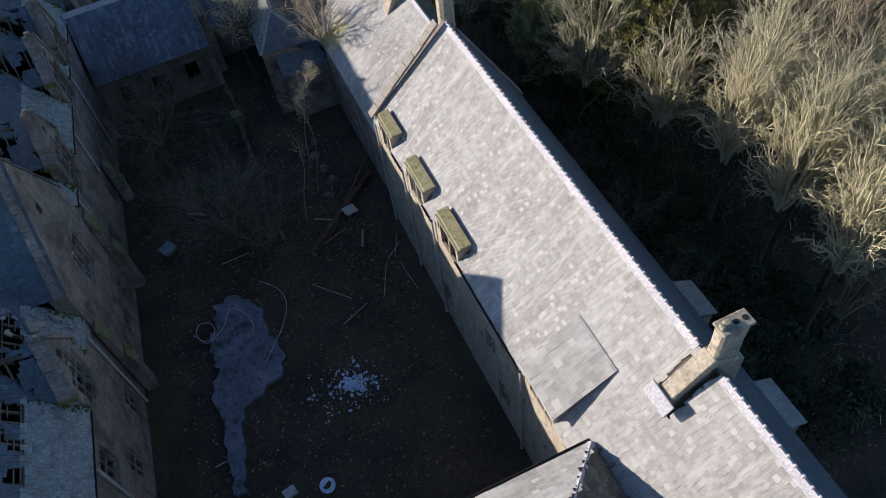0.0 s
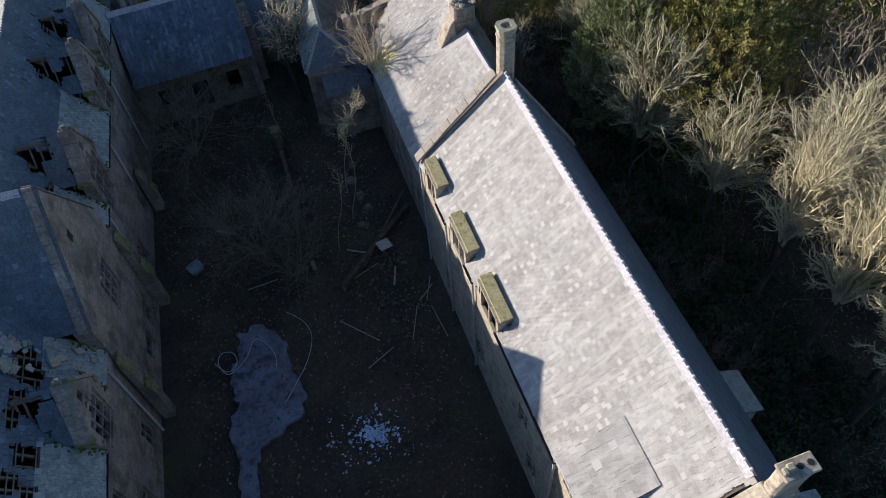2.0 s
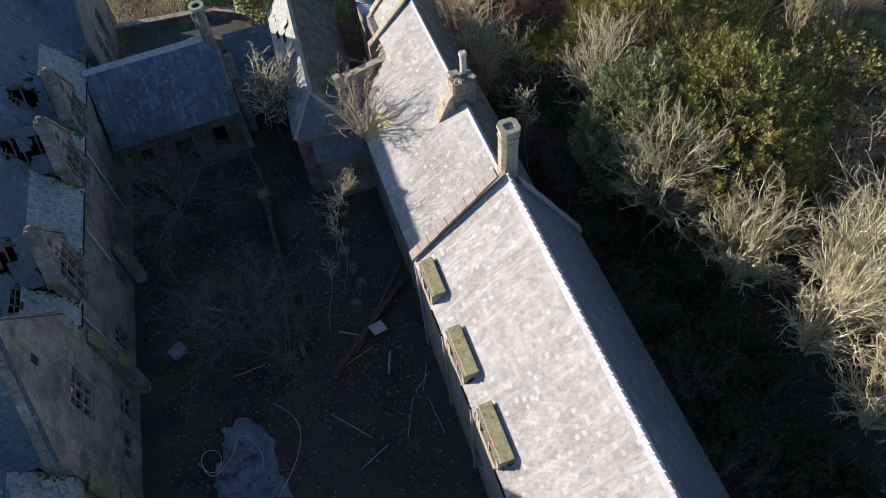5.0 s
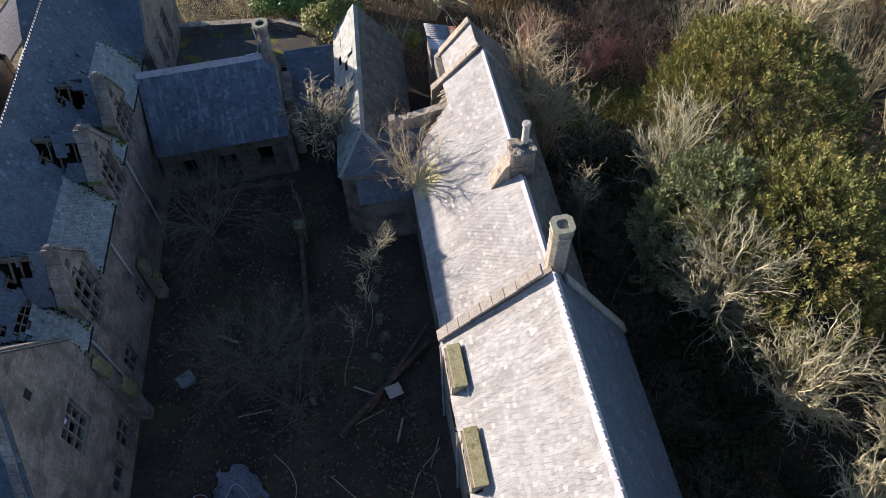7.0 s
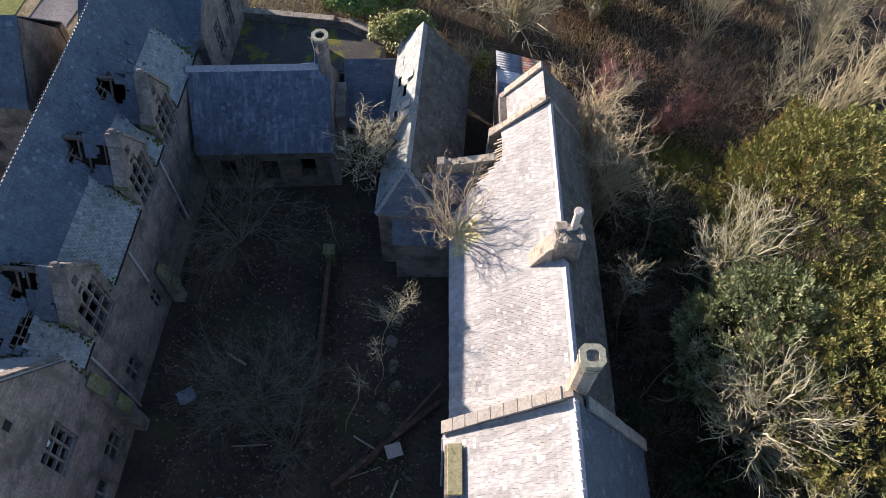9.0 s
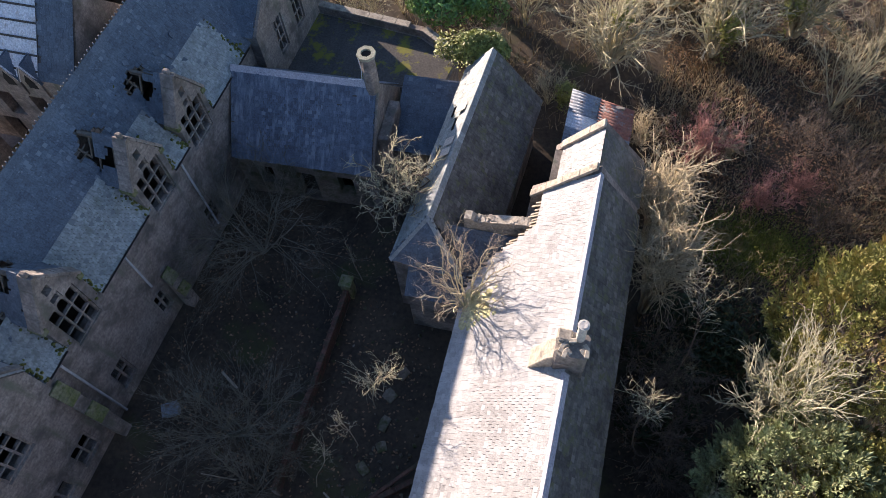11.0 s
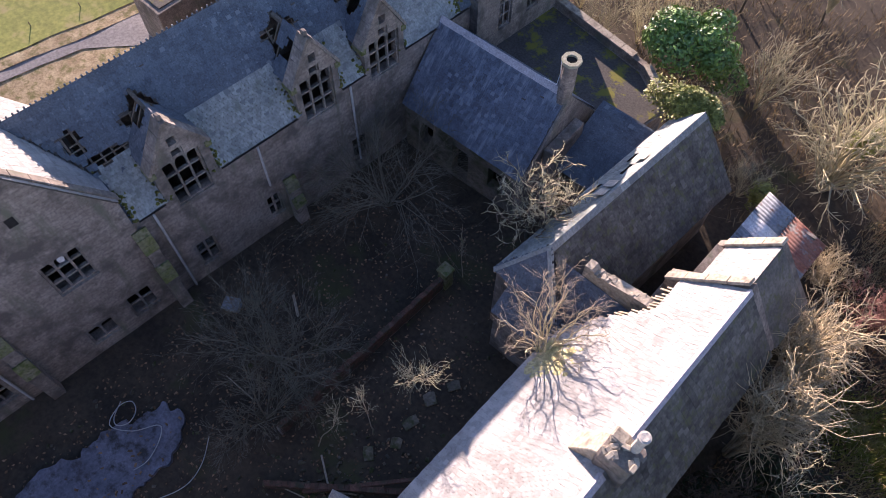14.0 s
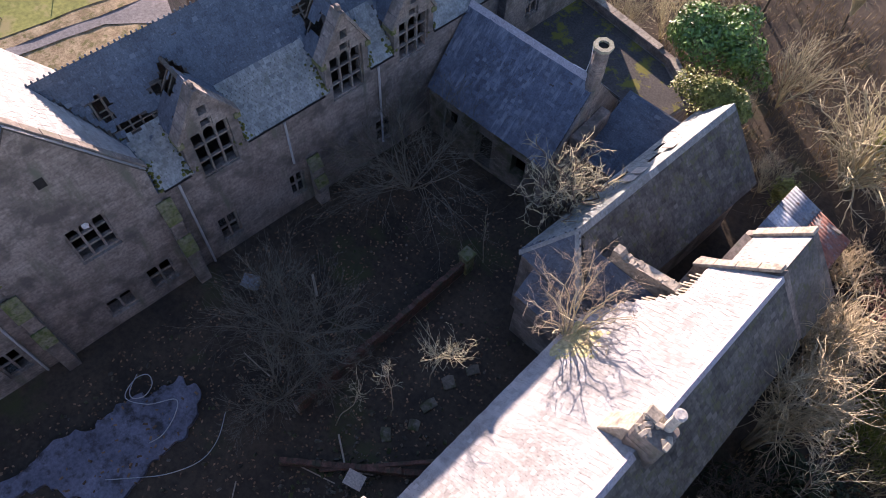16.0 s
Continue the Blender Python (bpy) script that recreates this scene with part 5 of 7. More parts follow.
# flat lead gutter and rubble in the valley on its far side
rng = random.Random(41)
for i in range(34):
    bm = bmesh.new()
    y, v = rng.uniform(-8.9, -7.2), rng.uniform(0.3, 4.2)
    s = rng.uniform(0.08, 0.26)
    box(bm, -s, s, -s * 0.7, s * 0.7, 0, s * 0.5, ms @ pose(y, v, 0.05, rng.uniform(-20, 20), rng.uniform(-20, 20), rng.uniform(0, 180)), bevel=0.02)
    part("fallen_stone", bm, STONE_PALE if i % 3 else SLATE_PALE, main_house)


def buttress(parent, y, z1, out=0.62, wide=0.55):
    """Stepped buttress, weathered and mossy on its slopes."""
    b = new("buttress")
    b.parent = parent
    bm = bmesh.new()
    prism(bm, [(0.07, -0.4), (out, -0.4), (out, z1 * 0.42), (out * 0.62, z1 * 0.6), (out * 0.62, z1 * 0.78), (0.07, z1)], y - wide / 2, y + wide / 2, 'y')
    bmesh.ops.bevel(bm, geom=list(bm.edges), offset=0.03, segments=1, affect='EDGES')
    part("shaft", bm, STONE, b)
    for (x0, z0_, x1, z1_) in ((out + 0.04, z1 * 0.42, out * 0.62, z1 * 0.6), (out * 0.62 + 0.04, z1 * 0.78, 0.07, z1)):
        n = 3
        for i in range(n):
            a, c = i / n, (i + 1) / n
            bm = bmesh.new()
            m = slope_matrix((x0 + (x1 - x0) * a, y - wide / 2 - 0.04, z0_ + (z1_ - z0_) * a), (0, 1, 0), (x1 - x0, 0, z1_ - z0_))
            box(bm, 0, wide + 0.08, 0.01, math.hypot(x1 - x0, z1_ - z0_) / n - 0.01, 0.0, 0.07 + 0.02 * i, m, bevel=0.012)
            part("weathering", bm, STONE_MOSS, b)


for y, z1 in ((-0.72, 5.7), (-7.1, 5.4), (5.9, 3.0)):
    buttress(main_house, y, z1)
for y, z0_ in ((0.1, 0.0), (5.0, 3.2), (9.9, 0.8), (-8.0, 0.0), (-13.9, 0.0), (-17.6, 0.0)):
    pipe(main_house, (0.06, y, MEZ - 0.15), (0.06, y, z0_), 0.055, IRON, joints=False)
for a, b in ((-0.5, 0.7), (3.3, 7.1), (9.5, 10.8), (13.1, 17.0), (-11.3 - 4.2, -11.5), (-24.0, -16.5)):
    gutter(main_house, (0.04, a, MEZ - 0.03), (0.04, b, MEZ - 0.03), 0.075, IRON_DARK)
# moss and grass in the gutters and on the kneelers
rng = random.Random(52)
bm = bmesh.new()
for a, b in pale_runs:
    for e in (a, b):
        for i in range(34):
            y, v = e + rng.gauss(0, 0.14), abs(rng.gauss(0, 0.8))
            p = ms @ Vector((y, v, 0.05))
            r = rng.uniform(0.03, 0.1)
            tube(bm, [p, p + Vector((rng.uniform(-0.05, 0.1), rng.uniform(-0.05, 0.05), 0.09))], [r, 0.01], 5)
tagged(part("moss", bm, MOSS, main_house, "green moss in valleys and gutters"), kind="stuff")

# projecting bay at the far end
bay = thing("house_bay", MM @ Matrix.Translation((0.0, 19.3, 0)), "tall stone bay at the end of the main house", "building")
bm = bmesh.new()
wall_cells(bm, -0.1, 0.45, -1.6, 4.4, -0.4, 6.6, [(-0.6, 0.3, 3.8, 6.0), (1.4, 2.3, 3.8, 6.0), (-0.4, 2.2, 0.6, 2.6)])
part("wall", bm, STONE, bay)
for h in ((-0.6, 0.3, 3.8, 6.0), (1.4, 2.3, 3.8, 6.0), (-0.4, 2.2, 0.6, 2.6)):
    window_frame(bay, 0.34, *h, 2, 3, STONE, bar=0.1, arch=True)
bm = bmesh.new()
wall_cells(bm, 4.4, 4.9, -5.6, 0.45, -0.4, 6.6, [(-3, -2, 3.6, 5.6)], axis='y')
part("wall", bm, STONE, bay)
bm = bmesh.new()
wall_cells(bm, -2.1, -1.6, -2.6, 0.45, -0.4, 6.6, [], axis='y')
part("wall", bm, STONE, bay)
bm = bmesh.new()
prism(bm, [(-2.1, 6.6), (4.9, 6.6), (1.4, 9.7)], -0.1, 0.45, 'x')
part("gable_wall", bm, STONE, bay)
# unseen closing wall, added to keep the sun out of the bay
bm = bmesh.new()
prism(bm, [(-2.05, -0.4), (4.38, -0.4), (4.38, 6.5), (1.4, 9.55), (-2.05, 6.5)], -5.6, -5.2, 'x')
part("back_wall", bm, STONE, bay)
for s, e in ((-1, -2.2), (1, 5.0)):
    u_ = (0, 1.4 - e, 3.1)
    deck("roof_deck", (-6.0, e, 6.55), (1, 0, 0), u_, 6.3, math.hypot(u_[1], u_[2]), ROOF_BOARD, bay)
    slate_field("slating", (-6.0, e, 6.55), (1, 0, 0), u_, 6.3, math.hypot(u_[1], u_[2]), SLATE_BLUE, bay, seed=71 + s)

# ---- range behind the main house, end on to it ----
RX0, RX1, RY0, RY1, REZ, RRZ = -22.0, -12.9, 39.4, 45.4, 5.9, 9.0
rear = thing("rear_range", pose(0, 0, 0), "rear stone range with slates and a white sheeted roof patch", "building")
bm = bmesh.new()
rear_wins = [(-20.4 + 2.0 * i, -19.5 + 2.0 * i, 2.6, 4.4) for i in range(3)] + [(-19.4, -18.4, 0.0, 2.1)]
wall_cells(bm, RY0, RY0 + 0.5, RX0, RX1, -0.4, REZ, rear_wins, axis='y')
part("wall", bm, STONE, rear)
bm = bmesh.new()
wall_cells(bm, RY1 - 0.5, RY1, RX0, RX1, -0.4, REZ, [], axis='y')
part("wall", bm, STONE, rear)
bm = bmesh.new()
prism(bm, [(RY0 + 0.5, -0.4), (RY1 - 0.5, -0.4), (RY1 - 0.5, REZ), ((RY0 + RY1) / 2, RRZ - 0.1), (RY0 + 0.5, REZ)], RX0, RX0 + 0.5, 'x')
part("end_wall", bm, STONE_PALE, rear)
bm = bmesh.new()
prism(bm, [(RY0 + 0.5, -0.4), (RY1 - 0.5, -0.4), (RY1 - 0.5, REZ), ((RY0 + RY1) / 2, RRZ - 0.1), (RY0 + 0.5, REZ)], RX1 - 0.5, RX1 - 0.05, 'x')
part("end_wall", bm, STONE, rear)
up_r = (0, (RY1 - RY0) / 2, RRZ - REZ)
h_r = math.hypot(up_r[1], up_r[2])
deck("roof_deck", (RX0, RY0, REZ), (1, 0, 0), up_r, RX1 - RX0, h_r, ROOF_BOARD, rear)
slate_field("slating", (RX0, RY0, REZ), (1, 0, 0), up_r, RX1 - RX0, h_r, SLATE_BLUE, rear, seed=81, width=0.3, gauge=0.24, keep=lambda u, v: not (4.4 < u < 7.2))
deck("roof_deck", (RX0, RY1, REZ), (1, 0, 0), (0, -up_r[1], up_r[2]), RX1 - RX0, h_r, SLATE_BLUE, rear)
mr = slope_matrix((RX0, RY0, REZ), (1, 0, 0), up_r)
vs, fs = [], []
for i in range(56):
    for v in (0.0, h_r - 0.1):
        for d in (0.0, -0.012):
            vs.append(mr @ Vector((4.4 + 0.05 * i, v, (0.065 if i % 2 else 0.03) + d)))
for i in range(55):
    k = 4 * i
    fs += [(k, k + 4, k + 6, k + 2), (k + 1, k + 3, k + 7, k + 5), (k, k + 1, k + 5, k + 4), (k + 2, k + 6, k + 7, k + 3)]
raw("sheet_roof", vs, fs, SHEET_WHITE, rear, "white corrugated sheeting")
for j in range(5):
    bm = bmesh.new()
    box(bm, 4.4, 7.15, 0.35 + 0.75 * j, 0.45 + 0.75 * j, 0.068, 0.085, mr)
    part("lap_joint", bm, IRON_DARK, rear)
for c in (-16.55, -15.35):
    g = new("gablet")
    g.parent = rear
    bm = bmesh.new()
    prism(bm, [(c - 0.5, REZ - 1.2), (c + 0.5, REZ - 1.2), (c + 0.5, REZ - 0.1), (c, REZ + 0.9), (c - 0.5, REZ - 0.1)], RY0 - 0.12, RY0 - 0.01, 'y')
    part("gable_wall", bm, STONE, g)
    # uncut: a dark plate gives the shade inside
    bm = bmesh.new()
    prism(bm, [(c - 0.24, REZ - 0.55), (c + 0.24, REZ - 0.55), (c + 0.24, REZ - 0.1), (c, REZ + 0.4), (c - 0.24, REZ - 0.1)], RY0 - 0.14, RY0 - 0.115, 'y')
    part("opening", bm, DARK, g)
    for s in (-1, 1):
        bm = bmesh.new()
        tube(bm, [(c + s * 0.6, RY0 - 0.1, REZ - 0.2), (c, RY0 - 0.1, REZ + 1.0)], 0.06, 4)
        part("bargeboard", bm, SHEET_WHITE, g)
        bm = bmesh.new()
        box(bm, 0, 1.3, 0, 1.25, 0, 0.05, slope_matrix((c + s * 0.6, RY0 - 0.15, REZ - 0.2), (0, 1, 0), (-s * 0.6, 0, 1.15)))
        part("roof", bm, SLATE_BLUE, g)
rear_block = thing("rear_outhouse", pose(0, 0, 0), "low stone outhouse with flat roof beside the road", "building")
bm = bmesh.new()
box(bm, -21.4, -18.9, 34.4, 38.2, -0.4, 3.0, bevel=0.03)
part("wall", bm, STONE, rear_block)
bm = bmesh.new()
box(bm, -21.1, -19.2, 34.7, 37.9, 3.0, 3.06)
part("roof", bm, FELT, rear_block)
coping(rear_block, [(-21.3, 34.3, 3.0), (-21.3, 38.3, 3.0)], 0.3, 0.16, STONE_PALE, seed=95, normal=(1, 0, 0))


# ---- trees and growth ----
def limb(rng, p, d, length, r0, r1, segs, wander, lift):
    """A wandering line of points with tapering radii."""
    pts, rad = [p.copy()], [r0]
    d = d.normalized()
    for i in range(segs):
        d = (d + Vector((rng.gauss(0, wander), rng.gauss(0, wander), rng.gauss(0, wander) + lift))).normalized()
        p = p + d * (length / segs)
        pts.append(p.copy())
        rad.append(r0 + (r1 - r0) * (i + 1) / segs)
    return pts, rad


def grow(rng, base, stems, levels):
    """stems: (direction, length, radius). levels: per level (children, length share, radius share, spread, lift, wander, segments, first at)."""
    out = [[] for _ in range(len(levels) + 1)]
    front = []
    for d, l, r in stems:
        pts, rad = limb(rng, Vector(base), Vector(d), l, r, r * 0.35, 7, 0.10, 0.03)
        out[0].append((pts, rad))
        front.append((pts, rad, l))
    for k, (n, share, rshare, spread, lift, wander, segs, first) in enumerate(levels):
        nxt = []
        for pts, rad, l in front:
            for c in range(n):
                f = first + (1 - first) * (c + rng.random()) / n
                s = min(f * (len(pts) - 1), len(pts) - 1.001)
                i, w = int(s), s - int(s)
                p = pts[i].lerp(pts[i + 1], w)
                d = (pts[i + 1] - pts[i]).normalized()
                side = d.orthogonal().normalized()
                side.rotate(Matrix.Rotation(rng.uniform(0, 6.283), 3, d))
                ll = l * share * rng.uniform(0.6, 1.2) * (1.15 - 0.5 * f)
                r = max(0.005, min(rad[i] * 0.8, rad[0] * rshare))
                q = limb(rng, p, d * math.cos(spread) + side * math.sin(spread) * rng.uniform(0.7, 1.2), ll, r, max(0.004, r * 0.35), segs, wander, lift)
                out[k + 1].append(q)
                nxt.append((*q, ll))
        front = nxt
    return out


def limbs_mesh(name, limbs, mat, parent, sides=3, label="", thick=1.0):
    verts, faces = [], []
    cs = [(math.cos(2 * math.pi * k / sides), math.sin(2 * math.pi * k / sides)) for k in range(sides)]
    for pts, rad in limbs:
        n0 = len(verts)
        a = (pts[1] - pts[0]).orthogonal().normalized()
        for i, p in enumerate(pts):
            d = (pts[min(i + 1, len(pts) - 1)] - pts[max(i - 1, 0)]).normalized()
            a = (a - d * a.dot(d)).normalized()
            b = d.cross(a)
            r = rad[i] * thick
            verts += [p + r * (c * a + s * b) for c, s in cs]
        for i in range(len(pts) - 1):
            q = n0 + i * sides
            faces += [(q + k, q + (k + 1) % sides, q + sides + (k + 1) % sides, q + sides + k) for k in range(sides)]
        faces.append(tuple(range(n0 + (len(pts) - 1) * sides, n0 + len(pts) * sides)))
    return raw(name, verts, faces, mat, parent, label, smooth=True)


def bare_tree(base, height, spread, seed, label, mats=(BARK, BARK), stems=1, trunk_r=0.11, dense=1.0, lean=(0, 0), kids=(7, 6, 5), group="", upright=0.05, twig=1.0, category="tree", first=0.25, wild=1.0):
    rng = random.Random(seed)
    base = Vector(base)
    t = thing("bare_tree" if category == "tree" else "shrub", Matrix.Translation(base), label, category, group)
    st = []
    for i in range(stems):
        a = 6.283 * (i + rng.random() * 0.6) / stems
        out = (0.08 if stems == 1 else rng.uniform(0.25, 0.75)) * spread / max(height, 0.1) * (1.0 if stems > 1 else 0.4)
        st.append(((math.cos(a) * out + lean[0], math.sin(a) * out + lean[1], 1.0), height * rng.uniform(0.75, 1.0), trunk_r * rng.uniform(0.7, 1.0)))
    wide = math.atan2(spread, height * 0.6)
    lv = [(max(2, round(kids[0] * dense)), 0.52 * max(0.7, spread / height * 1.4), 0.5, wide * 0.8, upright + 0.03, 0.09, 6, first),
          (max(2, round(kids[1] * dense)), 0.55, 0.42, 0.5 * wild, 0.07 / wild, 0.09 * wild, 4, 0.2),
          (max(2, round(kids[2] * dense)), 0.55, 0.42, 0.42 * wild, 0.05 / wild, 0.10 * wild, 2 if wild < 1.3 else 3, 0.15)]
    g = grow(rng, Vector((0, 0, -0.15)), st, lv)
    limbs_mesh("trunk", g[0] + g[1], mats[0], t, 5)
    limbs_mesh("crown", g[2] + g[3], mats[1], t, 3, thick=1.35 * twig)
    return t


def dome_tree(base, rx, ry, height, seed, label, mats=(BARK, BARK_PALE), limbs=46, kids=9, twigs=5, lean=(0.0, 0.0), group="", category="tree", low=0.22, r0=0.05, fine=1.0, name="bare_tree", crook=0.10, wide=1.0, fork=0.0):
    """A bare tree: arching limbs from a low stool, or from the fork of one trunk, to the skin of a dome, side branches and twigs on the way."""
    rng = random.Random(seed)
    base = Vector(base)
    t = thing(name, Matrix.Translation(base), label, category, group)
    main, side, tips = [], [], []

    def off(tan, angle):
        q = tan.orthogonal().normalized()
        q.rotate(Matrix.Rotation(rng.uniform(0, 6.283), 3, tan))
        return (tan * math.cos(angle) + q * math.sin(angle)).normalized()
    for i in range(limbs):
        a = 2.39996 * i + rng.uniform(-0.5, 0.5)
        u = (i + rng.random()) / limbs
        s = math.sqrt(max(0.0, 1 - u * u)) * rng.uniform(0.82, 1.08)
        top = Vector((rx * s * math.cos(a) + lean[0] * height * u, ry * s * math.sin(a) + lean[1] * height * u, height * (low + (1 - low) * u) * rng.uniform(0.92, 1.06)))
        foot = Vector((0.16 * math.cos(a), 0.16 * math.sin(a), fork * height * rng.uniform(0.86, 1.0) - 0.15))
        knee = Vector((top.x * 0.36, top.y * 0.36, top.z * 0.72 + 0.12 * height * (1 - u)))
        pts, rad, n = [], [], 9
        wob = Vector((0, 0, 0))
        for k in range(n + 1):
            f = k / n
            wob = wob * 0.7 + Vector((rng.gauss(0, crook), rng.gauss(0, crook), rng.gauss(0, crook * 0.6))) * f
            pts.append(foot * (1 - f) ** 2 + knee * 2 * f * (1 - f) + top * f * f + wob)
            rad.append(r0 * rng.uniform(0.9, 1.1) * (1 - f) ** 0.8 + 0.011 * fine)
        main.append((pts, rad))
        reach = (top - foot).length if fork else top.length
        for c in range(kids):
            f = 0.32 + 0.66 * (c + rng.random()) / kids
            k = min(int(f * n), n - 1)
            p = pts[k].lerp(pts[k + 1], f * n - k)
            tan = (pts[k + 1] - pts[k]).normalized()
            l = reach * rng.uniform(0.16, 0.32) * (1.25 - 0.5 * f)
            q = limb(rng, p, off(tan, rng.uniform(0.22, 0.62) * wide) + Vector((0, 0, 0.1)), l, 0.016 * fine, 0.008 * fine, 4, 0.12 * wide, 0.02)
            side.append(q)
            for w in range(twigs):
                g = min(0.25 + 0.75 * (w + rng.random()) / twigs, 0.999) * 4
                j = int(g)
                tips.append(limb(rng, q[0][j].lerp(q[0][j + 1], g - j), off((q[0][j + 1] - q[0][j]).normalized(), rng.uniform(0.25, 0.7) * wide), l * rng.uniform(0.3, 0.6), 0.0095 * fine, 0.005 * fine, 3, 0.16 * wide, 0.03))
    if name == "thicket":
        tagged(limbs_mesh("tangle", main + side + tips, mats[1], t, 3), kind="stuff")
        return t
    if fork:
        bole = limb(rng, Vector((0, 0, -0.2)), Vector((rng.gauss(0, 0.05), rng.gauss(0, 0.05), 1)), fork * height + 0.2, 0.17, 0.1, 8, 0.03, 0.05)
        # trunk coloured as if in shade, so it sinks into the dark
        limbs_mesh("trunk", [bole], BARK_SHADE, t, 7)
    limbs_mesh("bough_work" if fork else "trunk", main, mats[0], t, 5)
    limbs_mesh("crown", side + tips, mats[1], t, 3)
    return t


def foliage(name, centre_fn, count, size, mat, parent, seed, slim=0.35, curl=0.3, label=""):
    """Many small pointed leaves or sprays, each two faces bent along a middle line; centre_fn gives a place and the way it points."""
    rng = random.Random(seed)
    verts, faces = [], []
    for i in range(count):
        p, d, *face = centre_fn(rng)
        s = size * rng.uniform(0.6, 1.3)
        d = Vector(d).normalized()
        side = d.orthogonal().normalized()
        side.rotate(Matrix.Rotation(rng.uniform(0, 6.283), 3, d))
        if face:
            side = d.cross(face[0]).normalized()
        up = side.cross(d)
        n = len(verts)
        mid = p + d * s * 0.5
        verts += [p, mid + side * s * slim * 0.5 + up * s * curl * 0.2, p + d * s - up * s * curl * 0.3, mid - side * s * slim * 0.5 + up * s * curl * 0.2, mid - up * s * 0.03]
        faces += [(n, n + 1, n + 4), (n + 1, n + 2, n + 4), (n + 2, n + 3, n + 4), (n + 3, n, n + 4)]
    return raw(name, verts, faces, mat, parent, label)


def lobes(rng, centre, rx, ry, rz, n, r0, r1):
    out = []
    for i in range(n):
        a, e = rng.uniform(0, 6.283), math.asin(rng.uniform(-0.25, 1.0))
        k = rng.uniform(0.55, 0.95)
        out.append((Vector((centre[0] + rx * k * math.cos(a) * math.cos(e), centre[1] + ry * k * math.sin(a) * math.cos(e), centre[2] + rz * k * math.sin(e))), rng.uniform(r0, r1)))
    return out


def evergreen(name, base, rx, ry, rz, seed, label, mat, count, size, n_lobes, lobe_r, up=0.5, slim=0.35, category="tree", zc=0.5, trunk=True):
    rng = random.Random(seed)
    t = thing(name, Matrix.Translation(base), label, category)
    lb = lobes(rng, (0, 0, rz * zc), rx, ry, rz * (1 - zc * 0.5), n_lobes, *lobe_r)
    weights = [r * r for _, r in lb]

    def place(rg):
        c, r = rg.choices(lb, weights)[0]
        while True:
            v = Vector((rg.gauss(0, 1), rg.gauss(0, 1), rg.gauss(0, 1))).normalized()
            if v.z > -0.45:
                break
        k = r * rg.uniform(0.72, 1.06)
        p = c + Vector((v.x * k, v.y * k, v.z * k * 0.85))
        if p.z < 0.1:
            p.z = 0.1 + 0.3 * rg.random()
        # sprays lie over the crown like shingles, facing out and a little up
        d = v.orthogonal()
        d.rotate(Matrix.Rotation(rg.uniform(0, 6.283), 3, v))
        return p, d + v * rg.uniform(0.0, 0.7) + Vector((0, 0, up - 0.3)), v + Vector((rg.gauss(0, 0.45), rg.gauss(0, 0.45), 0.3 + rg.gauss(0, 0.35)))
    foliage("crown", place, count, size, mat, t, seed + 1, slim)
    if trunk:
        st = [((rng.gauss(0, 0.25), rng.gauss(0, 0.25), 1), rz * 0.85, 0.22)]
        g = grow(rng, Vector((0, 0, -0.2)), st, [(14, 0.5, 0.4, 1.0, 0.05, 0.15, 5, 0.15), (5, 0.5, 0.5, 0.6, 0.05, 0.2, 4, 0.3)])
        limbs_mesh("trunk", g[0] + g[1] + g[2], BARK_DARK, t, 4)
    return t


def plume_tree(base, rx, ry, rz, seed, label, mat, plumes, leaves=44, size=0.2, bumps=0.24, spread=0.2, length=(0.5, 1.1)):
    """A yew: upright plumes of short sprays standing out of a lumpy crown, with dark gaps between them."""
    rng = random.Random(seed)
    t = thing("yew_tree", Matrix.Translation(base), label, "tree")
    made = []
    for i in range(plumes):
        z = rng.uniform(-0.55, 1.0)
        a = rng.uniform(0, 6.283)
        d = Vector((math.cos(a) * math.sqrt(1 - z * z), math.sin(a) * math.sqrt(1 - z * z), z))
        lump = 1 + bumps * noise.noise((d.x * 2.6 + seed, d.y * 2.6, d.z * 2.6)) + 0.5 * bumps * noise.noise((d.x * 6 + seed, d.y * 6, d.z * 6))
        depth = rng.choice((1.0, 0.97, 0.93, 0.8))
        p = Vector((d.x * rx, d.y * ry, rz * 0.5 + d.z * rz * 0.48)) * 1.0
        p = Vector((p.x * lump * depth, p.y * lump * depth, max(0.2, p.z * (0.9 + 0.1 * lump) * (0.6 + 0.4 * depth))))
        ax = (d * 0.6 + Vector((rng.gauss(0, 0.18), rng.gauss(0, 0.18), 0.75))).normalized()
        made.append((p, ax, d, rng.uniform(*length)))

    def place(rg):
        p, ax, d, l = made[rg.randrange(len(made))]
        f = rg.random() ** 0.8
        r = ax.orthogonal()
        r.rotate(Matrix.Rotation(rg.uniform(0, 6.283), 3, ax))
        q = p + ax * l * f + r * spread * (1.1 - f) * rg.uniform(0.3, 1.0)
        return q, ax * 0.9 + r * rg.uniform(0.2, 0.9), r + d * 0.8 + Vector((rg.gauss(0, 0.3), rg.gauss(0, 0.3), 0.2))
    foliage("crown", place, plumes * leaves, size, mat, t, seed + 1, 0.34)
    g = grow(rng, Vector((0, 0, -0.2)), [((rng.gauss(0, 0.2), rng.gauss(0, 0.2), 1), rz * 0.8, 0.22)], [(14, 0.5, 0.4, 1.0, 0.05, 0.15, 5, 0.15), (5, 0.5, 0.5, 0.6, 0.05, 0.2, 4, 0.3)])
    limbs_mesh("trunk", g[0] + g[1] + g[2], BARK_DARK, t, 4)
    return t


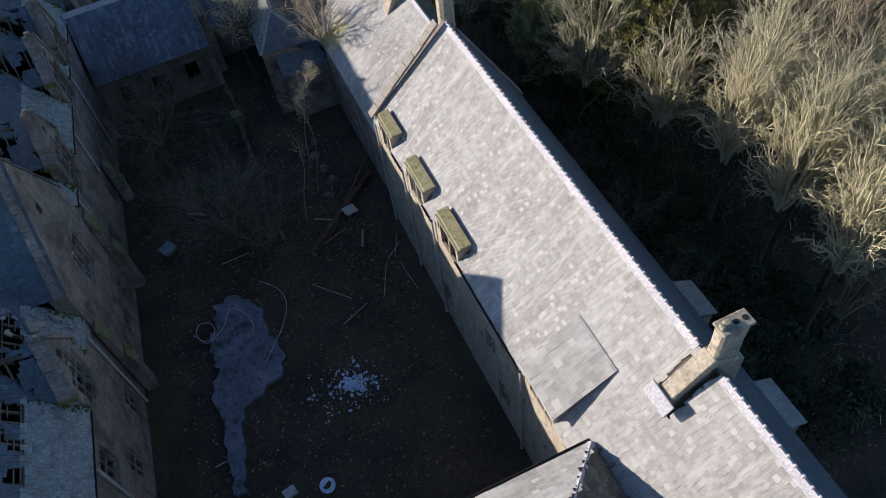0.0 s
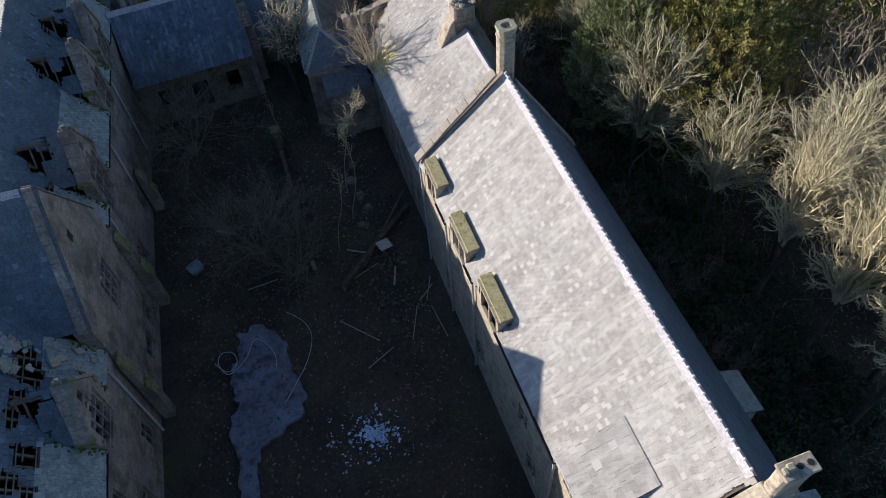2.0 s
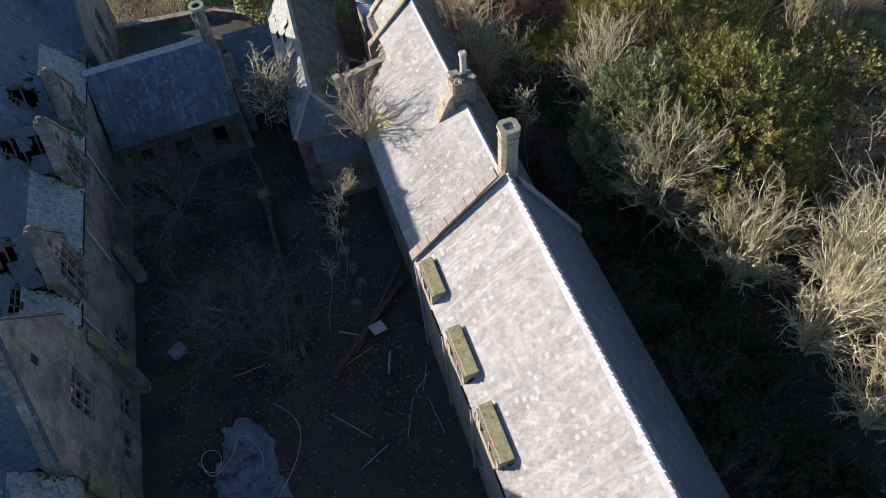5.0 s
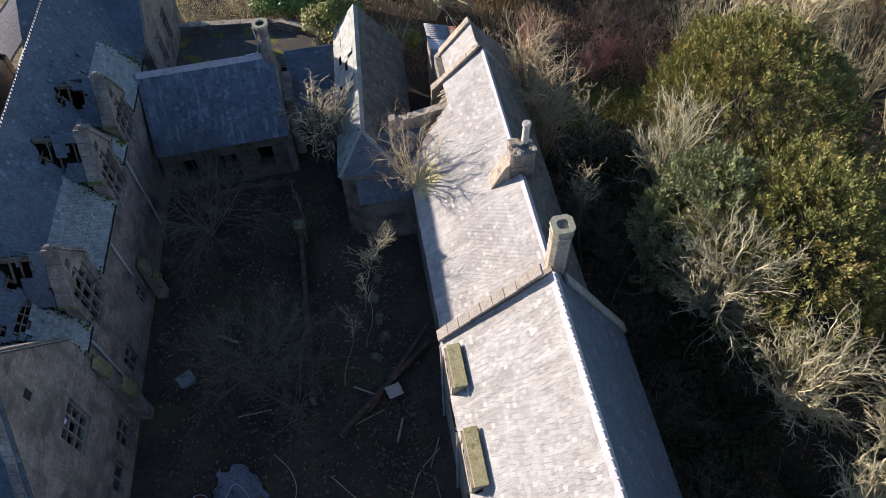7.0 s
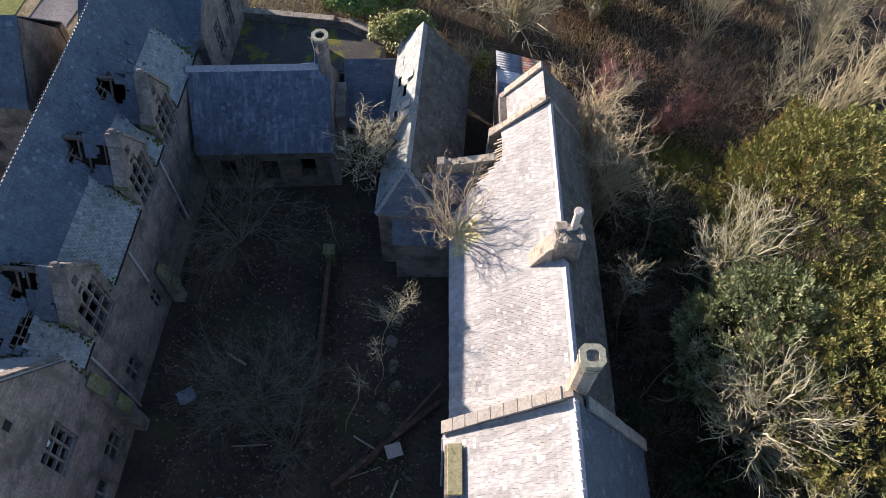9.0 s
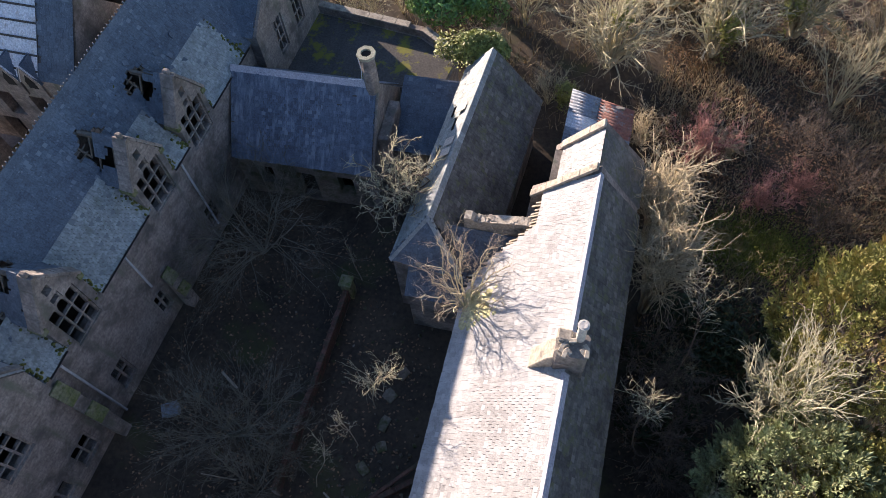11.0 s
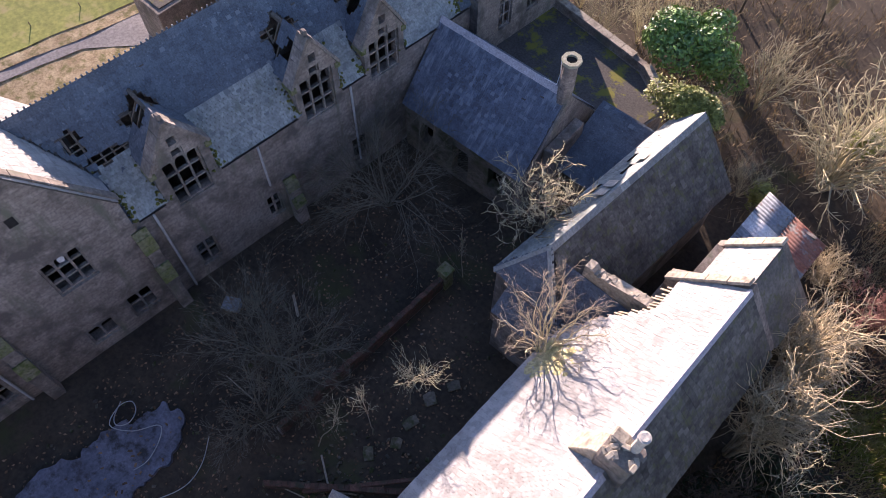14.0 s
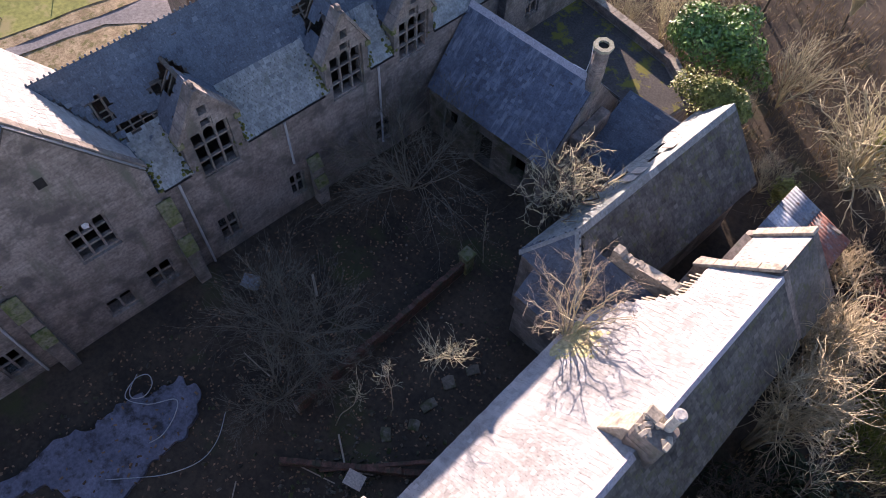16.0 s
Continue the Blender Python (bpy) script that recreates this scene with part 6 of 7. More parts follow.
# the evergreens east of the wing
plume_tree((23.4, 25.2, -0.2), 3.7, 5.2, 10.4, 201, "broad dark yew with bronze-green sprays", YEW, 1300)
plume_tree((24.7, 33.6, -0.2), 4.7, 4.9, 10.4, 202, "broad yew lit golden green from one side", YEW, 1600)
plume_tree((30.0, 26.0, -0.2), 3.6, 4.4, 8.5, 203, "dark yew standing behind bare branches", YEW, 420, leaves=34, size=0.26)
plume_tree((20.4, 27.8, -0.2), 2.6, 2.8, 9.2, 204, "smaller pale green yew at the edge of the shade", YEW_PALE, 800)
# laurel by the yard wall and ivy over the end of the outbuilding
evergreen("laurel_bush", (2.6, 51.6, -0.1), 2.5, 2.3, 4.2, 211, "glossy green laurel bush beside the yard wall", LAUREL, 9000, 0.26, 26, (0.6, 1.1), up=0.2, slim=0.5, category="bush", zc=0.55)
ivy = thing("ivy", Matrix.Translation((5.35, 46.2, 5.05)), "green ivy mounded over the roof end", "climbing plant")


def ivy_place(rg):
    a = rg.uniform(0, 6.283)
    k = math.sqrt(rg.random())
    x, y = 1.4 * k * math.cos(a) + 0.1, 0.85 * k * math.sin(a)
    z = 0.95 * (1 - k * k) ** 0.5 + 0.25 * noise.noise((x * 2, y * 2, 1.0))
    if rg.random() < 0.12:
        x, y, z = rg.uniform(-1.9, 1.0), rg.uniform(0.3, 0.8), rg.uniform(-2.2, 0.6)
    if rg.random() < 0.18:
        x, y, z = rg.uniform(-2.2, -0.6), rg.uniform(-0.5, 0.6), rg.uniform(-0.9, 0.1) + 0.35
    return Vector((x, y, z)), (rg.gauss(0, 1), rg.gauss(0, 1), rg.gauss(0, 0.4)), Vector((x * 0.6 - 0.3 + rg.gauss(0, 0.4), y * 0.6 + 0.2 + rg.gauss(0, 0.4), 0.8))


foliage("leaves", ivy_place, 5200, 0.16, IVY, ivy, 301, 0.75)

# ivy climbing through the bare trees at the wood's edge
for k, (x, y, z, r) in enumerate(((11.9, 51.6, 3.4, 0.9), (17.6, 52.6, 2.6, 1.1), (20.8, 55.0, 2.8, 1.2), (9.7, 47.4, 1.6, 0.7))):
    climber = thing("ivy", Matrix.Translation((x, y, 0)), "dark green ivy climbing through a bare tree", "climbing plant")

    def climb(rg, z=z, r=r):
        v = Vector((rg.gauss(0, 1), rg.gauss(0, 1), rg.gauss(0, 1))).normalized()
        if rg.random() < 0.3:
            return Vector((rg.gauss(0, 0.16), rg.gauss(0, 0.16), rg.uniform(0, z))), v, v
        q = v * r * rg.uniform(0.45, 1.0) * (0.8 + 0.5 * noise.noise(v * 2.3))
        return Vector((q.x, q.y, z + q.z * 1.3)), v.orthogonal(), v + Vector((0, 0, 0.4))
    foliage("leaves", climb, 1500, 0.15, IVY, climber, 330 + k, 0.75)

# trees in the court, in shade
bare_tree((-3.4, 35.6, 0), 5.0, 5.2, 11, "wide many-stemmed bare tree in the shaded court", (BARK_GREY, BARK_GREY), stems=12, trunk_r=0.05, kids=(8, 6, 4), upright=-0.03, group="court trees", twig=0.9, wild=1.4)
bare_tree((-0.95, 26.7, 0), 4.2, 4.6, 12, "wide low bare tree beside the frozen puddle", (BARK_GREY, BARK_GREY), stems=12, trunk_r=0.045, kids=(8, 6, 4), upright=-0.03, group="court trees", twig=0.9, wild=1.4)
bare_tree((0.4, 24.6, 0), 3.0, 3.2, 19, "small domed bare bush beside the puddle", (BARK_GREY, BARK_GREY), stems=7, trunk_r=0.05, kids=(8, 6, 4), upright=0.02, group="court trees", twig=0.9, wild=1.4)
# pale crown colour over darker trunks paints the sun on the saplings' tips
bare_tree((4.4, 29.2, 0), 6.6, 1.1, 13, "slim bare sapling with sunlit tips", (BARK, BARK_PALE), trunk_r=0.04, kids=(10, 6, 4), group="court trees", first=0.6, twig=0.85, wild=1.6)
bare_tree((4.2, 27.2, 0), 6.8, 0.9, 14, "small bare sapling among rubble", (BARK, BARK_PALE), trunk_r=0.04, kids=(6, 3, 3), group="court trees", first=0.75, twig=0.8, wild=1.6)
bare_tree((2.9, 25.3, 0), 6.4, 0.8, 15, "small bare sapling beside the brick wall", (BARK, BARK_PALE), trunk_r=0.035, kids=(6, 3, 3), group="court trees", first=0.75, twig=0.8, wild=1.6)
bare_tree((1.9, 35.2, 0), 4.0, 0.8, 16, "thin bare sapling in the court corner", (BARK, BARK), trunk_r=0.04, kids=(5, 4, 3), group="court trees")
# dark boughs and pale crown: shade below, sun above, both by colour
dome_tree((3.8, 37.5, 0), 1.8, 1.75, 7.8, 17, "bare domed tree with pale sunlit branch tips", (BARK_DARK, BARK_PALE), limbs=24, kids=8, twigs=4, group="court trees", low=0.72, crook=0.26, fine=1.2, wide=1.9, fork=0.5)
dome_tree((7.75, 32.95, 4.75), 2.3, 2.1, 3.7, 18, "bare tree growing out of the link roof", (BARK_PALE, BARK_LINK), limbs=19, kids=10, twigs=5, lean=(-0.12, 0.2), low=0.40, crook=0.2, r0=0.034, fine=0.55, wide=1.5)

# stems coloured dark for shade, twigs pale for the light on the tips
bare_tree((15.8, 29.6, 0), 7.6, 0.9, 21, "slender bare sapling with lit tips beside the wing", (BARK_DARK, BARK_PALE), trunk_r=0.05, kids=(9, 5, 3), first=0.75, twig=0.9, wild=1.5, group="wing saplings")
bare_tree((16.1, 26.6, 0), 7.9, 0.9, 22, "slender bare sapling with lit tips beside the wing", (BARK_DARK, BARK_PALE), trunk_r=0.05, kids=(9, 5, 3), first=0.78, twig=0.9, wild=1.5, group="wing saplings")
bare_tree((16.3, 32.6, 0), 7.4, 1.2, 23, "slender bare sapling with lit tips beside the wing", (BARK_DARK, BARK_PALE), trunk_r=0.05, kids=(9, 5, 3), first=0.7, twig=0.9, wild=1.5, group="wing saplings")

# pale spreading trees past the sheds at the wood's edge
for k, (x, y, r, h) in enumerate(((11.6, 51.2, 3.4, 6.6), (17.2, 53.2, 3.0, 6.6), (14.6, 56.6, 3.2, 6.2), (21.6, 55.6, 3.0, 6.4))):
    dome_tree((x, y, 0), r, r * 0.9, h, 240 + k, "pale many-stemmed bare tree at the wood's edge", (BARK_PALE, (BARK_PALE, BARK_LICHEN)[k % 2]), limbs=30, kids=9, twigs=4, group="wood edge trees", low=0.3, crook=0.2, r0=0.075, fine=1.75, wide=1.55)

# tall straw-coloured trees close behind the low wing, their tips in the sun
for k, (x, y, r, h) in enumerate(((15.3, 36.6, 1.2, 8.0), (15.0, 39.6, 1.3, 8.2))):
    dome_tree((x, y, 0), r, r * 1.15, h, 260 + k, "straw-coloured bare tree close behind the low wing", (BARK_STRAW, BARK_STRAW), limbs=20, kids=9, twigs=4, group="straw trees", low=0.5, crook=0.2, fine=1.4, wide=1.7)

# low curly thickets past the wing's end, in the sun
for k, (x, y, r, h) in enumerate(((14.6, 42.4, 1.3, 3.6), (15.6, 41.6, 1.2, 3.0), (14.0, 46.2, 1.3, 2.6), (16.2, 44.0, 0.9, 1.7), (16.9, 39.8, 1.0, 2.2), (18.4, 46.6, 1.3, 1.6))):
    dome_tree((x, y, -0.05), r, r, h, 280 + k, "low curly thicket of straw-coloured stems", (BARK_STRAW, BARK_STRAW), limbs=22, kids=7, twigs=4, group="straw thickets", category="shrub", name="thicket", low=0.3, crook=0.2, r0=0.022, fine=1.25, wide=2.0)

# domed bare trees that stand before the yews
dome_tree((20.0, 31.3, 0), 2.2, 2.5, 9.5, 31, "bare domed tree of grey-green whips before a yew", (BARK_LICHEN, BARK_LICHEN), limbs=46, kids=9, twigs=5, low=0.5, group="domed trees", fine=1.3, crook=0.1, r0=0.06, fork=0.36)
dome_tree((19.8, 24.5, 0), 2.6, 3.3, 9.6, 32, "wide bare domed tree of grey-green whips beside the shaded strip", (BARK_LICHEN, BARK_LICHEN), limbs=64, kids=9, twigs=5, low=0.5, group="domed trees", fine=1.3, crook=0.1, r0=0.06, fork=0.36)
dome_tree((21.2, 19.6, 0), 2.2, 2.5, 9.0, 33, "low bare domed tree with pale crooked branches", (BARK_PALE, BARK_LICHEN), limbs=42, kids=9, twigs=5, low=0.58, group="domed trees", crook=0.13, fine=1.4, wide=1.3, fork=0.42)

# tall bare trees along the far side of the shaded strip, their crowns above the wing's shadow
for k, (x, y, r, h) in enumerate(((21.0, 14.6, 1.9, 12.2), (21.2, 11.2, 1.9, 12.4), (21.0, 7.6, 1.9, 12.4), (23.4, 16.4, 2.1, 11.8), (23.4, 12.4, 2.1, 12.2), (23.2, 9.0, 2.0, 12.4))):
    dome_tree((x, y, 0), r, r * 1.1, h, 350 + k, "tall bare tree with long pale limbs in the sun", (BARK_PALE, (BARK_PALE, BARK_LICHEN)[k // 3]), limbs=36, kids=10, twigs=5, group="tall bare trees", low=0.56, crook=0.14, r0=0.06, fine=1.15, wide=1.3, fork=0.5)

# bare shrubs and trees round the house, a few kinds set out many times over
KINDS = []
for k, (h, sp, st, mats, kids, lab, tr) in enumerate((
        (11.0, 4.6, 10, (BARK_PALE, BARK_PALE), (8, 6, 4), "tall pale bare tree of many stems", 0.055),
        (5.0, 2.8, 10, (BARK_PALE, BARK_PALE), (5, 4, 3), "pale bare hazel shrub of many stems", 0.045),
        (3.2, 2.4, 12, (BARK_PALE, BARK_PALE), (5, 4, 3), "tangled thicket of straw-coloured stems", 0.022),
        (9.0, 4.4, 3, (BARK, BARK), (9, 6, 4), "bare grey-brown tree with fine twigs", 0.09),
        (3.4, 1.9, 16, (BARK_RED, BARK_RED), (6, 5, 4), "dogwood shrub with dull red twigs", 0.02),
        # thicket in dark twigs: the shade it stands in is part of the colour
        (3.0, 2.2, 10, (BARK_DARK, BARK_DARK), (6, 5, 4), "dark leafless thicket standing in shade", 0.022))):
    if k in (0, 3):
        KINDS.append(dome_tree((0, 0, 0), sp * 0.62, sp * 0.62, h * (1.0 if k == 0 else 1.12), 400 + k, lab, mats, limbs=30, kids=8, twigs=4, group="bare growth", low=0.58, crook=0.17, r0=0.06, fine=1.55, wide=1.35, fork=0.22))
        continue
    KINDS.append(bare_tree((0, 0, 0), h, sp, 400 + k, lab, mats, stems=st, trunk_r=tr, kids=kids, twig=(1.0 if h > 8 else 1.1), wild=(1.15 if h > 8 else 1.5), first=(0.45 if k == 0 else 0.25), group="bare growth", category="tree" if h > 4.5 else "shrub"))
spots = [
    (0, 26.0, 13.6, 0.98), (0, 25.4, 17.6, 0.9),
    (3, 27.2, 15.4, 1.0), (0, 26.4, 12.2, 0.9), (3, 26.8, 20.8, 1.0), (3, 28.4, 17.0, 1.1), (3, 24.8, 9.2, 1.1), (0, 27.8, 12.0, 1.0), (3, 31.0, 21.5, 1.05), (3, 31.5, 14.5, 1.1), (0, 34.0, 19.0, 0.95), (3, 34.5, 26.0, 1.0), (3, 22.0, 7.2, 1.0), (0, 29.0, 7.5, 1.0), (3, 33.5, 9.0, 1.1),
    (1, 24.2, 31.0, 1.5),
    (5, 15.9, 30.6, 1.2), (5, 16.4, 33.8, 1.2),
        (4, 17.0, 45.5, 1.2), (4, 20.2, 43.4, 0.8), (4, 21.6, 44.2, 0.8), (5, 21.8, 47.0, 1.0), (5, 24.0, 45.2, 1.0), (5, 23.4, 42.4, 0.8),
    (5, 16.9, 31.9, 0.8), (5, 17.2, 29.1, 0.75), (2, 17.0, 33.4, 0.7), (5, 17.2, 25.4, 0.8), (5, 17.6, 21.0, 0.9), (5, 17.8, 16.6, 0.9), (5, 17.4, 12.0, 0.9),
    (2, 8.8, 47.8, 0.8),
    (1, 28.0, 42.6, 1.2), (1, 30.4, 44.0, 1.2), (1, 33.0, 42.6, 1.3), (2, 27.0, 45.4, 1.2), (1, 29.4, 47.2, 1.1), (1, 32.2, 38.6, 1.3), (0, 31.5, 41.0, 0.9), (0, 30.0, 49.0, 0.66), (3, 25.0, 52.5, 0.79), (1, 23.6, 50.4, 1.0), (3, 33.0, 46.0, 0.79), (3, 28.0, 55.0, 0.79),
    (2, -1.0, 53.0, 0.9), (2, 0.6, 54.6, 1.0), (2, -5.0, 53.0, 1.0), (1, -7.6, 53.4, 0.7), (1, 6.4, 53.4, 1.0), (2, -2.6, 51.4, 1.0), (2, 4.9, 50.0, 0.8), (3, 2.0, 59.0, 0.55),
    (0, 6.0, 61.0, 0.5), (3, 12.0, 61.5, 0.79), (0, 18.0, 62.0, 0.66), (3, 24.5, 61.0, 0.79), (3, -4.0, 60.5, 0.72), (3, 31.0, 60.0, 0.79), (0, 35.0, 53.0, 0.73), (3, 35.6, 39.4, 1.0), (1, 36.4, 41.4, 1.4), (1, 38.6, 39.2, 1.4), (3, 37.6, 36.8, 1.0), (1, 36.2, 35.8, 1.4), (1, 40.2, 42.0, 1.5), (1, 34.8, 33.4, 1.4), (1, 38.8, 35.4, 1.4), (3, 35.4, 30.8, 0.95), (1, 34.2, 36.6, 1.3),
]
rng = random.Random(31)
used = set()
for k, x, y, s in spots:
    m = Matrix.Translation((x, y, ground_height(x, y))) @ Matrix.Rotation(rng.uniform(0, 6.283), 4, 'Z') @ Matrix.Rotation(radians(rng.uniform(0, 7)), 4, 'X')
    sc = s * rng.uniform(0.88, 1.08)
    if k in used:
        t = copy_thing(KINDS[k], m)
    else:
        t = KINDS[k]
        t.matrix_basis = m
        used.add(k)
    t.scale = (sc * rng.uniform(0.9, 1.1), sc * rng.uniform(0.9, 1.1), sc)

# ---- ground cover: dead grass, stems and fallen leaves, past counting ----
def open_ground(x, y):
    if 6.5 < x < 16.2 and y < 41.8 and not (15.1 < x):
        return False
    if -14 < x < -6.2 and y < 47:
        return False
    if -6 < x < 4.6 and 38.5 < y < 49.6:
        return False
    if 3.6 < x < 9 and 33 < y < 46.5:
        return False
    return not (10 < x < 13.3 and 41 < y < 45.4)


rng = random.Random(61)
# evergreen undergrowth beside the wing, leaf colour near black to hold the strip's shade
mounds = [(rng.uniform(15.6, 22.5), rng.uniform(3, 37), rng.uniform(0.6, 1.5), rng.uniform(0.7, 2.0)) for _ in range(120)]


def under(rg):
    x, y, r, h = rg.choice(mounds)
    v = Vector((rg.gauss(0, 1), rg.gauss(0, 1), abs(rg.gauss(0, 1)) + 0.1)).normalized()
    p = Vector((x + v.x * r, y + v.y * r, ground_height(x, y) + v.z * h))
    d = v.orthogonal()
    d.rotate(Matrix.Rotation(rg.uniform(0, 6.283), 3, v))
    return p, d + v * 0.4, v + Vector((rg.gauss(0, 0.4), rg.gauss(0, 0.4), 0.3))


tagged(foliage("undergrowth", under, 26000, 0.26, UNDERGROWTH, None, 77, 0.5), "evergreen undergrowth, coloured near black for deep shade", "undergrowth", kind="stuff")
verts, faces = [], []
count = 0
while count < 30000:
    x, y = rng.uniform(14.6, 30), rng.uniform(34, 60)
    if rng.random() < 0.25:
        x, y = rng.uniform(14.6, 40), rng.uniform(2, 66)
    if rng.random() < 0.35:
        x, y = rng.uniform(-8, 18), rng.uniform(46, 66)
    if not open_ground(x, y) or noise.noise((x * 0.25, y * 0.25, 9.0)) < rng.uniform(-0.5, 0.35):
        continue
    count += 1
    z = ground_height(x, y) - 0.02
    a, l, lean_ = rng.uniform(0, 6.283), rng.uniform(0.2, 0.75), rng.uniform(0.1, 0.9)
    w = 0.010 + 0.016 * rng.random()
    dx, dy = math.cos(a), math.sin(a)
    n = len(verts)
    verts += [(x - dy * w, y + dx * w, z), (x + dy * w, y - dx * w, z), (x + dx * l * lean_ * 0.5 + dy * w * 0.7, y + dy * l * lean_ * 0.5 - dx * w * 0.7, z + l * 0.6),
              (x + dx * l * lean_ * 0.5 - dy * w * 0.7, y + dy * l * lean_ * 0.5 + dx * w * 0.7, z + l * 0.6), (x + dx * l * lean_, y + dy * l * lean_, z + l * (1 - 0.4 * lean_))]
    faces += [(n, n + 1, n + 2, n + 3), (n + 3, n + 2, n + 4)]
tagged(raw("dead_grass", verts, faces, DRY_GRASS), "tufts of straw-coloured dead grass and stems", "grass", kind="stuff")
verts, faces = [], []
for i in range(38000):
    if i % 3 == 1:
        x, y = rng.uniform(14.8, 27), rng.uniform(40, 54)
    elif i % 9:
        x, y = rng.uniform(14.8, 40), rng.uniform(2, 64)
    else:
        x, y = rng.uniform(-6, 7.2), rng.uniform(9, 38)
    if not open_ground(x, y):
        continue
    z = ground_height(x, y) + 0.01 + 0.03 * rng.random()
    a, s = rng.uniform(0, 6.283), rng.uniform(0.035, 0.09)
    c, d = math.cos(a) * s, math.sin(a) * s
    t1, t2 = rng.uniform(-0.03, 0.05), rng.uniform(-0.03, 0.05)
    n = len(verts)
    verts += [(x - c, y - d, z), (x + d * 0.6, y - c * 0.6, z + t1), (x + c, y + d, z + 0.01), (x - d * 0.6, y + c * 0.6, z + t2)]
    faces += [(n, n + 1, n + 2), (n, n + 2, n + 3)]
tagged(raw("leaf_litter", verts, faces, LEAF_DEAD), "brown fallen leaves scattered over the ground", "leaves", kind="stuff")
# low mossy green patch past the wing
verts, faces = [], []
for i in range(14000):
    x, y = 20.0 + rng.gauss(0, 1.5), 41.1 + rng.gauss(0, 0.9)
    z = ground_height(x, y)
    a, l = rng.uniform(0, 6.283), rng.uniform(0.1, 0.34)
    dx, dy, w = math.cos(a), math.sin(a), rng.uniform(0.01, 0.03)
    n = len(verts)
    verts += [(x - dy * w, y + dx * w, z), (x + dy * w, y - dx * w, z), (x + dx * l * 0.6, y + dy * l * 0.6, z + l)]
    faces.append((n, n + 1, n + 2))
tagged(raw("moss_patch", verts, faces, GRASS), "patch of low green grass and moss", "grass", kind="stuff")
# arching brambles over the shaded strip and the wood's edge
br = []
for i in range(900):
    if i % 2:
        x, y = rng.uniform(15.2, 24), rng.uniform(5, 36)
    else:
        x, y = rng.uniform(7, 34), rng.uniform(43, 60)
    if not open_ground(x, y):
        continue
    a = rng.uniform(0, 6.283)
    pts, rad = limb(rng, Vector((x, y, ground_height(x, y) - 0.05)), Vector((math.cos(a) * 0.6, math.sin(a) * 0.6, 1)), rng.uniform(1.0, 2.6), 0.011, 0.004, 8, 0.12, -0.16)
    br.append(([Vector((p.x, p.y, max(p.z, ground_height(p.x, p.y) + 0.01))) for p in pts], rad))
tagged(limbs_mesh("bramble", br, BARK, None, 3, "leafless arching bramble stems"), "leafless arching bramble stems over the ground", "brambles", kind="stuff")


# ---- the court: frozen puddle, walls, rubble and litter ----
rng = random.Random(14)
outline = [(-3.1, 22.1), (-2.2, 22.35), (-1.25, 21.7), (-0.95, 20.5), (-1.15, 19.4), (-0.62, 18.2), (-0.85, 17.2), (-1.7, 16.6), (-2.7, 16.2), (-3.5, 15.3), (-3.85, 13.4), (-4.2, 11.9), (-4.6, 12.2), (-4.3, 14.2), (-4.35, 15.9), (-4.4, 17.2), (-3.8, 18.2), (-3.95, 19.2), (-3.75, 20.2), (-3.3, 21.0)]
pts = []
for (x0, y0), (x1, y1) in zip(outline, outline[1:] + outline[:1]):
    for i in range(7):
        t = i / 7
        x, y = x0 + (x1 - x0) * t, y0 + (y1 - y0) * t
        pts.append((x + 0.34 * noise.noise((x * 2.0, y * 2.0, 3.0)) + 0.1 * noise.noise((x * 6.0, y * 6.0, 1.0)), y + 0.34 * noise.noise((x * 2.0, y * 2.0, 8.0)) + 0.1 * noise.noise((x * 6.0, y * 6.0, 4.0))))
bm = bmesh.new()
prism(bm, pts, -0.25, 0.13, 'z')
tagged(part("water", bm, ICE), "frozen puddle with twigs caught in pale ice", "puddle", kind="structure")
vs, fs = [], []
for i in range(70):
    x, y = rng.gauss(-2.3, 0.9), rng.gauss(18.9, 1.8)
    s = rng.uniform(0.03, 0.11)
    a = rng.uniform(0, 6.283)
    m = pose(x, y, 0.15, rng.uniform(-10, 10), rng.uniform(-10, 10), math.degrees(a))
    n = len(vs)
    for z in (0, 0.02):
        vs += [m @ Vector(p) for p in ((-s, -s * 0.5, z), (s, -s * 0.4, z), (s * 0.7, s * 0.5, z), (-s * 0.8, s * 0.4, z))]
    fs += [(n + 4, n + 5, n + 6, n + 7)] + [(n + k, n + (k + 1) % 4, n + 4 + (k + 1) % 4, n + 4 + k) for k in range(4)]
tagged(raw("leaf_litter", vs, fs, LEAF_DEAD), "dark wet leaves lying on the ice", "leaves", kind="stuff")

# broken pale plastic scattered on the ground
vs, fs = [], []
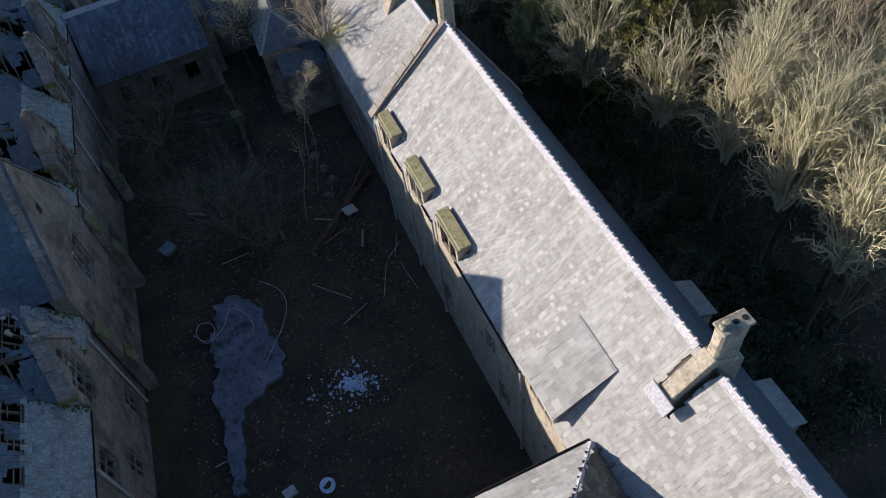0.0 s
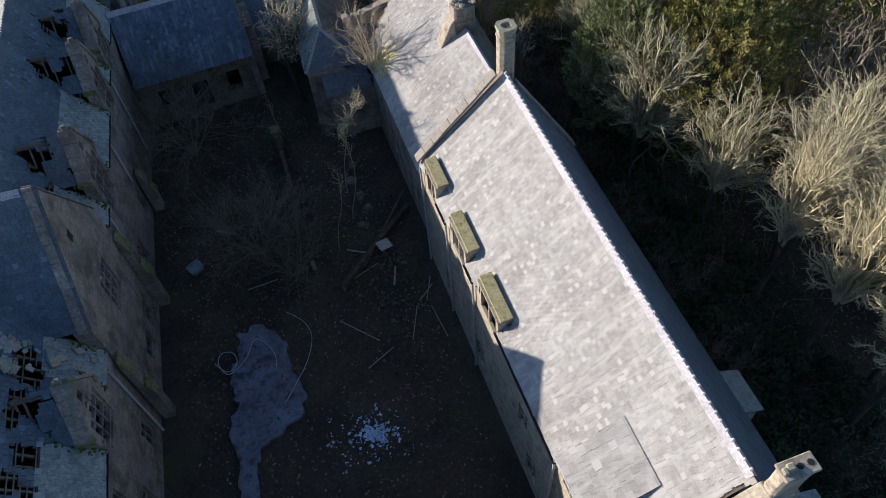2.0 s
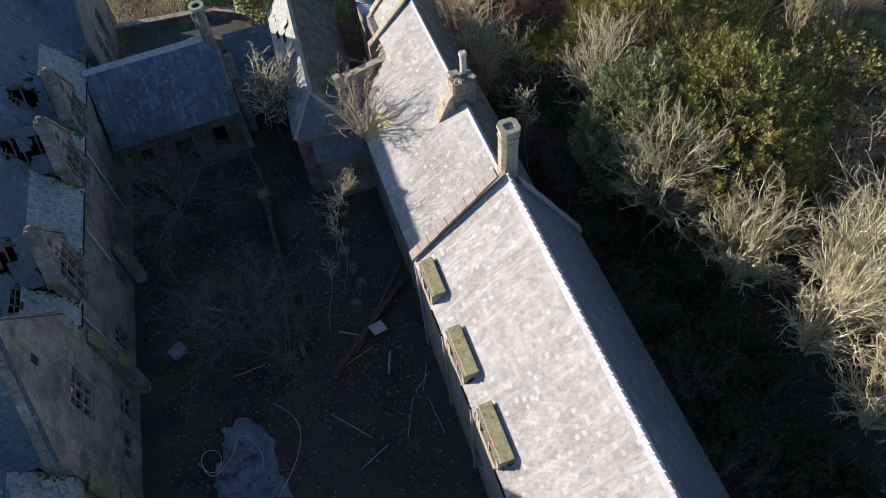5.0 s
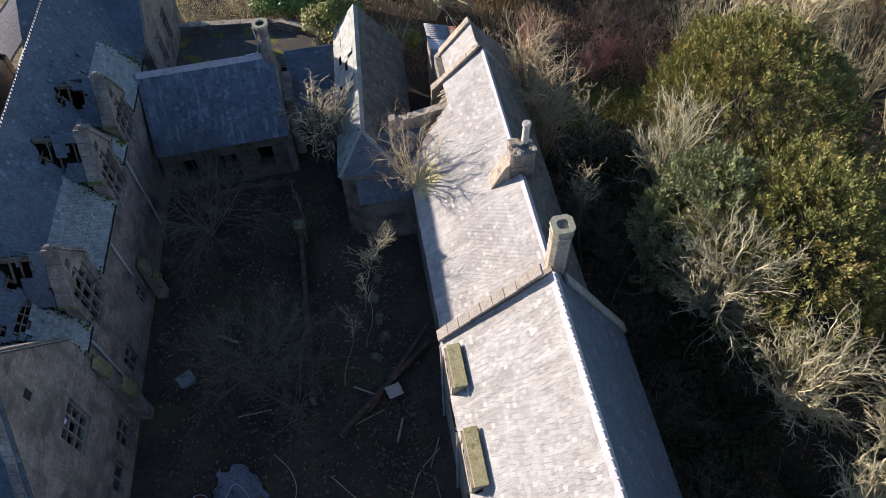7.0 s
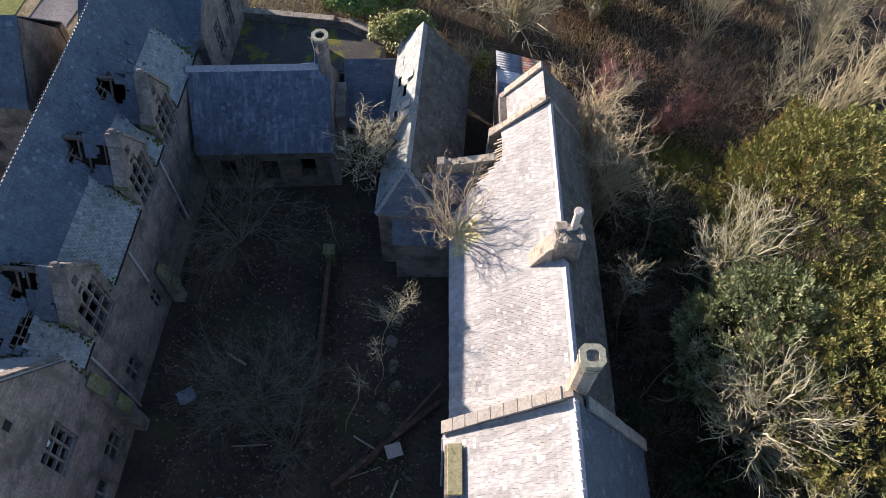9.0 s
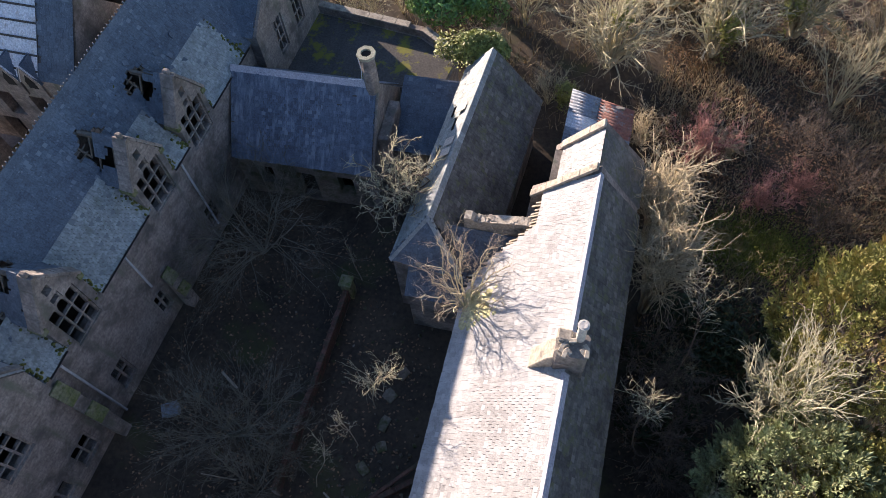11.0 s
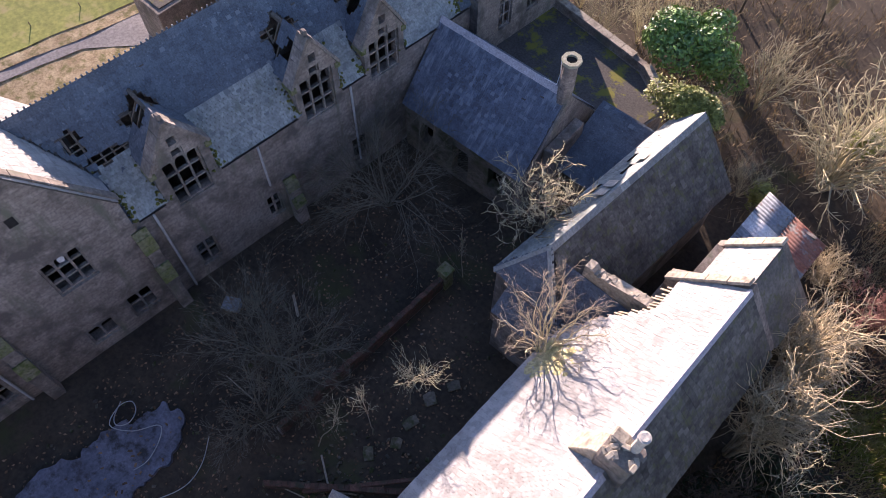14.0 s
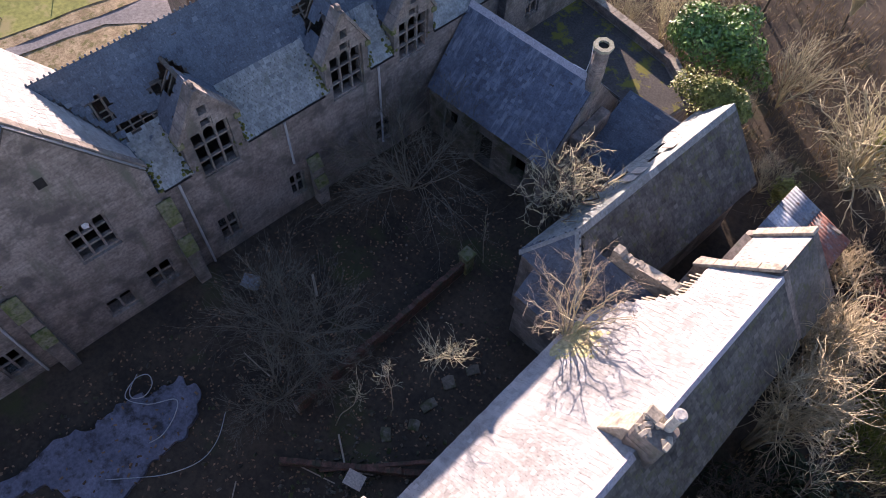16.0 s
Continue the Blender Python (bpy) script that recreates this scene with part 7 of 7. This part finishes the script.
for i in range(330):
    r = abs(rng.gauss(0, 0.55))
    a = rng.uniform(0, 6.283)
    x, y = 1.8 + r * math.cos(a) * 1.15, 14.8 + r * math.sin(a)
    if i > 260:
        x, y = 1.7 + rng.uniform(-1.9, 1.6), 14.5 + rng.uniform(-1.2, 1.8)
    s = rng.uniform(0.025, 0.10) * (1.0 if i < 260 else 0.6)
    m = pose(x, y, ground_height(x, y) + 0.03 + 0.05 * rng.random(), rng.uniform(-35, 35), rng.uniform(-35, 35), rng.uniform(0, 360))
    n = len(vs)
    for z in (0, 0.012):
        vs += [m @ Vector(p) for p in ((-s, -s * rng.uniform(0.4, 0.9), z), (s, -s * 0.6, z), (s * 0.7, s * rng.uniform(0.4, 0.9), z), (-s * 0.8, s * 0.6, z))]
    fs += [(n + 4, n + 5, n + 6, n + 7), (n, n + 3, n + 2, n + 1)] + [(n + k, n + (k + 1) % 4, n + 4 + (k + 1) % 4, n + 4 + k) for k in range(4)]
tagged(raw("plastic_litter", vs, fs, PLASTIC_BLUE), "shattered pale blue plastic on dark ground", "litter", kind="stuff")

# brick wall across the court, brick by brick along its top
BW = [((1.55, 34.2), (1.38, 24.6)), ((2.5, 22.8), (7.2, 26.7))]
bw_thing = thing("brick_wall", pose(0, 0, 0), "low broken red brick wall across the court", "wall")
rng = random.Random(23)
for wi, (a, b) in enumerate(BW):
    a, b = Vector((*a, 0)), Vector((*b, 0))
    u = (b - a).normalized()
    m = Matrix((u, Vector((-u.y, u.x, 0)), Vector((0, 0, 1)))).transposed().to_4x4()
    m.translation = a
    l, h = (b - a).length, (0.75, 0.4)[wi]
    bm = bmesh.new()
    box(bm, 0, l, -0.10, 0.10, -0.4, h - 0.08, m)
    part("mortar_core", bm, STONE, bw_thing)
    shapes = []
    if wi == 0:
        for k in range(4):
            bb = bmesh.new()
            box(bb, 0, 0.215, -0.115, 0.115, 0, 0.066, bevel=0.008)
            me = bpy.data.meshes.new("brick")
            bmesh.ops.recalc_face_normals(bb, faces=bb.faces)
            bb.to_mesh(me)
            bb.free()
            me.materials.append(BRICK)
            shapes.append(me)
        brick_shapes = shapes
    n = int(l / 0.225)
    for i in range(n):
        for c in range(2):
            if c and rng.random() < 0.3:
                continue
            ob = new("brick", rng.choice(brick_shapes))
            ob.parent = bw_thing
            ob.matrix_basis = m @ pose(i * 0.225 + (0.11 if c else 0), rng.uniform(-0.01, 0.01), h - 0.076 + c * 0.076, 0, 0, rng.uniform(-2, 2))
    vs, fs = [], []
    for c in range(int((h + 0.1) / 0.076) - 1):
        for i in range(n):
            x = i * 0.225 + (0.11 if c % 2 else 0)
            for s in (-1, 1):
                k = len(vs)
                z = h - 0.152 - c * 0.076
                vs += [m @ Vector((x + p, s * (0.10 + q), z + r)) for p in (0, 0.215) for q in (0.0, 0.014) for r in (0, 0.066)]
                fs += [(k + 2, k + 3, k + 7, k + 6), (k, k + 1, k + 3, k + 2), (k + 4, k + 6, k + 7, k + 5), (k + 1, k + 5, k + 7, k + 3), (k, k + 2, k + 6, k + 4)]
    tagged(raw("brickwork", vs, fs, BRICK, bw_thing), kind="stuff")
bm = bmesh.new()
box(bm, -0.25, 0.25, -0.25, 0.25, -0.3, 1.15, Matrix.Translation((1.55, 34.4, 0)), bevel=0.03)
box(bm, -0.31, 0.31, -0.31, 0.31, 1.16, 1.28, Matrix.Translation((1.55, 34.4, 0)), bevel=0.03)
part("gate_pier", bm, STONE_MOSS, bw_thing)


def plank(x, y, z, l, w, t, rz, rx=0.0, ry=0.0, mat=WOOD_PALE, name="plank", label="weathered timber lying on the ground", cat="timber", group="loose timber"):
    bm = bmesh.new()
    box(bm, -l / 2, l / 2, -w / 2, w / 2, 0, t, bevel=min(w, t) * 0.12)
    ob = part(name, bm, mat)
    ob.matrix_basis = pose(x, y, z, rx, ry, rz)
    return tagged(ob, label, cat, group)


plank(5.2, 24.35, 0.62, 0.75, 0.6, 0.04, 20, 8, 14, BOARD, "board", "pale square board lying on rubble", "board", "")
for x, y, l, w, rz in ((6.6, 21.3, 1.5, 0.05, 65), (6.4, 21.1, 1.2, 0.05, 40), (5.3, 19.6, 1.9, 0.045, 66), (6.5, 19.3, 2.0, 0.04, 95), (-4.4, 13.8, 1.4, 0.06, 5), (3.6, 23.4, 2.2, 0.05, 20), (4.4, 24.3, 2.6, 0.06, 35),
                       (3.9, 24.8, 1.4, 0.08, -30), (-1.4, 24.7, 1.6, 0.05, 4), (2.6, 20.2, 2.4, 0.05, 130), (5.2, 22.6, 1.2, 0.1, 70), (3.2, 18.4, 1.6, 0.05, 25), (-2.6, 28.9, 1.1, 0.12, -30)):
    plank(x, y, ground_height(x, y) + 0.06, l, w, w * 0.8, rz, ry=2.0)
# fallen beam between wall and rubble
plank(5.6, 25.6, 0.35, 5.2, 0.16, 0.16, 48, ry=-5, mat=BRICK, name="fallen_beam", label="red-brown fallen beam across rubble", cat="beam", group="")
# paving slabs along the wing, tilted
slab_rng = random.Random(29)
for x, y in ((5.0, 31.0), (5.1, 29.9), (4.9, 28.6), (5.2, 27.6), (4.6, 26.5)):
    bm = bmesh.new()
    a, b = slab_rng.uniform(0.22, 0.38), slab_rng.uniform(0.18, 0.3)
    prism(bm, [(-a, -b), (a * 0.8, -b * 1.1), (a, b * 0.7), (a * 0.2, b), (-a * 0.9, b * 0.8)], 0, 0.07, 'z')
    bmesh.ops.bevel(bm, geom=list(bm.edges), offset=0.015, segments=1, affect='EDGES')
    ob = part("paving_slab", bm, RUBBLE)
    ob.matrix_basis = pose(x + slab_rng.uniform(-0.3, 0.3), y, ground_height(x, y) + 0.02, slab_rng.uniform(-14, 14), slab_rng.uniform(-12, 12), slab_rng.uniform(0, 180))
    tagged(ob, "broken grey paving slab lying loose", "slab", "paving slabs")
# rubble heaps: past counting
vs, fs = [], []
rng = random.Random(88)
for i in range(900):
    if i < 520:
        x, y = rng.gauss(5.2, 1.0), rng.gauss(22.6, 2.2)
    else:
        x, y = rng.uniform(-5.4, 6.6), rng.uniform(11, 34)
    s = rng.uniform(0.03, 0.13)
    m = pose(x, y, ground_height(x, y) + s * 0.2, rng.uniform(0, 360), rng.uniform(0, 360), rng.uniform(0, 360))
    n = len(vs)
    q = [rng.uniform(0.6, 1.0) for _ in range(8)]
    vs += [m @ Vector((a * s * q[k], b * s * 0.7 * q[k], c * s * 0.5 * q[k])) for k, (a, b, c) in enumerate([(a, b, c) for a in (-1, 1) for b in (-1, 1) for c in (-1, 1)])]
    fs += [tuple(n + k for k in f) for f in ((0, 1, 3, 2), (4, 6, 7, 5), (0, 4, 5, 1), (2, 3, 7, 6), (0, 2, 6, 4), (1, 5, 7, 3))]
tagged(raw("rubble", vs, fs, RUBBLE), "broken stone and brick rubble", "rubble", kind="stuff")


def cable(name, pts, r, mat, label, cat):
    t = [Vector(p) for p in pts]
    out = []
    for i in range(len(t) - 1):
        p0, p1, p2, p3 = t[max(i - 1, 0)], t[i], t[i + 1], t[min(i + 2, len(t) - 1)]
        for k in range(6):
            s = k / 6
            out.append(0.5 * ((2 * p1) + (p2 - p0) * s + (2 * p0 - 5 * p1 + 4 * p2 - p3) * s * s + (3 * p1 - p0 - 3 * p2 + p3) * s ** 3))
    out.append(t[-1])
    bm = bmesh.new()
    tube(bm, out, r, 5)
    return tagged(part(name, bm, mat, smooth=True), label, cat)


cable("hose", [(-4.5, 20.9, 0.12), (-4.1, 20.3, 0.15), (-3.7, 20.2, 0.22), (-3.4, 20.6, 0.3), (-3.6, 21.1, 0.32), (-4.1, 21.2, 0.28), (-4.3, 20.7, 0.25), (-3.9, 20.0, 0.25), (-3.0, 20.5, 0.3), (-2.4, 21.4, 0.3), (-1.9, 21.0, 0.25), (-1.6, 20.2, 0.2), (-1.7, 19.6, 0.17)], 0.022, IRON, "grey hose coiled beside the puddle", "hose")
cable("hose", [(-0.6, 22.5, 0.15), (0.1, 21.6, 0.2), (0.3, 20.6, 0.2), (-0.2, 19.4, 0.18), (-1.0, 18.4, 0.17), (-1.7, 17.6, 0.15)], 0.02, IRON, "pale hose lying along the puddle's edge", "hose")
# old tub and tin by the near end
bm = bmesh.new()
tube(bm, [(0, 0, 0), (0, 0, 0.28)], [0.27, 0.31], 18)
tube(bm, [(0, 0, 0.28), (0, 0, 0.33), (0, 0, 0.34), (0, 0, 0.30)], [0.34, 0.34, 0.27, 0.26], 18, cap=False)
ob = part("plastic_tub", bm, PLASTIC_BLUE, smooth=False)
ob.matrix_basis = pose(-0.85, 10.7, -0.02, 6, 4, 0)
tagged(ob, "pale blue plastic tub half full of dirt", "tub")
bm = bmesh.new()
tube(bm, [(-0.85, 10.7, 0.31), (-0.85, 10.7, 0.325)], [0.2, 0.2], 14)
tagged(part("dirt_heap", bm, GROUND), "dark dirt lying in the tub", "dirt")
bm = bmesh.new()
box(bm, -0.28, 0.28, -0.2, 0.2, 0, 0.3, bevel=0.03)
ob = part("crate", bm, IRON)
ob.matrix_basis = pose(-2.4, 11.15, -0.02, 0, 0, 12)
tagged(ob, "small grey crate lying on dark ground", "crate")
bm = bmesh.new()
box(bm, -0.36, 0.36, -0.28, 0.28, 0, 0.4, bevel=0.08)
box(bm, -0.39, 0.39, -0.31, 0.31, 0.401, 0.44, bevel=0.015)
ob = part("water_tank", bm, TIN_GREY)
ob.matrix_basis = pose(-4.55, 26.95, -0.05, 4, -6, 28)
tagged(ob, "blue-grey tank beside the house wall", "tank")

# ---- road, verge and field beyond the house ----
def strip(name, c0, c1, mat, z, label, cat, bumpy=0.0):
    """A long strip along the house, between two distances in front of the far side."""
    vs, fs = [], []
    d = Vector((0.225, 0.974, 0))
    s = Vector((-0.974, 0.225, 0))
    o = Vector((-22.6, 28.5, 0))
    n, k = 120, 8
    for i in range(n + 1):
        for j in range(k + 1):
            e = 0.0 if mat is GRASS and j else 0.15 * noise.noise((i * 0.35, j * 7.0, 1.0 + c0))
            al = -60 + 150 * i / n
            # the road widens where the drive turns in
            c00 = c0 - (min(1.9, max(0.0, (al - 2.5) * 0.6)) if mat is TARMAC else 0.0)
            p = o + d * al + s * (c00 + (c1 - c00) * j / k + (e if j in (0, k) else 0))
            vs.append((p.x, p.y, max(ground_height(p.x, p.y), -0.2) + z + bumpy * noise.noise((p.x, p.y, 0))))
    for i in range(n):
        for j in range(k):
            a = i * (k + 1) + j
            fs.append((a, a + 1, a + k + 2, a + k + 1))
    return tagged(raw(name, vs, fs, mat, smooth=True), label, cat, kind="structure")


VERGE = material("dead_verge", (0.25, 0.185, 0.105), (0.42, 0.335, 0.205), 0.95, 1.6, 9.0, 0.7, spots=(0.15, 0.135, 0.05), spot_at=(0.50, 0.62), spot_scale=1.5)
strip("pavement_verge", -3.5, 1.45, VERGE, 0.10, "verge of dead brown grass beside the road", "verge", 0.05)
strip("road", 1.25, 2.1, TARMAC, 0.14, "narrow worn tarmac road", "road")
strip("pavement_verge", 2.0, 3.1, VERGE, 0.17, "bank of dead brown grass below the field", "verge", 0.06)
strip("ground_field", 3.0, 90.0, GRASS, 0.2, "bright green grass field", "field", 0.05)
rng = random.Random(70)
for i in range(9):
    d, s = Vector((0.225, 0.974, 0)), Vector((-0.974, 0.225, 0))
    p = Vector((-22.6, 28.5, 0)) + d * (-8 + i * 2.9) + s * 4.4
    bm = bmesh.new()
    tube(bm, [(0, 0, -0.2), (0, 0, 0.3)], [0.035, 0.028], 6)
    ob = part("fence_post", bm, WOOD_OLD)
    ob.matrix_basis = pose(p.x, p.y, ground_height(p.x, p.y) + 0.15, rng.uniform(-6, 6), rng.uniform(-6, 6), 0)
    tagged(ob, "weathered wooden fence post along the field", "fence post", "fence posts")

# ---- single slates, each its own piece, over a stretch of each of the nearer roofs ----
def single_slates(parent, origin, along, up, u0, u1, v0, v1, width, gauge, mat, seed, keep=None, lift=0.0):
    shapes = []
    for k in range(6):
        rng = random.Random(seed * 10 + k)
        w, l, t = width * 0.96 * rng.uniform(0.92, 1.0), gauge * 1.45, 0.011 * rng.uniform(0.8, 1.5)
        lo, hi, sk = 0.02, 0.004, rng.uniform(-0.008, 0.008)
        vs = [(0, sk, lo), (w, -sk, lo), (w, l, hi), (0, l, hi), (0, sk, lo + t), (w, -sk, lo + t), (w, l, hi + t), (0, l, hi + t)]
        me = bpy.data.meshes.new("slate")
        me.from_pydata(vs, [], [(4, 5, 6, 7), (0, 3, 2, 1), (0, 1, 5, 4), (1, 2, 6, 5), (2, 3, 7, 6), (3, 0, 4, 7)])
        me.materials.append(mat)
        shapes.append(me)
    sm = slope_matrix(origin, along, up)
    rng = random.Random(seed)
    for r in range(int(v0 / gauge), int(v1 / gauge) + 1):
        if not v0 < (r + 0.5) * gauge < v1:
            continue
        u = u0 - (width / 2 if r % 2 else 0.0) - 0.04
        while u < u1 + 0.04:
            if keep is None or keep(u + width / 2, (r + 0.5) * gauge):
                ob = new("slate", rng.choice(shapes))
                ob.parent = parent
                ob.matrix_basis = sm @ Matrix.Translation((u, r * gauge - 0.03 * rng.random(), 0.001 + lift)) @ Matrix.Rotation(radians(rng.uniform(-1.2, 1.2)), 4, 'Z')
            u += width


single_slates(wing_near, (AX0, AY0, AEZ), (0, 1, 0), up_w, PIECE_Y[0] - AY0, PIECE_Y[1] - AY0, *PIECE_V, 0.2, 0.155, SLATE_PIECE, 17)
single_slates(wing_low, (BX0, BY0, BEZ), (0, 1, 0), upW, 2.5, 5.7, 1.92, 4.8, 0.21, 0.16, SLATE_PIECE, 18)
single_slates(hall, (0, -HHW, HEZ), (1, 0, 0), (0, HHW, HRZ - HEZ), 1.6, 4.6, 0.66, 3.3, 0.21, 0.165, SLATE_STREAK_PIECE, 19)
single_slates(main_house, (0, MY0, MEZ), (0, 1, 0), (MRX, 0, MRZ - MEZ), 3.3 - MY0, 7.15 - MY0, -0.01, 2.25, 0.2, 0.15, SLATE_PALE_PIECE, 20,
              keep=lambda u, v: m_inside(MY0 + u, v), lift=0.03)
